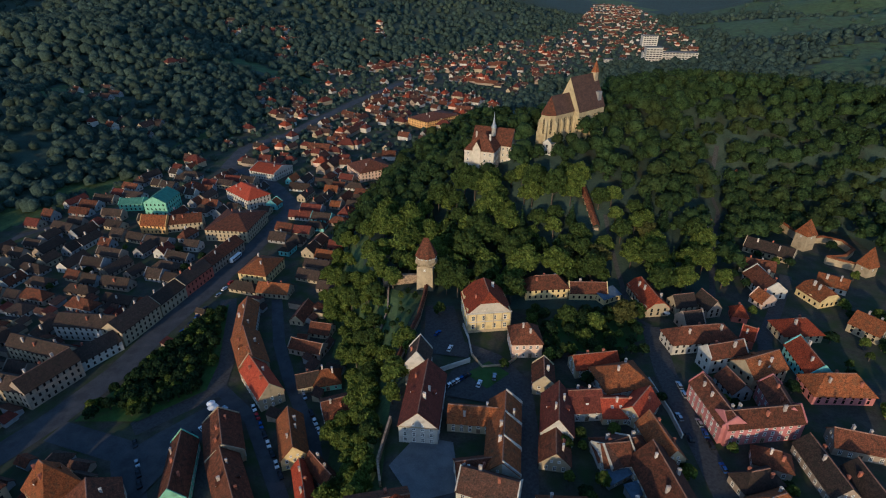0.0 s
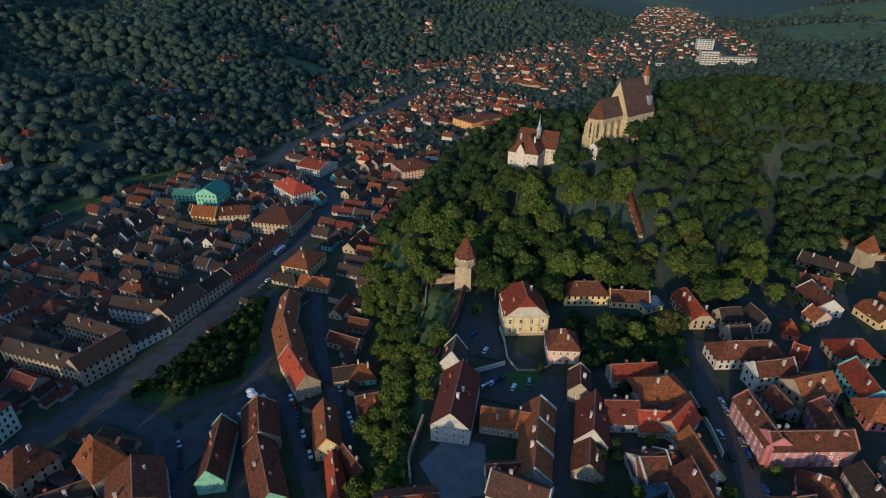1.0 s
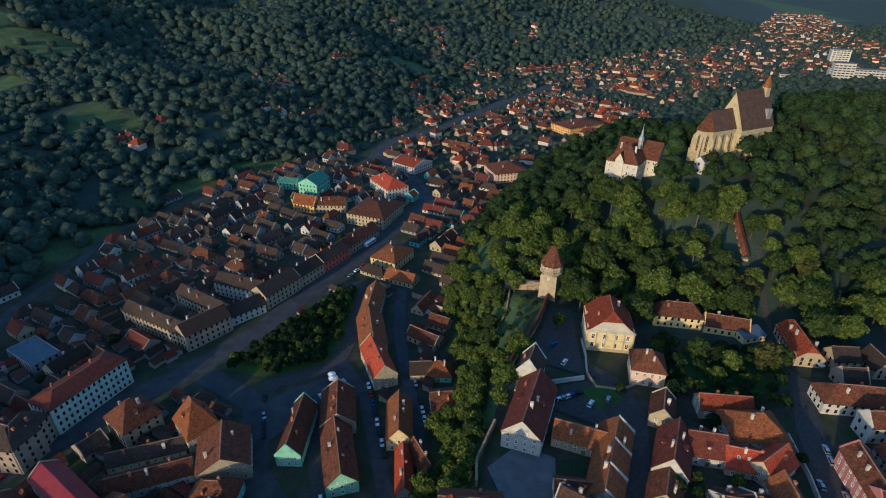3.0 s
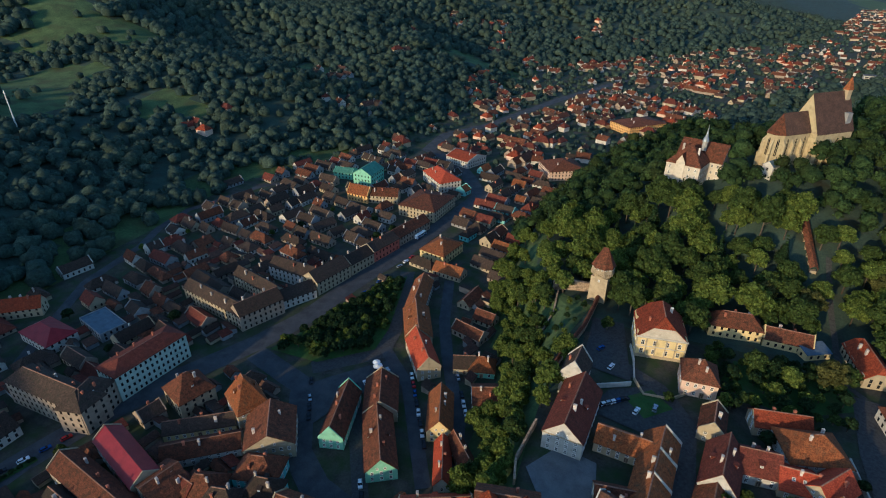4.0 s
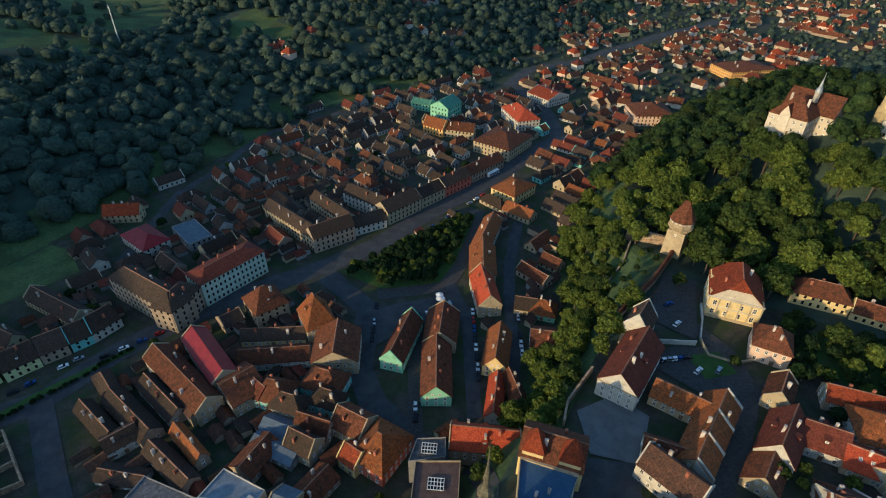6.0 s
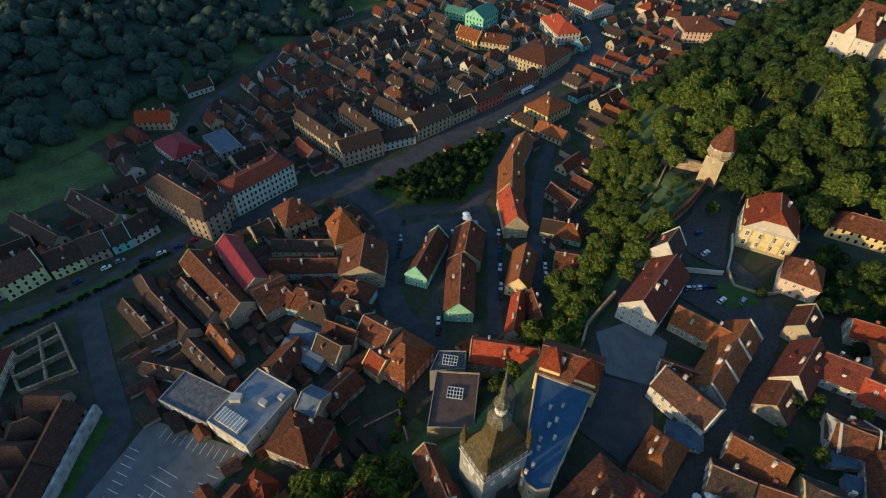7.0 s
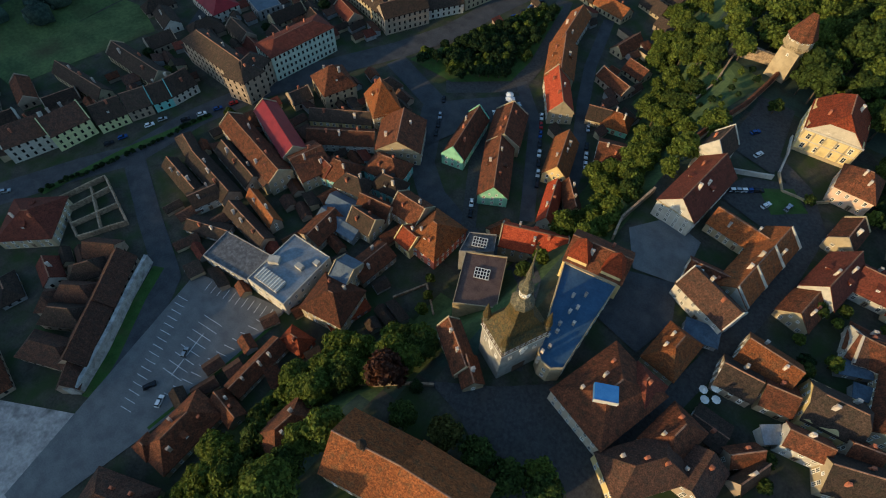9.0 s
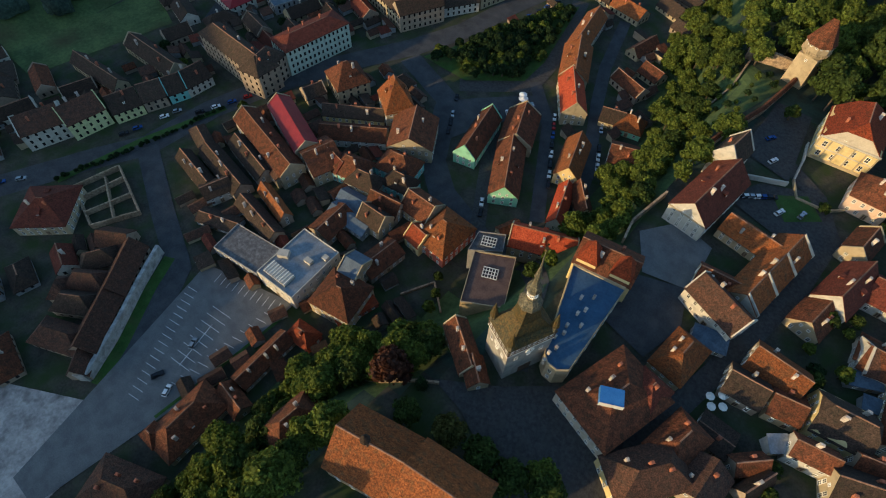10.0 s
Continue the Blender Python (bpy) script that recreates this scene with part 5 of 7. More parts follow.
# ---- trees ----
def leaf_cloud(rnd, centres, radii, count, size, squash=0.9, loose=0.4):
    """Leaf sprays scattered over a set of lobes: verts and faces of loose quads."""
    area = radii ** 2 / np.sum(radii ** 2)
    lobe = rnd.choice(len(centres), count, p=area)
    d = rnd.normal(size=(count, 3))
    d /= np.linalg.norm(d, axis=1)[:, None]
    d[:, 2] = np.where(d[:, 2] < -0.35, -d[:, 2], d[:, 2])
    rad = radii[lobe] * rnd.uniform(0.80, 1.10, count)
    p = centres[lobe] + d * rad[:, None] * np.array([1, 1, squash])
    n = d + rnd.normal(scale=loose, size=(count, 3))
    n /= np.linalg.norm(n, axis=1)[:, None]
    a = np.cross(n, rnd.normal(size=(count, 3)))
    a /= np.linalg.norm(a, axis=1)[:, None]
    c = np.cross(n, a)
    s = size * rnd.uniform(0.55, 1.3, count)[:, None]
    v = np.stack([p - a * s, p - c * s * 0.7 + n * s * 0.15, p + a * s, p + c * s * 0.7 - n * s * 0.15], 1).reshape(-1, 3)
    f = np.arange(count * 4).reshape(-1, 4)
    return v, f


def icosphere(level):
    bm = bmesh.new()
    bmesh.ops.create_icosphere(bm, subdivisions=level, radius=1.0)
    v = np.array([p.co[:] for p in bm.verts])
    f = np.array([[p.index for p in q.verts] for q in bm.faces])
    bm.free()
    return v, f


ICO = {k: icosphere(k) for k in (1, 2)}
CAP = {k: (v, f[v[f][:, :, 2].mean(1) > -0.42]) for k, (v, f) in ICO.items()}


def core(rnd, centres, radii, squash=0.9):
    """Rough inner masses that close the gaps between the sprays."""
    vs, fs, k = [], [], 0
    for c, r in zip(centres, radii):
        v, f = ICO[2] if r > 0.6 * max(radii) else ICO[1]
        vs.append(np.asarray(c) + v * float(r) * 0.78 * np.array([1, 1, squash]) + rnd.normal(scale=0.08 * r, size=v.shape))
        fs.append(f + k)
        k += len(v)
    return np.concatenate(vs).tolist(), [tuple(q) for q in np.concatenate(fs).tolist()]


def tree_proto(seed, r, h, mat, kind="broad", leaves=1200, name="tree"):
    rnd = np.random.default_rng(seed)
    t = thing(name, 0, 0, -500, 0, {"broad": "broadleaved tree in full green leaf on the slope", "fir": "slender dark conifer among broadleaved trees"}[kind] if name == "tree" else "small leafy tree between houses", "tree", "trees" if name == "tree" else "garden trees")
    b = Build()
    b.prism(octagon(0.42), -2.5, h * 0.3, octagon(0.30)).prism(octagon(0.30), h * 0.3, h * 0.62, octagon(0.16))
    for i in range(6):
        a = i * 1.05 + rnd.uniform(0, 0.5)
        e = (math.cos(a) * r * 0.6, math.sin(a) * r * 0.6)
        k = len(b.v)
        z0, z1 = h * (0.3 + 0.03 * i), h * (0.5 + 0.03 * i)
        b.v += [(-0.12, 0, z0), (0.12, 0, z0), (0, 0.15, z0 + 0.2), (e[0] - 0.05, e[1], z1), (e[0] + 0.05, e[1], z1), (e[0], e[1], z1 + 0.1)]
        b.f += [(k, k + 1, k + 4, k + 3), (k + 1, k + 2, k + 5, k + 4), (k + 2, k, k + 3, k + 5), (k + 3, k + 4, k + 5)]
    b.put("trunk", BARK, t)
    if kind == "broad":
        n = 12
        cs, rs = [(0, 0, h * 0.62)], [r * 0.80]
        for i in range(n):
            a = i * 2.4 + rnd.uniform(-0.4, 0.4)
            lift = (i + 0.5) / n
            q = r * (0.72 * math.sqrt(1 - lift ** 2) + rnd.uniform(-0.06, 0.06))
            cs.append((math.cos(a) * q, math.sin(a) * q, h * (0.44 + 0.44 * lift + rnd.uniform(-0.03, 0.03))))
            rs.append(r * rnd.uniform(0.26, 0.40))
    else:
        cs, rs = [], []
        for i in range(9):
            u = i / 8
            cs.append((rnd.uniform(-0.3, 0.3), rnd.uniform(-0.3, 0.3), h * (0.18 + 0.76 * u)))
            rs.append(max(0.5, r * (1 - u) * 0.95))
    cs, rs = np.array(cs), np.array(rs)
    v, f = leaf_cloud(rnd, cs, rs, leaves, 0.66 if kind == "broad" else 0.45, 0.9, 0.5)
    cv, cf = core(rnd, cs, rs)
    k = len(v)
    mesh_object("crown", v.tolist() + cv, [tuple(q) for q in f.tolist()] + [tuple(i + k for i in q) for q in cf], mat, t)
    return t


PROTO = [tree_proto(1, 6.0, 15, LEAF[0]), tree_proto(2, 7.0, 17, LEAF[1]), tree_proto(3, 5.2, 13, LEAF[0]), tree_proto(4, 6.4, 15, LEAF[2]), tree_proto(5, 4.6, 12, LEAF[1]), tree_proto(6, 7.4, 18, LEAF[0], leaves=1450),
         tree_proto(7, 3.4, 17, LEAF[3], "fir", 900), tree_proto(8, 3.0, 7.5, LEAF[1], "broad", 560, "small_tree"), tree_proto(9, 2.6, 6.5, LEAF[0], "broad", 500, "small_tree"), tree_proto(10, 5.5, 12, COPPER_LEAF), tree_proto(11, 3.6, 8, LEAF[3], "broad", 600, "small_tree")]
PLANTED = []


FOOT_CELLS, FOOT_SORTED = {}, [0]


def clear_of_houses(x, y, margin):
    """True where no footprint lies within the margin."""
    while FOOT_SORTED[0] < len(FOOT):
        foot = FOOT[FOOT_SORTED[0]]
        FOOT_CELLS.setdefault((int(foot[0] // 45), int(foot[1] // 45)), []).append(foot)
        FOOT_SORTED[0] += 1
    i, j = int(x // 45), int(y // 45)
    for cell in ((i + p, j + q) for p in (-1, 0, 1) for q in (-1, 0, 1)):
        for fx, fy, ft, fl, fw in FOOT_CELLS.get(cell, ()):
            if abs(x - fx) > 45 or abs(y - fy) > 45:
                continue
            c, s = math.cos(radians(ft)), math.sin(radians(ft))
            u, v = (x - fx) * c + (y - fy) * s, -(x - fx) * s + (y - fy) * c
            if abs(u) < fl / 2 + margin and abs(v) < fw / 2 + margin:
                return False
    return True


def plant(k, x, y, size=1.0, z=None):
    rnd = random.Random(int(x * 31 + y * 17))
    m = pose(x, y, float(height(x, y)) - 0.2 if z is None else z, 0, 0, rnd.uniform(0, 360))
    o = copy_thing(PROTO[k], m)
    o.matrix_basis = m @ Matrix.Diagonal((size, size, size * rnd.uniform(0.88, 1.12), 1))
    PLANTED.append((x, y))
    return o


PATHS = []


# ---- streets, squares and courts ----
MAIN = ((-236, -20), (-217, 23), (-207, 42), (-205, 74), (-198, 102), (-184, 137), (-166, 171), (-155, 200), (-150, 233), (-138, 282), (-127, 339), (-119, 395), (-142, 433), (-168, 467), (-205, 491), (-207, 544), (-174, 600), (-120, 760), (-60, 900))
LOTROAD = ((-104, -90), (-110, -53), (-116, -32), (-128, -8), (-142, 15), (-170, 26), (-207, 42))
SQUARE_E = ((-162, 163), (-127, 152), (-107, 119), (-92, 108), (-66, 100))
LANE_A = ((-108, 166), (-87, 131), (-70, 104))
LANE_B = ((-104, 190), (-82, 170), (-54, 122))
LANE_C = ((-96, 262), (-84, 222), (-73, 197), (-53, 158), (-44, 128))
SQUARE_N = ((-124, 262), (-106, 204), (-104, 186), (-130, 164))
LEFT_LANE = ((-262, 112), (-300, 180), (-307, 227), (-317, 252), (-321, 284), (-300, 345), (-230, 420))
HIGH = ((14, 44), (21, 80), (27, 110), (32, 142), (33, 166), (23, 182), (8, 191), (0, 206), (-6, 222))
RIGHT_ST = ((98, 205), (93, 173), (92, 142), (91, 114), (84, 60))
RIGHT_B = ((133, 168), (146, 195), (171, 228), (188, 252))
HILL_A = ((95, 285), (95, 265), (95, 243), (92, 213), (98, 205))
HILL_B = ((196, 372), (179, 335), (179, 318), (157, 274), (138, 230))
TOWER_LANE = ((-20, 58), (-27, 72), (-33, 88), (-42, 99), (-56, 101), (-68, 101))
for nm, pts, wd, mt, lb in (
        ("tower_lane", TOWER_LANE, 7, COBBLE, "cobbled lane descending through the tower gate"),
        ("main_street", MAIN, 13, ASPHALT, "asphalt main street between town houses"), ("lot_road", LOTROAD, 9, ASPHALT, "asphalt road beside the parking lot"),
        ("square_road", SQUARE_E, 11, ASPHALT, "asphalt road along the town square"), ("park_road", SQUARE_N, 9, COBBLE, "paved road beside the park"),
        ("lane", LANE_A, 6, COBBLE, "cobbled lane climbing between old houses"), ("lane", LANE_B, 6, ASPHALT, "narrow lane lined with parked cars"), ("lane", LANE_C, 6, ASPHALT, "narrow lane under the wooded bank"),
        ("back_lane", LEFT_LANE, 6, ASPHALT, "narrow road at the foot of the wooded hill"), ("citadel_street", HIGH, 6.5, COBBLE, "cobbled citadel street between tiled houses"),
        ("citadel_street", RIGHT_ST, 9, COBBLE, "wide cobbled citadel street with parked cars"), ("citadel_street", RIGHT_B, 6, COBBLE, "cobbled citadel lane"),
        ("hill_path", HILL_A, 2.6, COBBLE, "cobbled path up the wooded hill"), ("hill_path", HILL_B, 3, COBBLE, "cobbled path below the town wall")):
    drape(nm, pts, wd, mt, 0.15 + 0.012 * len(PATHS), lb, "road")
    PATHS.append((pts, wd / 2 + (4.0 if wd > 3.2 else 1.6)))
drape("stream_road", ((-60, 900), (120, 1180), (330, 1420), (560, 1900)), 9, ASPHALT, 0.5, "far valley road through the town", "road", 20)
sheet("parking_lot", ((-136, 23), (-98, 34), (-98, -16), (-104, -60), (-116, -60)), WORN_ASPHALT, 0.33, "wide asphalt parking lot with white bay lines", "parking lot", 4.0)
sheet("forecourt", ((-103, -52), (-100, -100), (-175, -100), (-150, -50), (-136, -42), (-122, -34), (-114, -40)), PALE_PAVING, 0.2, "pale dusty paved forecourt beside the parking lot", "pavement", 4.0)
sheet("plaza", ((-36, 40), (-20, 51), (-8, 62), (14, 55), (20, 40), (4, 26), (-24, 38)), COBBLE, 0.32, "dark cobbled plaza below the clock tower", "pavement", 4.0)
sheet("school_court", ((-18, 126), (-9, 139), (4, 136), (6, 116), (-9, 112)), WORN_ASPHALT, 0.34, "grey asphalt school court", "pavement", 4.0)
sheet("lower_court", ((-10, 110), (5, 116), (10, 102), (6, 86), (-10, 89)), ASPHALT, 0.36, "shaded asphalt court behind the tower", "pavement", 4.0)
sheet("car_court", ((-2, 160), (4, 174), (22, 184), (36, 168), (24, 154)), COBBLE, 0.38, "cobbled court with parked cars", "pavement", 4.0)
sheet("house_court", ((-8, 186), (-8, 222), (6, 222), (12, 182)), COBBLE, 0.40, "cobbled court beside the yellow house", "pavement", 4.0)
sheet("square_paving", ((-128, 150), (-118, 162), (-96, 184), (-86, 176), (-104, 150), (-112, 128)), ASPHALT, 0.42, "asphalt town square with parked cars", "pavement", 4.0)
sheet("park_lawn", PARK, LAWN, 0.45, "triangular park lawn under dense trees", "lawn", 4.0)
sheet("garden_lawn", ((44, 192), (52, 212), (96, 214), (92, 196), (70, 184)), LAWN, 0.14, "garden lawn among trees", "lawn", 4.0)
sheet("bank_lawn", ((-22, 184), (-10, 232), (-26, 238), (-34, 226), (-29, 190)), MEADOW, 0.14, "grassy bank below the old wall", "lawn", 4.0)
sheet("terrace_lawn", ((10, 172), (20, 180), (28, 172), (18, 163)), LAWN, 0.5, "small lawn in the court", "lawn", 4.0)
sheet("riverside_meadow", ((-345, 30), (-290, 30), (-275, 100), (-300, 108), (-345, 100)), MEADOW, 0.2, "green meadow behind the street houses", "lawn", 4.0)


def bay_lines(x0, y0, x1, y1, n, turn, length):
    """White bay lines, one part each, at even steps."""
    t = thing("bay_marking", x0, y0, 0, 0, "worn white parking bay lines on asphalt", "road marking", "bay markings")
    for i in range(n):
        u = i / (n - 1)
        px, py = (x1 - x0) * u, (y1 - y0) * u
        z = float(height(x0 + px, y0 + py))
        Build().box(-length / 2, length / 2, -0.09, 0.09, z + 0.34, z + 0.36).put("line", PAINT, t).matrix_basis = pose(px, py, 0, 0, 0, turn)
    return t


bay_lines(-130.7, 13.1, -111, -22.9, 16, 12, 4.4)
bay_lines(-115.0, 14.5, -109.3, -6.5, 8, 8, 8.6)
bay_lines(-112.2, 4.2, -112.0, 3.6, 2, 105, 22)
bay_lines(-127.8, 22.2, -101.5, 29.0, 11, 105, 4.2)
bay_lines(-101.5, 25, -104.0, -11.4, 12, 15, 4.2)
drape("kerb_hedge", ((-97, 28), (-98, 6), (-100, -22)), 1.1, LAWN, 0.55, "clipped low hedge beside the parking lot", "hedge")


# ---- more buildings ----
def terrace(name, ring, z, top, wall, roof, label):
    """A flat-topped building over an outline, with a parapet."""
    cx, cy = sum(p[0] for p in ring) / len(ring), sum(p[1] for p in ring) / len(ring)
    t = thing(name, cx, cy, z, 0, label, "building")
    loc = [(x - cx, y - cy) for x, y in ring]
    inner = [(x * 0.965, y * 0.965) for x, y in loc]
    Build().prism(loc, -5, top - 0.3).put("wall", WALL[wall], t)
    Build().prism(inner, top - 0.3, top).put("roof", ROOF[roof], t)
    n = len(loc)
    b = Build()
    for i in range(n):
        j = (i + 1) % n
        k = len(b.v)
        b.v += [(*loc[i], top - 0.3), (*loc[j], top - 0.3), (*inner[j], top - 0.3), (*inner[i], top - 0.3), (*loc[i], top + 0.6), (*loc[j], top + 0.6), (*inner[j], top + 0.6), (*inner[i], top + 0.6)]
        b.f += [tuple(k + q for q in c) for c in ((4, 5, 6, 7), (0, 1, 5, 4), (2, 3, 7, 6))]
    b.put("parapet", WALL[wall], t)
    FOOT.append((cx, cy, 0, max(abs(p[0]) for p in loc) * 1.6, max(abs(p[1]) for p in loc) * 1.6))
    return t


def glass_roof(parent, x, y, z, L, W, turn):
    b = Build()
    b.box(-L / 2, L / 2, -W / 2, W / 2, 0, 0.35)
    g = b.put("skylight", GLASS, parent)
    g.matrix_basis = pose(x, y, z, 0, 0, turn)
    for i in range(6):
        u = -L / 2 + L * i / 5
        Build().box(u - 0.12, u + 0.12, -W / 2 - 0.1, W / 2 + 0.1, 0.3, 0.55).put("glazing_bar", WHITE_FRAME, g)
    for i in range(4):
        u = -W / 2 + W * i / 3
        Build().box(-L / 2 - 0.1, L / 2 + 0.1, u - 0.1, u + 0.1, 0.3, 0.5).put("glazing_bar", WHITE_FRAME, g)


brown_terrace = terrace("terrace_building", ((-48.4, 66.6), (-36.1, 74.2), (-44.9, 92.7), (-57.5, 85.3)), 12, 6.0, "stone", "terrace", "brown flat roof terrace with glazed skylight beside the tower")
glass_roof(brown_terrace, -1.0, 2.0, 6.0, 5.0, 4.0, 25)
grey_terrace = terrace("low_flat_building", ((-60.5, 85.5), (-50.8, 93.2), (-54.4, 99.8), (-62.7, 94.4)), 8, 7.0, "grey", "gravel", "low grey flat-roofed building with glazed skylight")
def roof_unit(x, y, z, L, W, tall, slats, turn, label):
    """A boxed unit or a slatted canopy on a flat roof."""
    t = thing("roof_unit", x, y, z, turn, label, "roof unit")
    Build().box(-L / 2, L / 2, -W / 2, W / 2, -0.4, tall).put("casing", WALL["white"], t)
    for i in range(slats):
        u = -L / 2 + L * (i + 0.5) / slats
        Build().box(u - 0.12, u + 0.12, -W / 2 - 0.1, W / 2 + 0.1, tall, tall + 0.25).put("slat", WHITE_FRAME, t)


roof_unit(-107, 36.6, 8.6, 11, 5, 0.5, 9, 4, "white slatted canopy on the flat hall roof")
roof_unit(-112, 43, 8.6, 4, 3, 1.4, 0, 30, "white boxed ventilation unit on the flat roof")
roof_unit(-103, 47, 8.6, 3, 2, 1.0, 0, 4, "white boxed ventilation unit on the flat roof")
roof_unit(-99.5, 52, 8.6, 2, 2, 0.8, 0, 4, "white boxed ventilation unit on the flat roof")
glass_roof(grey_terrace, 0, 0, 7.0, 5.0, 4.0, 25)

# blue roofed hall
blue_hall = terrace("blue_roofed_hall", ((-15.6, 63.4), (-13.5, 61.6), (-10.2, 61.4), (-7.6, 63.8), (-9.2, 97.0), (-26.0, 94.0)), 24, 9.0, "cream", "blue", "cream hall with a broad low blue sheet-metal roof")
for k in range(11):
    rr = random.Random(k + 40)
    u = k / 10
    fix("roof_vent", CHIMNEY_MESH[0], blue_hall, -0.5 + rr.uniform(-4, 3) * (0.35 + 0.65 * u), -12 + 26 * u, 9.0, rr.choice((0, 90)))
for k in range(5):
    seam = Build()
    seam.box(-0.05, 0.05, -11, 13, 9.0, 9.08)
    seam.put("roof_seam", ROOF["blue"], blue_hall).matrix_basis = pose(-4 + 1.9 * k, 0, 0, 0, 0, 9 - 3 * k)
for k in range(6):
    for s in range(2):
        fix("window", WINDOW["tall"], blue_hall, 6.05 - 0.0482 * (1.7 + 5.2 * k), -8 + 5.2 * k, 1.5 + 3.8 * s, 87)
for s in range(2):
    fix("window", WINDOW["tall"], blue_hall, 1.85, -12.02, 1.5 + 3.8 * s, -3)
# pavilion-ended yellow building
pav = house(-18.7, 102.2, 24, 11, 18.8, 13.0, 10, 5, "g", "yellow", "brown", 2, "tall", 2.8, "pavilion_building", "yellow building with brown roof and two pointed orange pavilion roofs")
for s in (-1, 1):
    b = Build()
    q = 6.2
    ring = [(s * 5.4 - q / 2, -q / 2 - 3), (s * 5.4 + q / 2, -q / 2 - 3), (s * 5.4 + q / 2, q / 2 - 3), (s * 5.4 - q / 2, q / 2 - 3)]
    b.prism(ring, 9.5, 12.6)
    pw = b.put("pavilion_wall", WALL["yellow"], pav)
    b = Build()
    for i in range(4):
        j = (i + 1) % 4
        g = 1.1
        cx, cy = s * 5.4, -3
        A, B = ring[i], ring[j]
        b.slope((cx + (A[0] - cx) * g, cy + (A[1] - cy) * g, 12.4), (cx + (B[0] - cx) * g, cy + (B[1] - cy) * g, 12.4), (cx + 0.02, cy, 19.8), (cx - 0.02, cy, 19.8), 0.25, 1.2, 0.08)
    b.weld().put("pavilion_roof", ROOF["red"], pw)


def pointed_tower(x, y, z, w, e, r, label):
    t = thing("wall_tower", x, y, z, 20, label, "tower")
    FOOT.append((x, y, 20, w + 2, w + 2))
    Build().prism(rect(w + 0.8, w + 0.8), -5, e, rect(w, w)).put("wall", WALL["stone"], t)
    b = Build()
    q = rect(w + 1, w + 1)
    for i in range(4):
        b.slope((*q[i], e - 0.1), (*q[(i + 1) % 4], e - 0.1), (0.02, 0, e + r), (-0.02, 0, e + r), 0.22, 1.2, 0.06)
    b.weld().put("roof", ROOF["orange"], t)
    for a in (0, 90, 180, 270):
        fix("slit_window", WINDOW["small"], t, (w / 2 + 0.05) * math.sin(radians(a)), -(w / 2 + 0.05) * math.cos(radians(a)), e - 2.2, a)


pointed_tower(216, 285, 23, 7.5, 11, 9, "square stone wall tower with a pointed orange tiled roof")
pointed_tower(232, 254, 23, 7.0, 7, 11, "low stone wall tower with a tall pointed tiled roof")


def town_wall(name, pts, thick, tall, mat, label, cap=None, category="wall"):
    """A wall that follows the ground, with a coping."""
    t = thing(name, pts[0][0], pts[0][1], 0, 0, label, category)
    o = Vector(pts[0])
    for a, c in zip(pts, pts[1:]):
        a, c = Vector(a), Vector(c)
        n = max(1, round((c - a).length / 6))
        d = (c - a).normalized()
        nr = Vector((-d.y, d.x)) * thick / 2
        for i in range(n):
            p, q = a.lerp(c, i / n), a.lerp(c, (i + 1) / n)
            zp, zq = float(height(p.x, p.y)), float(height(q.x, q.y))
            hp = tall * (1 + 0.12 * noise.noise(Vector((p.x * 0.3, p.y * 0.3, 0))))
            hq = tall * (1 + 0.12 * noise.noise(Vector((q.x * 0.3, q.y * 0.3, 0))))
            b = Build()
            P = [p - nr - o, p + nr - o, q + nr - o, q - nr - o]
            zs = [zp, zp, zq, zq]
            hs = [hp, hp, hq, hq]
            b.v = [(v.x, v.y, zz - 3) for v, zz in zip(P, zs)] + [(v.x, v.y, zz + hh) for v, zz, hh in zip(P, zs, hs)]
            b.f = [(3, 2, 1, 0), (4, 5, 6, 7), (0, 1, 5, 4), (1, 2, 6, 5), (2, 3, 7, 6), (3, 0, 4, 7)]
            b.put("wall_section", mat, t)
            if cap:
                b = Build()
                b.v = [(v.x, v.y, zz + hh + 0.02) for v, zz, hh in zip([p - nr * 1.7 - o, p + nr * 1.7 - o, q + nr * 1.7 - o, q - nr * 1.7 - o], zs, hs)] + [((p - o).x, (p - o).y, zp + hp + 0.8), ((q - o).x, (q - o).y, zq + hq + 0.8)]
                b.f = [(0, 3, 5, 4), (2, 1, 4, 5), (1, 0, 4), (3, 2, 5), (0, 1, 2, 3)]
                b.put("coping", cap, t)
    return t


town_wall("old_town_wall", ((-31, 241), (-20, 244), (-13, 245)), 1.6, 5.5, RUBBLE, "ruined rubble wall leading to the guild tower")
town_wall("old_town_wall", ((-8, 236), (-9, 226), (-11, 210), (-17, 186), (-19, 176)), 1.2, 3.5, RUBBLE, "old rubble wall along the wooded bank", ROOF["brown"])
town_wall("old_town_wall", ((-28, 240), (-27, 222), (-31, 205)), 0.7, 1.6, RUBBLE, "low stone wall on the grassy bank")
town_wall("old_town_wall", ((203, 352), (211, 330), (217, 310), (219, 294)), 1.6, 5, WALL["stone"], "pale rubble town wall with tiled coping", ROOF["orange"])
town_wall("old_town_wall", ((220, 290), (232, 292), (240, 286), (240, 276), (230, 268), (218, 266), (232, 256)), 1.4, 4, WALL["stone"], "curved pale town wall with tiled coping", ROOF["orange"])
town_wall("garden_wall", ((-20, 118), (-22, 128), (-19, 146)), 0.8, 3, RUBBLE, "mossy court wall above the trees")
town_wall("garden_wall", ((-2, 173), (8, 178), (12, 180)), 0.6, 2.2, WALL["white"], "white court wall")
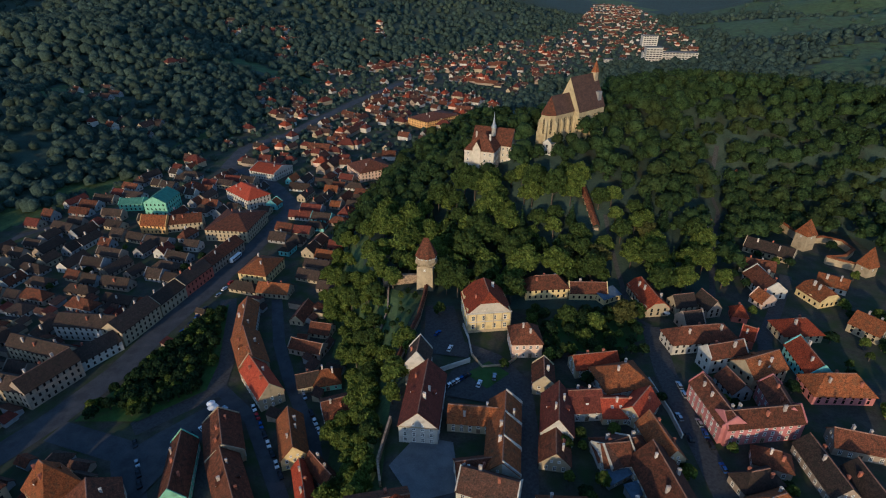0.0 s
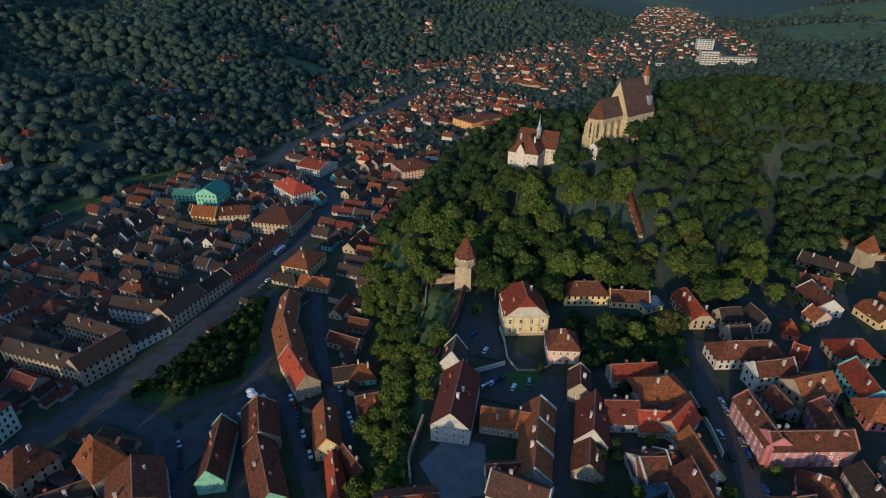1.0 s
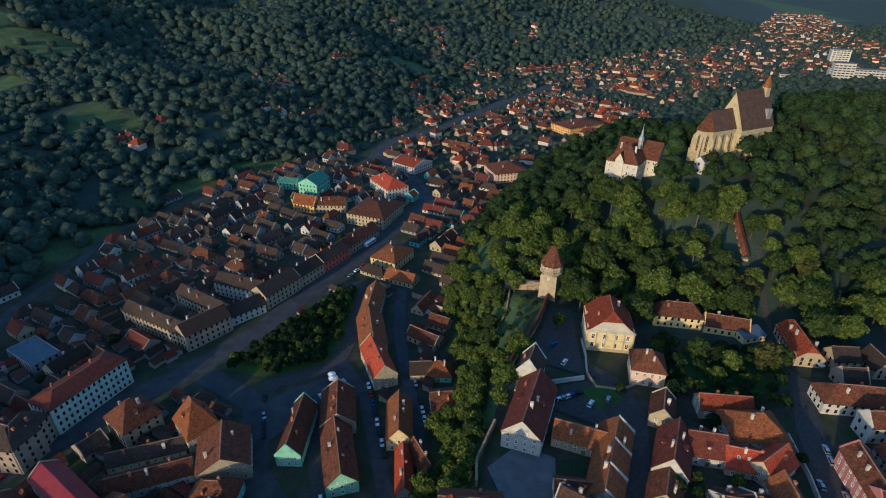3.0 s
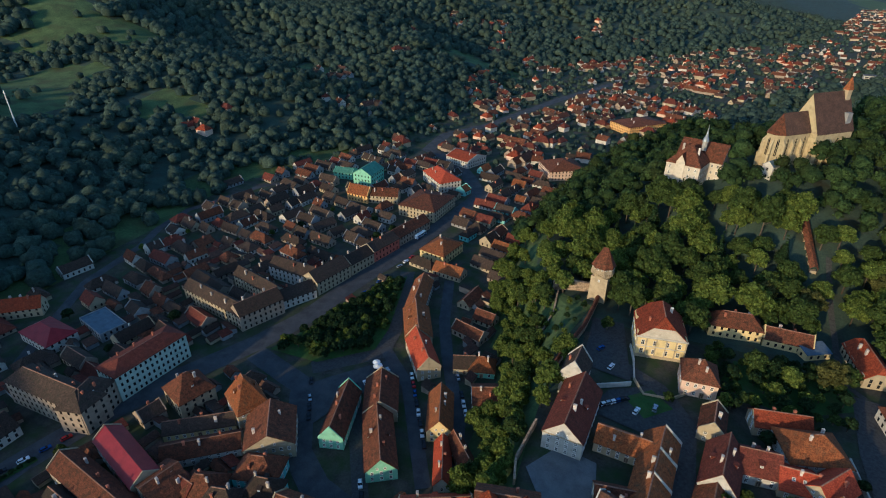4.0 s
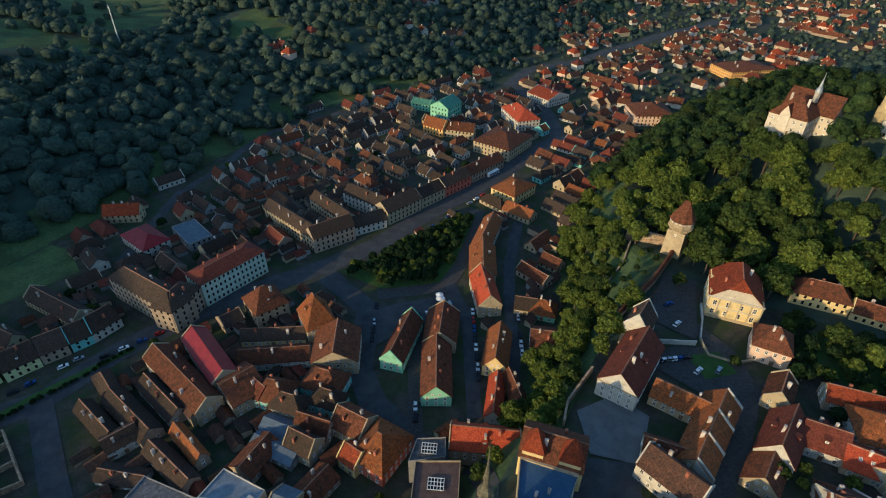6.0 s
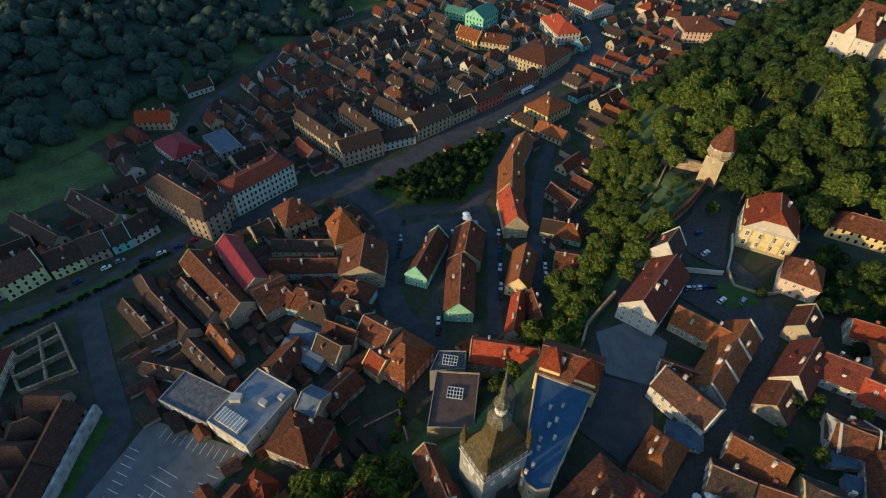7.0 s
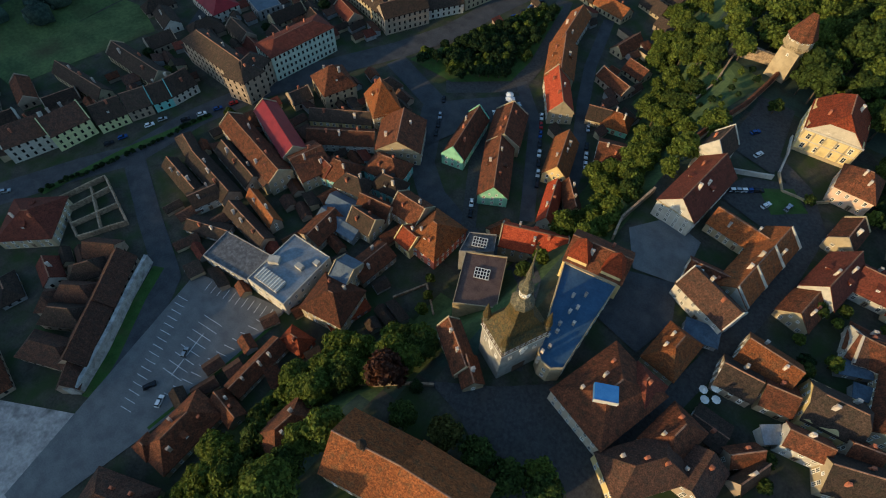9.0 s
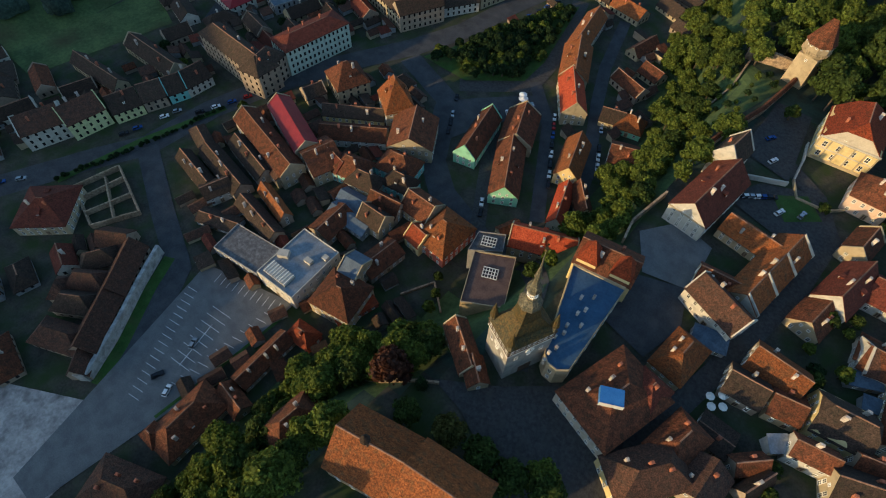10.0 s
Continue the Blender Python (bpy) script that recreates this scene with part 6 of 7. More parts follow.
town_wall("garden_wall", ((13, 184), (12, 196), (10, 206)), 0.6, 1.6, WALL["white"], "white garden wall beside the yellow house")
town_wall("garden_wall", ((13, 184), (17, 176), (27, 177), (32, 182)), 0.5, 1.4, WALL["cream"], "low cream garden wall")
town_wall("garden_wall", ((84, 168), (86, 150), (86, 138)), 0.5, 2.2, WALL["white"], "white street wall")
town_wall("terrace_wall", ((-34, 40), (-48, 30), (-60, 26), (-66, 40)), 0.7, 1.4, RUBBLE, "stone terrace wall on the wooded bank")
town_wall("terrace_wall", ((-56, 66), (-66, 74), (-72, 62)), 0.6, 1.2, RUBBLE, "low stone wall beside the sloping garden")


drape("planted_strip", ((-217, 6), (-211.3, 41.8), (-200.7, 79.3)), 3.2, LAWN, 0.34, "planted strip with low shrubs along the main street", "lawn")
for plot in (((-207, 8.9), (-202.9, 27.1), (-175.3, 19.5), (-183.3, 3.2), (-207, 8.9)), ((-202.2, 20.2), (-179.9, 11.0)), ((-196, 25), (-199, 6.6)), ((-186, 22.4), (-191, 5.0))):
    town_wall("plot_wall", plot, 0.6, 2.6, RUBBLE, "roofless rubble walls of a cleared plot")


def covered_stairs():
    t = thing("covered_stairs", 85, 290, 0, 0, "long wooden covered stairway with a brown tiled roof", "stairway")
    FOOT.append((85, 290, 78, 30, 5))
    for i in range(8):
        y0, y1 = -15 + i * 3.75, -15 + (i + 1) * 3.75
        x0, x1 = -y0 * 0.18, -y1 * 0.18
        z0, z1 = float(height(85 + x0, 290 + y0)), float(height(85 + x1, 290 + y1))
        b = Build()
        for s in (-1, 1):
            b.slope((x0 + s * 1.9, y0, z0 + 3), (x1 + s * 1.9, y1, z1 + 3), (x1, y1, z1 + 4.3), (x0, y0, z0 + 4.3), 0.15, 2, 0.03)
        b.put("roof_bay", ROOF["brown"], t)
        b = Build()
        for s in (-1, 1):
            b.box(x0 + s * 1.5 - 0.1, x0 + s * 1.5 + 0.1, y0, y0 + 0.2, z0 - 1, z0 + 3.1)
        b.put("post_pair", WOOD, t)
        b = Build()
        b.box(x0 - 1.45, x0 + 1.45, y0 + 0.3, y0 + 3.6, z0 - 1, (z0 + z1) / 2 + 0.2)
        b.put("steps", WALL["stone"], t)


covered_stairs()
# the walled group of old roofs beside the lot road
for hx, hy, hl, hw, ha, he, hr, hc, hk in ((-152.4, 1.0, 21, 9.6, -54, 6.2, 5, "umber", "g"), (-140.8, -15.9, 23, 9.4, -55, 6, 4.8, "umber", "g"), (-158.2, -9.6, 15, 8.4, 36, 5.4, 4.8, "umber", "h"), (-153.4, -16.9, 16, 8.6, 33, 5, 5, "darkbrown", "h"),
                                       (-145.2, -27.0, 20, 9.8, 25, 4.8, 4.8, "umber", "h"), (-164.6, -2.2, 13, 8.2, 60, 4.8, 4.5, "darkbrown", "h"), (-131.6, -27.6, 8.6, 7.0, -48, 4.4, 4.4, "umber", "g"), (-163.2, -17.5, 9, 7.5, -50, 4.6, 4.6, "umber", "h"), (-168.5, 6.5, 12, 9, 33, 4.5, 4, "umber", "g")):
    house(hx, hy, 0, ha, hl, hw, he, hr, hk, "tan", hc, 0, "small", 3.0, frames=False, fire=False, dormers=0)
town_wall("lot_wall", ((-152.9, 15.0), (-146.3, 3.4), (-133.7, -15.5), (-126.8, -28.8), (-129.5, -31.0)), 1.4, 5.2, PALE_RENDER, "tall pale rendered wall with worn patches beside the lot road")
drape("verge", ((-149.0, 15.5), (-142.6, 3.0), (-130.2, -15.8), (-123.8, -28.6)), 4.4, LAWN, 0.25, "grass verge along the pale wall", "lawn")
house(68, 330, 68, 50, 7, 6, 8, 2.5, "g", "white", "slate", 0)  # hut below the church
# white block far down the valley
for x, y, L, W, e, lb in ((440, 1093, 102, 17, 20, "long white four-storey block with window bands"), (405, 1086, 30, 20, 30, "white tower block with window bands"), (342, 1078, 62, 14, 9, "low white industrial block"), (478, 1320, 34, 22, 24, "cream apartment block far down the valley")):
    t = thing("apartment_block", x, y, float(height(x, y)) - 1, -6, lb, "building", "far blocks")
    FOOT.append((x, y, -6, L + 8, W + 8))
    Build().box(-L / 2, L / 2, -W / 2, W / 2, -6, e).put("wall", WALL["white"], t)
    Build().box(-L / 2 - 0.3, L / 2 + 0.3, -W / 2 - 0.3, W / 2 + 0.3, e, e + 0.7).put("roof", ROOF["gravel"], t)
    for s in range(int(e / 4)):
        n = int(L / 6)
        for i in range(n):
            u = (i - (n - 1) / 2) * 6
            Build().box(u - 2.3, u + 2.3, -W / 2 - 0.12, -W / 2 + 0.3, 1.4 + s * 4, 3.2 + s * 4).put("window", GLASS, t)


# ---- houses that fill the quarters ----
def block_house(rnd, x, y, turn, L, W, e, r, kind, wall, roof, z=None):
    z = float(height(x, y)) if z is None else z
    return house(x, y, z, turn, L, W, e, r, kind, wall, roof, rnd.choice((0, 0, 1)), "tall", 3.0, frames=False, name="town_house")


def near_path(x, y, extra=0.0):
    return any(float(line_distance(x, y, p)[0]) < w + extra for p, w in PATHS)


SKIP = [PARK, LOT, ((-128, 150), (-118, 162), (-96, 186), (-86, 176), (-104, 148), (-112, 128)), ((-104, -20), (-96, -100), (-175, -100), (-118, -30)), ((-345, 30), (-285, 30), (-272, 100), (-300, 108), (-345, 100)), ((-215, 4), (-199, 34), (-174, 24), (-182, -6)), ((-76, 60), (-40, 60), (-34, 104), (-66, 98), (-82, 76))]
fill = random.Random(23)
cells = []
ux, uy = math.cos(radians(75)), math.sin(radians(75))
for j in range(-8, 50):
    for i in range(-22, 14):
        cells.append((-190 + j * 13.0 * ux + i * 15.5 * uy + fill.uniform(-2, 2), 60 + j * 13.0 * uy - i * 15.5 * ux + fill.uniform(-2, 2)))
cx, cy = np.array([c[0] for c in cells]), np.array([c[1] for c in cells])
ok = inside(cx, cy, TOWN) & (cy < 470) & (cy > -60) & (height(cx, cy) < 5)
for p, w in PATHS:
    ok &= line_distance(cx, cy, p)[0] > w + 1.5
for s in SKIP:
    ok &= ~inside(cx, cy, s)
filled = 0
for (x, y), good in zip(cells, ok):
    if not good or not clear_of_houses(x, y, 6.3) or filled > 250:
        continue
    L, W = fill.uniform(9, 19), fill.uniform(6.6, 9.6)
    turn = 75 + fill.choice((0, 90, 90)) + fill.uniform(-5, 5)
    # left of x -150 a darker roof mix puts the shade into the tiles
    block_house(fill, x, y, turn, L, W, fill.choice((3.0, 3.4, 4.4)), fill.uniform(3.0, 4.2), fill.choice("gggh"), fill.choice(("cream", "white", "tan", "tan", "tan", "grey", "cream", "grey", "teal") if x > -150 else ("tan", "grey", "cream", "tan", "grey", "white")), fill.choice(("brown", "darkbrown", "darkbrown", "darkbrown", "darkbrown", "darkred", "darkbrown", "brown", "darkbrown") if x < -150 else ("brown", "darkbrown", "darkred", "orange", "brown", "darkbrown")))
    filled += 1
# citadel gaps, plus unseen rows to the south added to cast shade
cit_cells = [(x + fill.uniform(-2, 2), y + fill.uniform(-2, 2)) for x in range(-10, 250, 14) for y in range(-20, 290, 14)]
cit_n = 0
for x, y in cit_cells:
    if cit_n > 62 or not inside(x, y, CITADEL) or x < 40 and y > 120 or not clear_of_houses(x, y, 6.0) or near_path(x, y, 1.0):
        continue
    if inside(x, y, ((-40, 30), (-20, 70), (18, 70), (24, 40), (8, 10))) or inside(x, y, ((40, 176), (100, 190), (100, 222), (38, 222))) or (x < 30 and y < 130) or x > 225 or float(height(x, y)) > 27:
        continue
    # tan walls and brown roofs put this quarter's shade into the colours
    block_house(fill, x, y, fill.choice((10, 100, -75, 15)) + fill.uniform(-6, 6), fill.uniform(9, 13), fill.uniform(7.5, 9), fill.choice((4, 5)), fill.uniform(4, 5), "g", fill.choice(("tan", "tan", "cream", "grey")), fill.choice(("darkbrown", "brown", "darkbrown", "brown")))
    cit_n += 1

# far quarters: small houses that share a few shapes
def plain_house(L, W, e, r, hipped):
    """Walls and roof of a small house far off: verts and faces of each."""
    w, f = Build(), Build()
    wall_body(w, L, W, e, r, "h" if hipped else "g", -3)
    x, y, o = L / 2 + 0.4, W / 2 + 0.5, 0.5 * r / (W / 2)
    q = x - y if hipped else x
    f.v = [(-x, -y, e - o), (x, -y, e - o), (x, y, e - o), (-x, y, e - o), (-q, 0, e + r), (q, 0, e + r), (-x, -y, e - o - 0.3), (x, -y, e - o - 0.3), (x, y, e - o - 0.3), (-x, y, e - o - 0.3)]
    f.f = [(0, 1, 5, 4), (2, 3, 4, 5), (6, 7, 1, 0), (8, 9, 3, 2), (9, 8, 7, 6), (7, 8, 2, 1), (9, 6, 0, 3)] + ([(1, 2, 5), (3, 0, 4)] if hipped else [])
    w.box(L * 0.18, L * 0.18 + 0.9, -0.4, 0.5, e + r - 1.2, e + r + 1.3)
    return (np.array(w.v), w.f), (np.array(f.v), f.f)


# dull roof tones carry the dimming of haze over the far town
FAR = ((12, 8, 4.5, 3.8, 0, "white", "brown"), (15, 7.5, 3.6, 3.6, 0, "cream", "umber"), (9, 8, 5.6, 3.8, 1, "white", "darkred"), (13, 7, 3.6, 3.4, 0, "tan", "darkbrown"), (16, 9, 5.4, 4.2, 1, "cream", "darkred"), (10, 7.5, 3.6, 3.6, 0, "cream", "darkred"), (21, 8.5, 4.4, 4, 0, "tan", "brown"), (12, 9, 4.6, 4, 1, "peach", "red"), (18, 7.5, 3.4, 3.4, 0, "grey", "umber"), (11, 8, 4.4, 3.8, 0, "white", "brown"))
far = random.Random(77)
cand = []
for j in range(230):
    for i in range(130):
        cand.append((-420 + i * 10.4 + far.uniform(-2.6, 2.6) + (j % 2) * 5.2, 330 + j * 10.8 + far.uniform(-2.6, 2.6)))
ca, cb = np.array([c[0] for c in cand]), np.array([c[1] for c in cand])
hz = height(ca, cb)
tn = inside(ca, cb, TOWN)
for p, w in PATHS:
    tn &= line_distance(ca, cb, p)[0] > w + 1
lf, ls = line_distance(ca, cb, LEFT_FOOT)
hang = (ls < 0) & (lf < 170) & (cb > 520) & (cb < 1300)
slopes = (ls < 0) & (lf > 20) & (lf < 330) & (cb > 330) & (cb < 1500)
kept, taken, FAR_FOOT = {}, {}, []
for (x, y), z, t_in, hg, sl in zip(cand, hz, tn, hang, slopes):
    d = math.hypot(x, y)
    knot = noise.noise(Vector((x * 0.011, y * 0.011, 3.0)))
    chance = 0.0
    if t_in and y > 470:
        chance = (0.44 if d < 800 else 0.22 if d < 1100 else 0.16) * (1.0 if knot > -0.08 else 0.2)
    elif hg and knot > 0.16:
        chance = 0.34
    elif sl and knot > 0.30:
        chance = 0.14
    if far.random() > chance or not clear_of_houses(x, y, 6.5):
        continue
    cell = (int(x // 12), int(y // 12))
    if any(math.hypot(x - px, y - py) < 9.6 for dx in (-1, 0, 1) for dy in (-1, 0, 1) for px, py in taken.get((cell[0] + dx, cell[1] + dy), ())):
        continue
    taken.setdefault(cell, []).append((x, y))
    turn = (72 if y < 700 else 58 if y < 1300 else 70) + 40 * noise.noise(Vector((x * 0.004, y * 0.004, 8.0))) + far.choice((0, 90, 90)) + far.uniform(-9, 9)
    kept.setdefault(far.randrange(len(FAR)), []).append((x, y, float(z), turn, far.uniform(0.72, 1.15)))
for k, places in kept.items():
    L, W, e, r, hipped, wl, rf = FAR[k]
    walls, roofs = plain_house(L, W, e, r, hipped)
    near = [p for p in places if math.hypot(p[0], p[1]) < 560][:5]
    for x, y, z, turn, s in near:
        t = thing("cottage", x, y, z, turn, f"small {COLOUR_WORD[wl]} house with a {ROOF_WORD[rf]} roof", "house", "far houses")
        mesh_object("wall", (walls[0] * s).tolist(), walls[1], WALL[wl], t)
        mesh_object("roof", (roofs[0] * s).tolist(), roofs[1], ROOF[rf], t)
    for (base, polys), mt in ((walls, WALL[wl]), (roofs, ROOF[rf])):
        vs, fs, kk = [], [], 0
        for x, y, z, turn, s in places:
            if (x, y, z, turn, s) in near:
                continue
            c, q = math.cos(radians(turn)) * s, math.sin(radians(turn)) * s
            vs.append(np.stack([x + base[:, 0] * c - base[:, 1] * q, y + base[:, 0] * q + base[:, 1] * c, z + base[:, 2] * s], 1))
            fs += [tuple(kk + i for i in p) for p in polys]
            kk += len(base)
        tagged(mesh_object("far_town", np.concatenate(vs).tolist(), fs, mt), "far town of small houses with tiled roofs", "town", kind="stuff")
    FAR_FOOT.extend((x, y, turn, L * s - 3, W * s - 2) for x, y, z, turn, s in places)


# sheds and lean-tos in the yards
sheds = 0
for n in range(5200):
    low_part = n < 3400
    x, y = (fill.uniform(-262, -46), fill.uniform(-10, 260)) if low_part else (fill.uniform(24, 215), fill.uniform(60, 260))
    if sheds > 165 or not inside(x, y, TOWN if low_part else CITADEL) or not clear_of_houses(x, y, 2.0) or near_path(x, y, 7.0 if x < -192 else 1.2) or any(inside(x, y, s) for s in SKIP):
        continue
    if inside(x, y, ((36, 176), (100, 190), (100, 240), (38, 240))) or float(height(x, y)) > 26 or (low_part and float(height(x, y)) > 5):
        continue
    L, W = fill.uniform(4.5, 9.5), fill.uniform(3.2, 4.6)
    turn = 75 + fill.choice((0, 90)) + fill.uniform(-6, 6)
    FOOT.append((x, y, turn, L, W))
    wl, rf, kd = fill.choice(("grey", "cream", "tan")), fill.choice(("darkbrown", "brown", "umber", "umber", "darkred", "darkbrown")), fill.choice("gs")
    t = thing("shed", x, y, float(height(x, y)), turn, f"small {COLOUR_WORD[wl]} yard shed with a {ROOF_WORD[rf]} roof", "shed", "yard sheds")
    b = Build()
    wall_body(b, L, W, 2.6, 1.6, kd, -2)
    b.put("wall", WALL[wl], t)
    b = Build(n)
    roof_parts(b, L, W, 2.6, 1.6, kd)
    b.weld().put("roof", ROOF[rf], t)
    sheds += 1


# ---- small fixtures ----
def parasol(x, y, r, mat, label):
    t = thing("parasol", x, y, float(height(x, y)) + 0.3, 0, label, "parasol", "parasols")
    Build().prism(octagon(0.05), 0, 2.6).put("pole", WOOD, t)
    Build().cone(octagon(r), 2.3, (0, 0, 3.1)).put("canopy", mat, t)


# the first is the round kiosk by the parking lot, built as a parasol
for x, y, r in ((-137, 22.5, 2.6), (-99.7, 174.3, 2.4), (-101.5, 176.5, 2.0), (26, 87, 1.3), (28.5, 89.5, 1.3), (30, 86.5, 1.3), (27.5, 84.5, 1.3), (105, 216, 1.6), (108, 213, 1.6)):
    parasol(x, y, r, WHITE_FRAME, "white open umbrella-shaped canopy")
blue_patch = thing("roof_cover", 4.9, 63.3, 37.7, 28, "bright blue sheet cover on a tiled roof", "roof cover")
FOOT.append((4.9, 63.3, 0, 1, 1))
Build().box(-3.1, 3.1, -2.3, 2.3, -1.5, 0.5).put("cover", material("bright_blue_sheet", (0.06, 0.20, 0.52), (0.09, 0.27, 0.62), 2, 0.4, 0.1), blue_patch)
Build().box(-3.2, 3.2, -2.4, -2.3, -1.5, 0.6).put("edge_trim", WHITE_FRAME, blue_patch)
mast = thing("radio_mast", -516, 299, float(height(-516, 299)), 0, "slender white radio mast on the wooded hillside", "mast")
Build().prism(octagon(0.8), -1, 12, octagon(0.5)).prism(octagon(0.5), 12, 32, octagon(0.2)).put("pole", WHITE_FRAME, mast)
for k in range(3):
    Build().box(-1.2, 1.2, -0.15, 0.15, 24 + 2.5 * k, 24.4 + 2.5 * k).put("aerial", WHITE_FRAME, mast)


def bus(x, y, turn):
    t = thing("bus", x, y, float(height(x, y)) + 0.4, turn, "white and blue bus on the main street", "bus")
    b = Build()
    b.prism([(-5.4, -1.2), (5.4, -1.2), (5.4, 1.2), (-5.4, 1.2)], 0.35, 2.95, [(-5.3, -1.15), (5.25, -1.15), (5.25, 1.15), (-5.3, 1.15)]).prism([(-5.3, -1.15), (5.25, -1.15), (5.25, 1.15), (-5.3, 1.15)], 2.95, 3.1, [(-5.1, -1.0), (5.0, -1.0), (5.0, 1.0), (-5.1, 1.0)])
    b.put("body", CAR_PAINT[0], t)
    for s in (-1, 1):
        for k in range(6):
            b = Build()
            b.box(-4.9 + 1.65 * k, -3.5 + 1.65 * k, s * 1.21 - 0.03, s * 1.21 + 0.03, 1.45, 2.5)
            b.put("window", GLASS, t)
        b = Build()
        b.box(-5.3, 5.3, s * 1.215 - 0.03, s * 1.215 + 0.03, 0.6, 1.1)
        b.put("stripe", CAR_PAINT[3], t)
    b = Build()
    b.box(5.3, 5.42, -1.0, 1.0, 1.3, 2.7)
    b.put("windscreen", GLASS, t)
    for wx in (-3.4, 3.4):
        for wy in (-1.1, 1.1):
            b = Build()
            b.v = [(wx + 0.48 * math.cos(radians(30 * i)), wy + s * 0.14, 0.48 + 0.48 * math.sin(radians(30 * i)) - 0.1) for s in (-1, 1) for i in range(12)]
            b.f = [tuple(range(12)), tuple(range(12, 24))] + [(i, (i + 1) % 12, 12 + (i + 1) % 12, 12 + i) for i in range(12)]
            b.put("wheel", TYRE, t)


bus(-135.5, 309, 77)


# ---- cars ----
def car_proto(paint):
    t = thing("car", 0, 0, -700, 0, {"car_paint_white": "white", "car_paint_silver": "silver", "car_paint_dark": "dark", "car_paint_blue": "dark blue", "car_paint_red": "dark red"}[paint.name] + " parked hatchback car on the paving", "car", "parked cars")
    b = Build()
    b.prism([(-2.1, -0.82), (2.1, -0.82), (2.1, 0.82), (-2.1, 0.82)], 0.28, 0.62, [(-2.15, -0.85), (2.15, -0.85), (2.15, 0.85), (-2.15, 0.85)])
    b.prism([(-2.15, -0.85), (2.15, -0.85), (2.15, 0.85), (-2.15, 0.85)], 0.62, 0.9, [(-2.05, -0.78), (2.0, -0.76), (2.0, 0.76), (-2.05, 0.78)])
    b.put("body", paint, t)
    b = Build()
    b.prism([(-1.9, -0.76), (0.95, -0.76), (0.95, 0.76), (-1.9, 0.76)], 0.9, 1.38, [(-1.5, -0.6), (0.2, -0.6), (0.2, 0.6), (-1.5, 0.6)])
    b.put("glazing", GLASS, t)
    Build().prism([(-1.52, -0.61), (0.22, -0.61), (0.22, 0.61), (-1.52, 0.61)], 1.38, 1.46, [(-1.4, -0.55), (0.1, -0.55), (0.1, 0.55), (-1.4, 0.55)]).put("roof_panel", paint, t)
    for x in (-1.3, 1.3):
        for y in (-0.8, 0.8):
            b = Build()
            n = 12
            b.v = [(x + 0.31 * math.cos(radians(30 * i)), y + s * 0.1, 0.31 + 0.31 * math.sin(radians(30 * i))) for s in (-1, 1) for i in range(n)]
            b.f = [tuple(range(n)), tuple(range(n, 2 * n))] + [(i, (i + 1) % n, n + (i + 1) % n, n + i) for i in range(n)]
            b.put("wheel", TYRE, t)
    return t


CARS = [car_proto(p) for p in CAR_PAINT]
crnd = random.Random(9)


def park(k, x, y, turn, lift=0.42):
    copy_thing(CARS[k], pose(x, y, float(height(x, y)) + lift, 0, 0, turn))


def park_row(a, b, n, turn, miss=0.2):
    for i in range(n):
        if crnd.random() < miss:
            continue
        u = (i + 0.5) / n
        park(crnd.choice((0, 1, 2, 2, 2, 2, 3, 3, 4)), a[0] + (b[0] - a[0]) * u, a[1] + (b[1] - a[1]) * u, turn + crnd.uniform(-4, 4))


park(0, -104.5, -14.5, 118, 0.34)
park(2, -111.5, -13.5, 70, 0.34)
park(1, -112.2, 0.8, 120, 0.34)
park(0, 15, 165.5, 70)
park(1, 21.5, 169.5, 80)
park(0, 3.5, 188, 70)
park(3, -2, 199, 60)
park_row((1, 163), (11, 171), 6, 40, 0.1)
park_row((95.5, 172), (94.5, 122), 10, 88, 0.25)
park_row((89, 160), (88, 120), 8, 90, 0.55)
park_row((-84, 178), (-60, 138), 8, -60, 0.35)
park_row((-66, 190), (-50, 160), 6, -62, 0.2)
park_row((-110, 152), (-96, 168), 5, 140, 0.3)
park_row((-126, 158), (-112, 134), 5, -58, 0.4)
park_row((-99, 170), (-92, 178), 4, 140, 0.1)
park_row((-84, 126), (-72, 108), 4, -62, 0.3)
park_row((-144, 192), (-127, 290), 14, 75, 0.45)
park_row((-208, 66), (-176, 150), 12, 68, 0.4)
park_row((-222, 30), (-213, 72), 7, 70, 0.35)
park_row((-226, 0), (-240, -20), 3, 60, 0.3)
for p in CARS:
    for o in list(p.children) + [p]:
        bpy.data.objects.remove(o)


# ---- woods ----
rng = random.Random(11)
woods_v, woods_f, woods_n = [], [], 0
hill_v, hill_f, hill_n = [], [], 0
CLEAR = [((54, 340), (66, 326), (84, 331), (90, 342), (84, 348), (66, 344)), ((-14, 178), (42, 178), (42, 208), (2, 226), (-12, 236), (-16, 200)), ((36, 176), (100, 190), (100, 238), (66, 240), (40, 240), (36, 222)), ((-22, 178), (-8, 232), (-26, 238), (-34, 226), (-28, 190))]
near_trees = 0
wnp = np.random.default_rng(5)


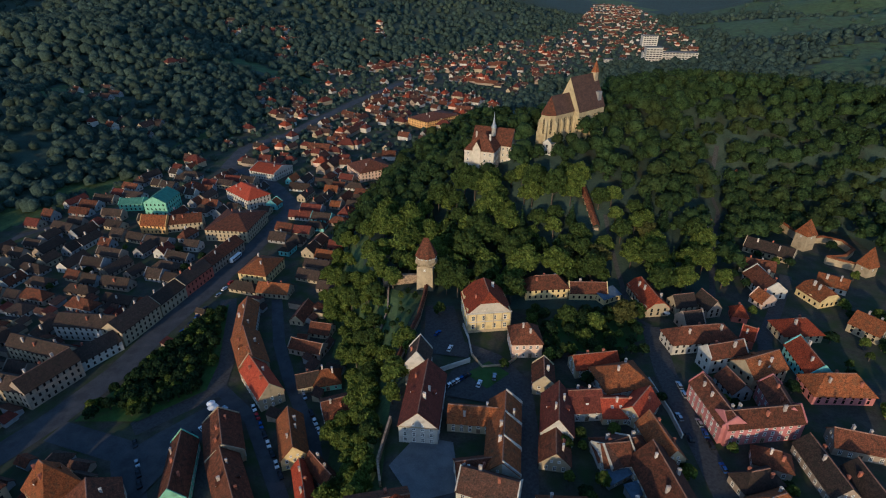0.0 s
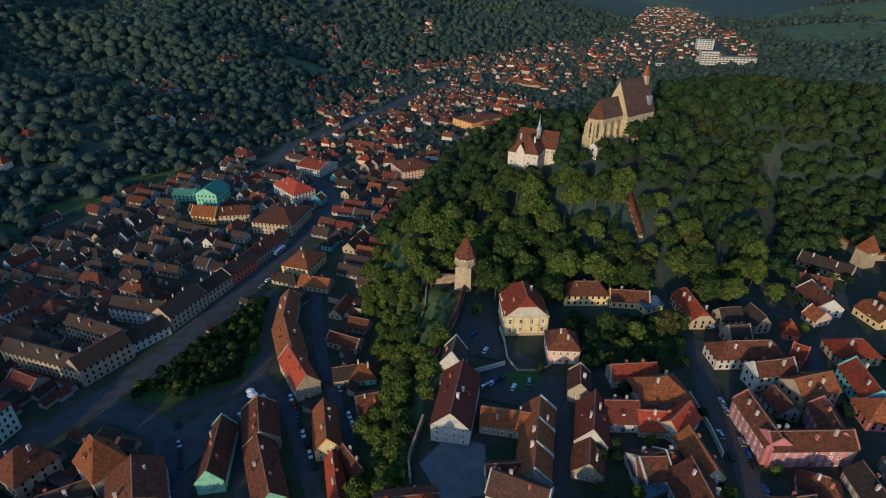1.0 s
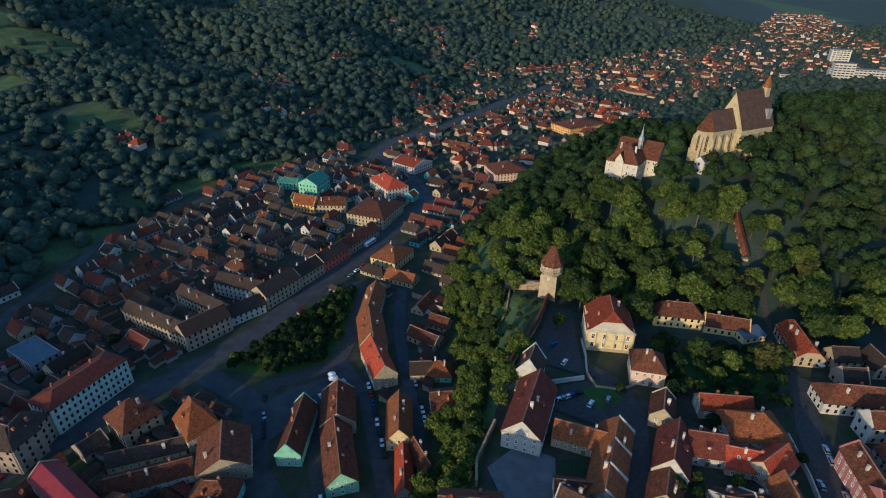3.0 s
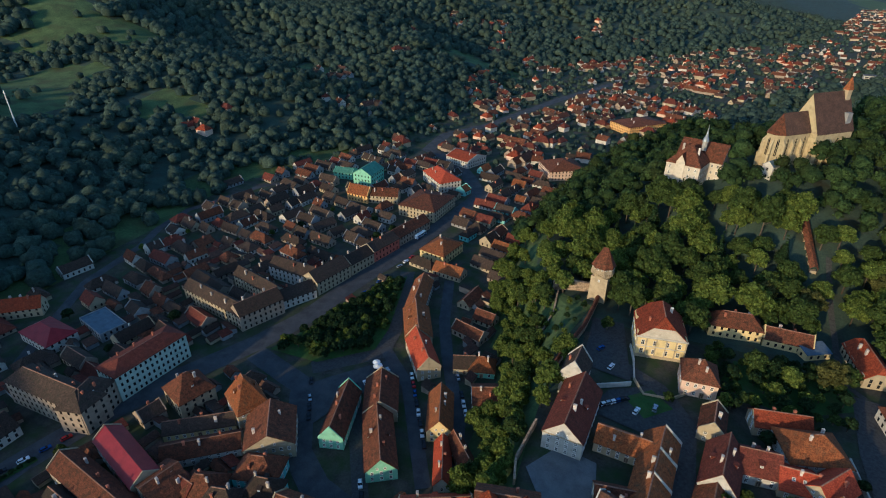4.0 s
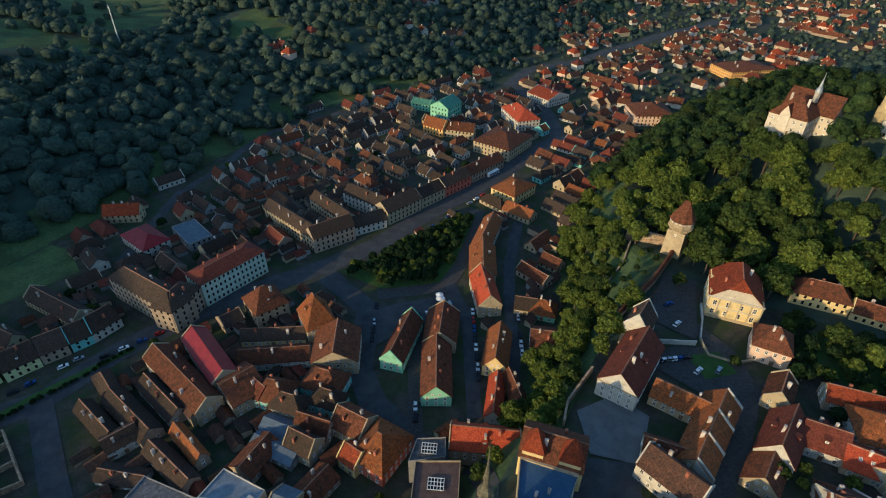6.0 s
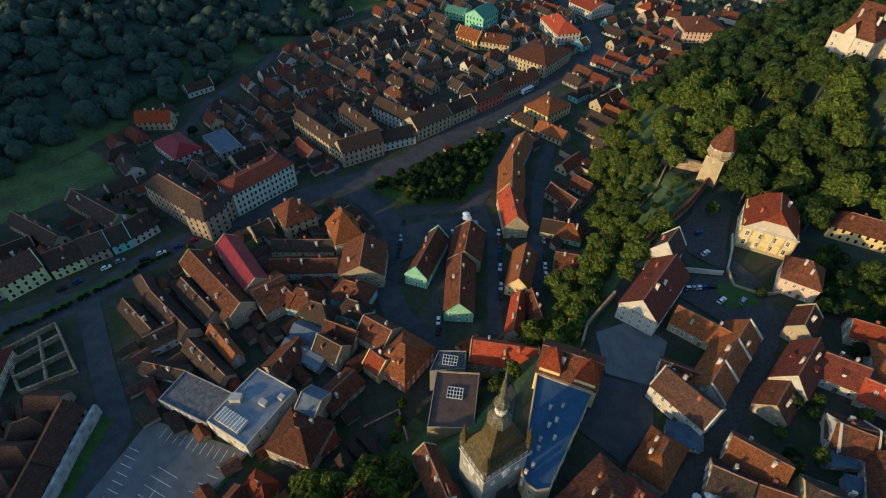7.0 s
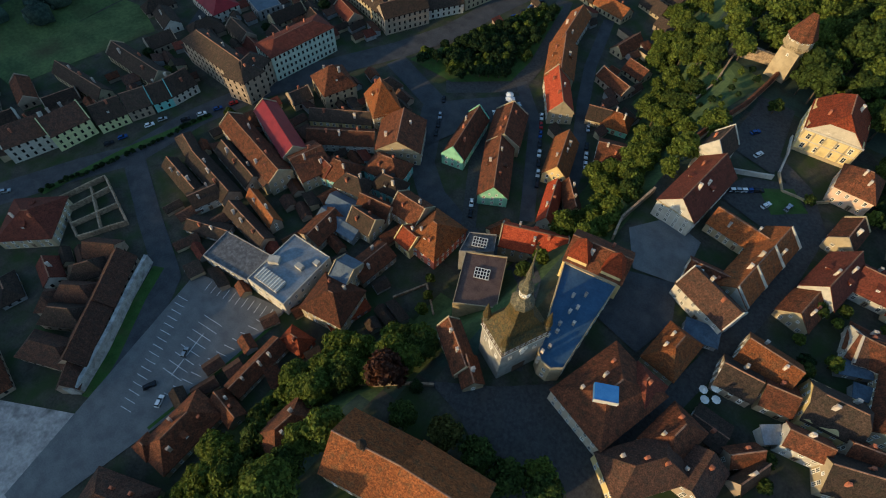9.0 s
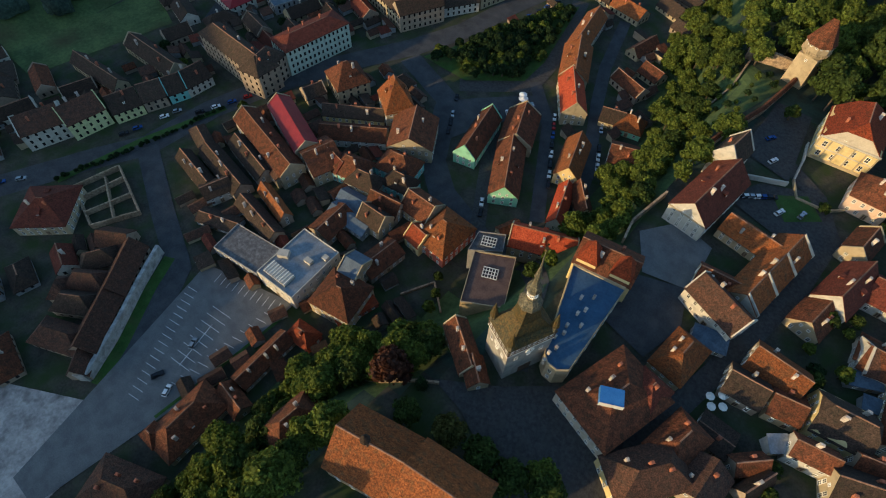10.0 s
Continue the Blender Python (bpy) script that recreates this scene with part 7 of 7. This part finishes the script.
def wood_clump(x, y, z, r, h, lobes, level):
    """A crown far off: a few rough, overlapping domes."""
    global woods_n
    v0, f0 = CAP[level]
    for i in range(lobes):
        a, q = wnp.uniform(0, 6.28), r * (0.0 if i == 0 else wnp.uniform(0.45, 0.75))
        s = r * (0.95 if i == 0 else wnp.uniform(0.4, 0.65))
        v = v0 * (1 + wnp.normal(scale=0.14, size=(len(v0), 1))) * np.array([s, s, s * wnp.uniform(0.8, 1.15)])
        woods_v.append(v + np.array([x + math.cos(a) * q, y + math.sin(a) * q, z + h * (0.45 if i == 0 else wnp.uniform(0.3, 0.6))]))
        woods_f.append(f0 + woods_n)
        woods_n += len(v)
    v, f = leaf_cloud(wnp, np.array([[x, y, z + h * 0.45]]), np.array([r * 1.05]), 12 if level == 2 else 6, r * 0.22, 1.0, 0.5)
    woods_v.append(v)
    woods_f.append(np.stack([f[:, [0, 1, 2]], f[:, [0, 2, 3]]], 1).reshape(-1, 3) + woods_n)
    woods_n += len(v)


def hill_clump(x, y, z, r, h):
    """A leafy crown on the far side of the hill."""
    global hill_n
    n = 6
    a = wnp.uniform(0, 6.28, n)
    q = np.array([0.0, 0.5, 0.55, 0.6, 0.6, 0.55]) * r
    cs = np.stack([x + np.cos(a) * q, y + np.sin(a) * q, z + h * np.array([0.66, 0.6, 0.52, 0.46, 0.6, 0.7])], 1)
    rs = np.array([0.8, 0.45, 0.45, 0.5, 0.4, 0.42]) * r
    v, f = leaf_cloud(wnp, cs, rs, 150, 0.85, 0.9, 0.5)
    hill_v.append(v)
    hill_f.append(np.stack([f[:, [0, 1, 2]], f[:, [0, 2, 3]]], 1).reshape(-1, 3) + hill_n)
    hill_n += len(v)
    for c, s in zip(cs[:4], rs[:4]):
        v0, f0 = CAP[2 if s > 0.7 * r else 1]
        hill_v.append(c + v0 * s * 0.8 * (1 + wnp.normal(scale=0.13, size=(len(v0), 1))))
        hill_f.append(f0 + hill_n)
        hill_n += len(v0)


spots = []
for j in range(-8, 62):
    for i in range(-14, 52):
        spots.append((i * 10.2 + rng.uniform(-3.6, 3.6) + (j % 2) * 5.1, j * 9.6 + rng.uniform(-3.4, 3.4)))
for j in range(-12, 40):
    for i in range(-14, 8):
        spots.append((i * 6.6 + rng.uniform(-2.5, 2.5), j * 6.6 + rng.uniform(-2.5, 2.5)))
grid_n = 70 * 66
sx, sy = np.array([s[0] for s in spots]), np.array([s[1] for s in spots])
sh, sr, sp, si = height(sx, sy), line_distance(sx, sy, RIDGE)[0], line_distance(sx, sy, PLATEAU, True)[0], inside(sx, sy, PLATEAU)
sc = inside(sx, sy, CITADEL)
sbank = ~si & (sp > 3) & (sp < 26) & (sx < 60) & ((sy > 105) | (sy < 52))
keep = ((sr < 116) | (si & ~sc) | sbank) & ~((sr < 116) & sc)
for c in CLEAR:
    keep &= ~inside(sx, sy, c)
for p, w in PATHS:
    keep &= line_distance(sx, sy, p)[0] > w
for n in sorted(range(len(spots)), key=lambda k: math.hypot(spots[k][0], spots[k][1] - 40)):
    x, y = spots[n]
    if n >= grid_n and (not sbank[n] or any(math.hypot(x - a, y - b) < 4.5 for a, b in PLANTED)):
        continue
    if not keep[n] or not clear_of_houses(x, y, 2.2):
        continue
    if near_trees < 330 and y < 372 and x < 150:
        k = rng.choice((0, 1, 1, 2, 3, 4, 5, 5, 0, 6, 1)) if sr[n] < 116 else rng.choice((1, 1, 4, 4, 0))
        plant(k, x, y, rng.choice((0.85, 0.95, 1.05, 1.1, 1.1, 1.2) if sbank[n] else (0.8, 0.9, 0.95, 1.05, 1.15, 1.25)) * (0.72 if sbank[n] else 0.6 if inside(x, y, ((46, 330), (58, 300), (92, 304), (122, 340), (112, 352), (62, 322))) else 1))
        near_trees += 1
    else:
        hill_clump(x + rng.uniform(-2, 2), y + rng.uniform(-2, 2), sh[n], rng.choice((5.0, 5.8, 6.4, 7.0, 8.0)), rng.uniform(13, 20))
# the valley sides
FOOT.extend(FAR_FOOT)
N = 60000
vx, vy = wnp.uniform(-1500, 1500, N), wnp.uniform(-60, 2100, N)
vd = np.hypot(vx, vy)
vh, vt = height(vx, vy), inside(vx, vy, TOWN)
vw = wooded(vx, vy)
chance = np.where(vt, np.where(vd > 480, 0.75, 0.05), np.where(vw, 1.0, 0.06)) * np.where(vd < 900, 1.0, np.where(vd < 1300, 0.6, 0.3))
go = (vd > 330) & (np.abs(np.degrees(np.arctan2(vx + 80, vy))) < 80) & ~inside(vx, vy, PLATEAU) & (line_distance(vx, vy, RIDGE)[0] > 118) & (wnp.uniform(0, 1, N) < chance)
for p, w in PATHS:
    go &= line_distance(vx, vy, p)[0] > w
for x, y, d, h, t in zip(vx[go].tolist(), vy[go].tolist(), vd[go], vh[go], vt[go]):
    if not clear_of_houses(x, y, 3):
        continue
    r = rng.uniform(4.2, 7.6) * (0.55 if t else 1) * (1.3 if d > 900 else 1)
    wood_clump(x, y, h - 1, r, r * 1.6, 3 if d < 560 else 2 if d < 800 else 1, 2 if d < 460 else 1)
# park, gardens and single trees
for n in range(900):
    x, y = rng.uniform(-158, -107), rng.uniform(167, 258)
    if inside(x, y, PARK) and line_distance(x, y, PARK, True)[0] > 1.8 and all(math.hypot(x - a, y - b) > 3.2 for a, b in PLANTED):
        plant(rng.choice((10, 10, 8, 10, 7)), x, y, rng.uniform(0.65, 1.0))
for n in range(260):
    x, y = rng.uniform(42, 98), rng.uniform(182, 216)
    if clear_of_houses(x, y, 1.5) and not near_path(x, y, -1.0) and all(math.hypot(x - a, y - b) > 4.4 for a, b in PLANTED):
        plant(rng.choice((10, 8, 7, 10)), x, y, rng.uniform(0.6, 1.0))
for n in range(34):
    u = (n + rng.uniform(0, 0.8)) / 34
    plant(10, -217 + 16.3 * u + (1.5 if 0.2 < u < 0.8 else 0), 6 + 73.3 * u, rng.uniform(0.22, 0.36))
for n in range(60):
    x, y = rng.uniform(-33, -10), rng.uniform(184, 240)
    if inside(x, y, ((-22, 184), (-10, 232), (-26, 238), (-34, 226), (-29, 190))) and all(math.hypot(x - a, y - b) > 3 for a, b in PLANTED):
        plant(rng.choice((7, 8, 10)), x, y, rng.uniform(0.25, 0.5))
yard = 0
for n in range(1600):
    x, y = (rng.uniform(40, 235), rng.uniform(60, 290)) if n % 3 else (rng.uniform(-310, -50), rng.uniform(-10, 330))
    if yard < 130 and (inside(x, y, CITADEL) or (inside(x, y, TOWN) and not any(inside(x, y, s) for s in SKIP))) and clear_of_houses(x, y, 1.4) and not near_path(x, y, -1.5):
        plant(rng.choice((10, 10, 7, 8)), x, y, rng.uniform(0.55, 0.95))
        yard += 1
for k, x, y, s in ((9, -46.5, 34, 1.1), (6, -37, 36, 0.6), (0, -12.2, 31.3, 0.85), (3, -22.3, 30.3, 0.75), (0, -3, 32, 0.85), (1, 3.3, 37, 0.7), (0, -8, 24, 0.85), (5, 6, 34, 0.75), (0, -34, 27, 0.7), (1, -50, 5, 0.7), (1, -70, 35, 0.9), (1, -61, 37, 0.95), (0, -64, -1.5, 0.9), (0, -61, -12.5, 0.95), (1, -54, 40, 0.7), (0, -57, 26, 0.8), (1, -66, 27, 0.8), (0, -72, 20, 0.8), (2, 58, 205, 0.9), (4, 70, 200, 0.9), (3, 84, 204, 1.0), (7, 50, 198, 1.0), (7, 64, 192, 1.1), (0, 90, 208, 0.8), (8, -1, 214, 1.1), (8, 42, 132, 1.2), (7, 62, 140, 0.8), (8, 26, 176, 0.8), (7, 46, 180, 1.0), (8, 52, 184, 1.0), (8, 46, 110, 1.0), (7, 52, 118, 0.9), (8, 60, 108, 0.9), (8, -38, 92, 1.1), (7, -36, 99, 1.0), (8, -62, 70, 0.7), (8, -66, 76, 0.7), (7, -60, 64, 0.8)):
    plant(k, x, y, s)
for nm, vl, fl, mt, lb in (("far_woods", woods_v, woods_f, HAZE_LEAF, "dense dark green woods on the valley sides"), ("hill_woods", hill_v, hill_f, HILL_SHADE_LEAF, "dense green wood on the far side of the hill")):
    V, F = np.concatenate(vl), np.concatenate(fl)
    me = bpy.data.meshes.new(nm)
    me.vertices.add(len(V))
    me.vertices.foreach_set("co", V.astype(np.float32).reshape(-1))
    me.loops.add(F.size)
    me.loops.foreach_set("vertex_index", F.astype(np.int32).reshape(-1))
    me.polygons.add(len(F))
    me.polygons.foreach_set("loop_start", np.arange(0, F.size, 3, dtype=np.int32))
    me.update(calc_edges=True)
    me.shade_smooth()
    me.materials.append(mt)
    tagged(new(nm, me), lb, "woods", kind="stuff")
for p in PROTO:
    for o in list(p.children) + [p]:
        bpy.data.objects.remove(o)
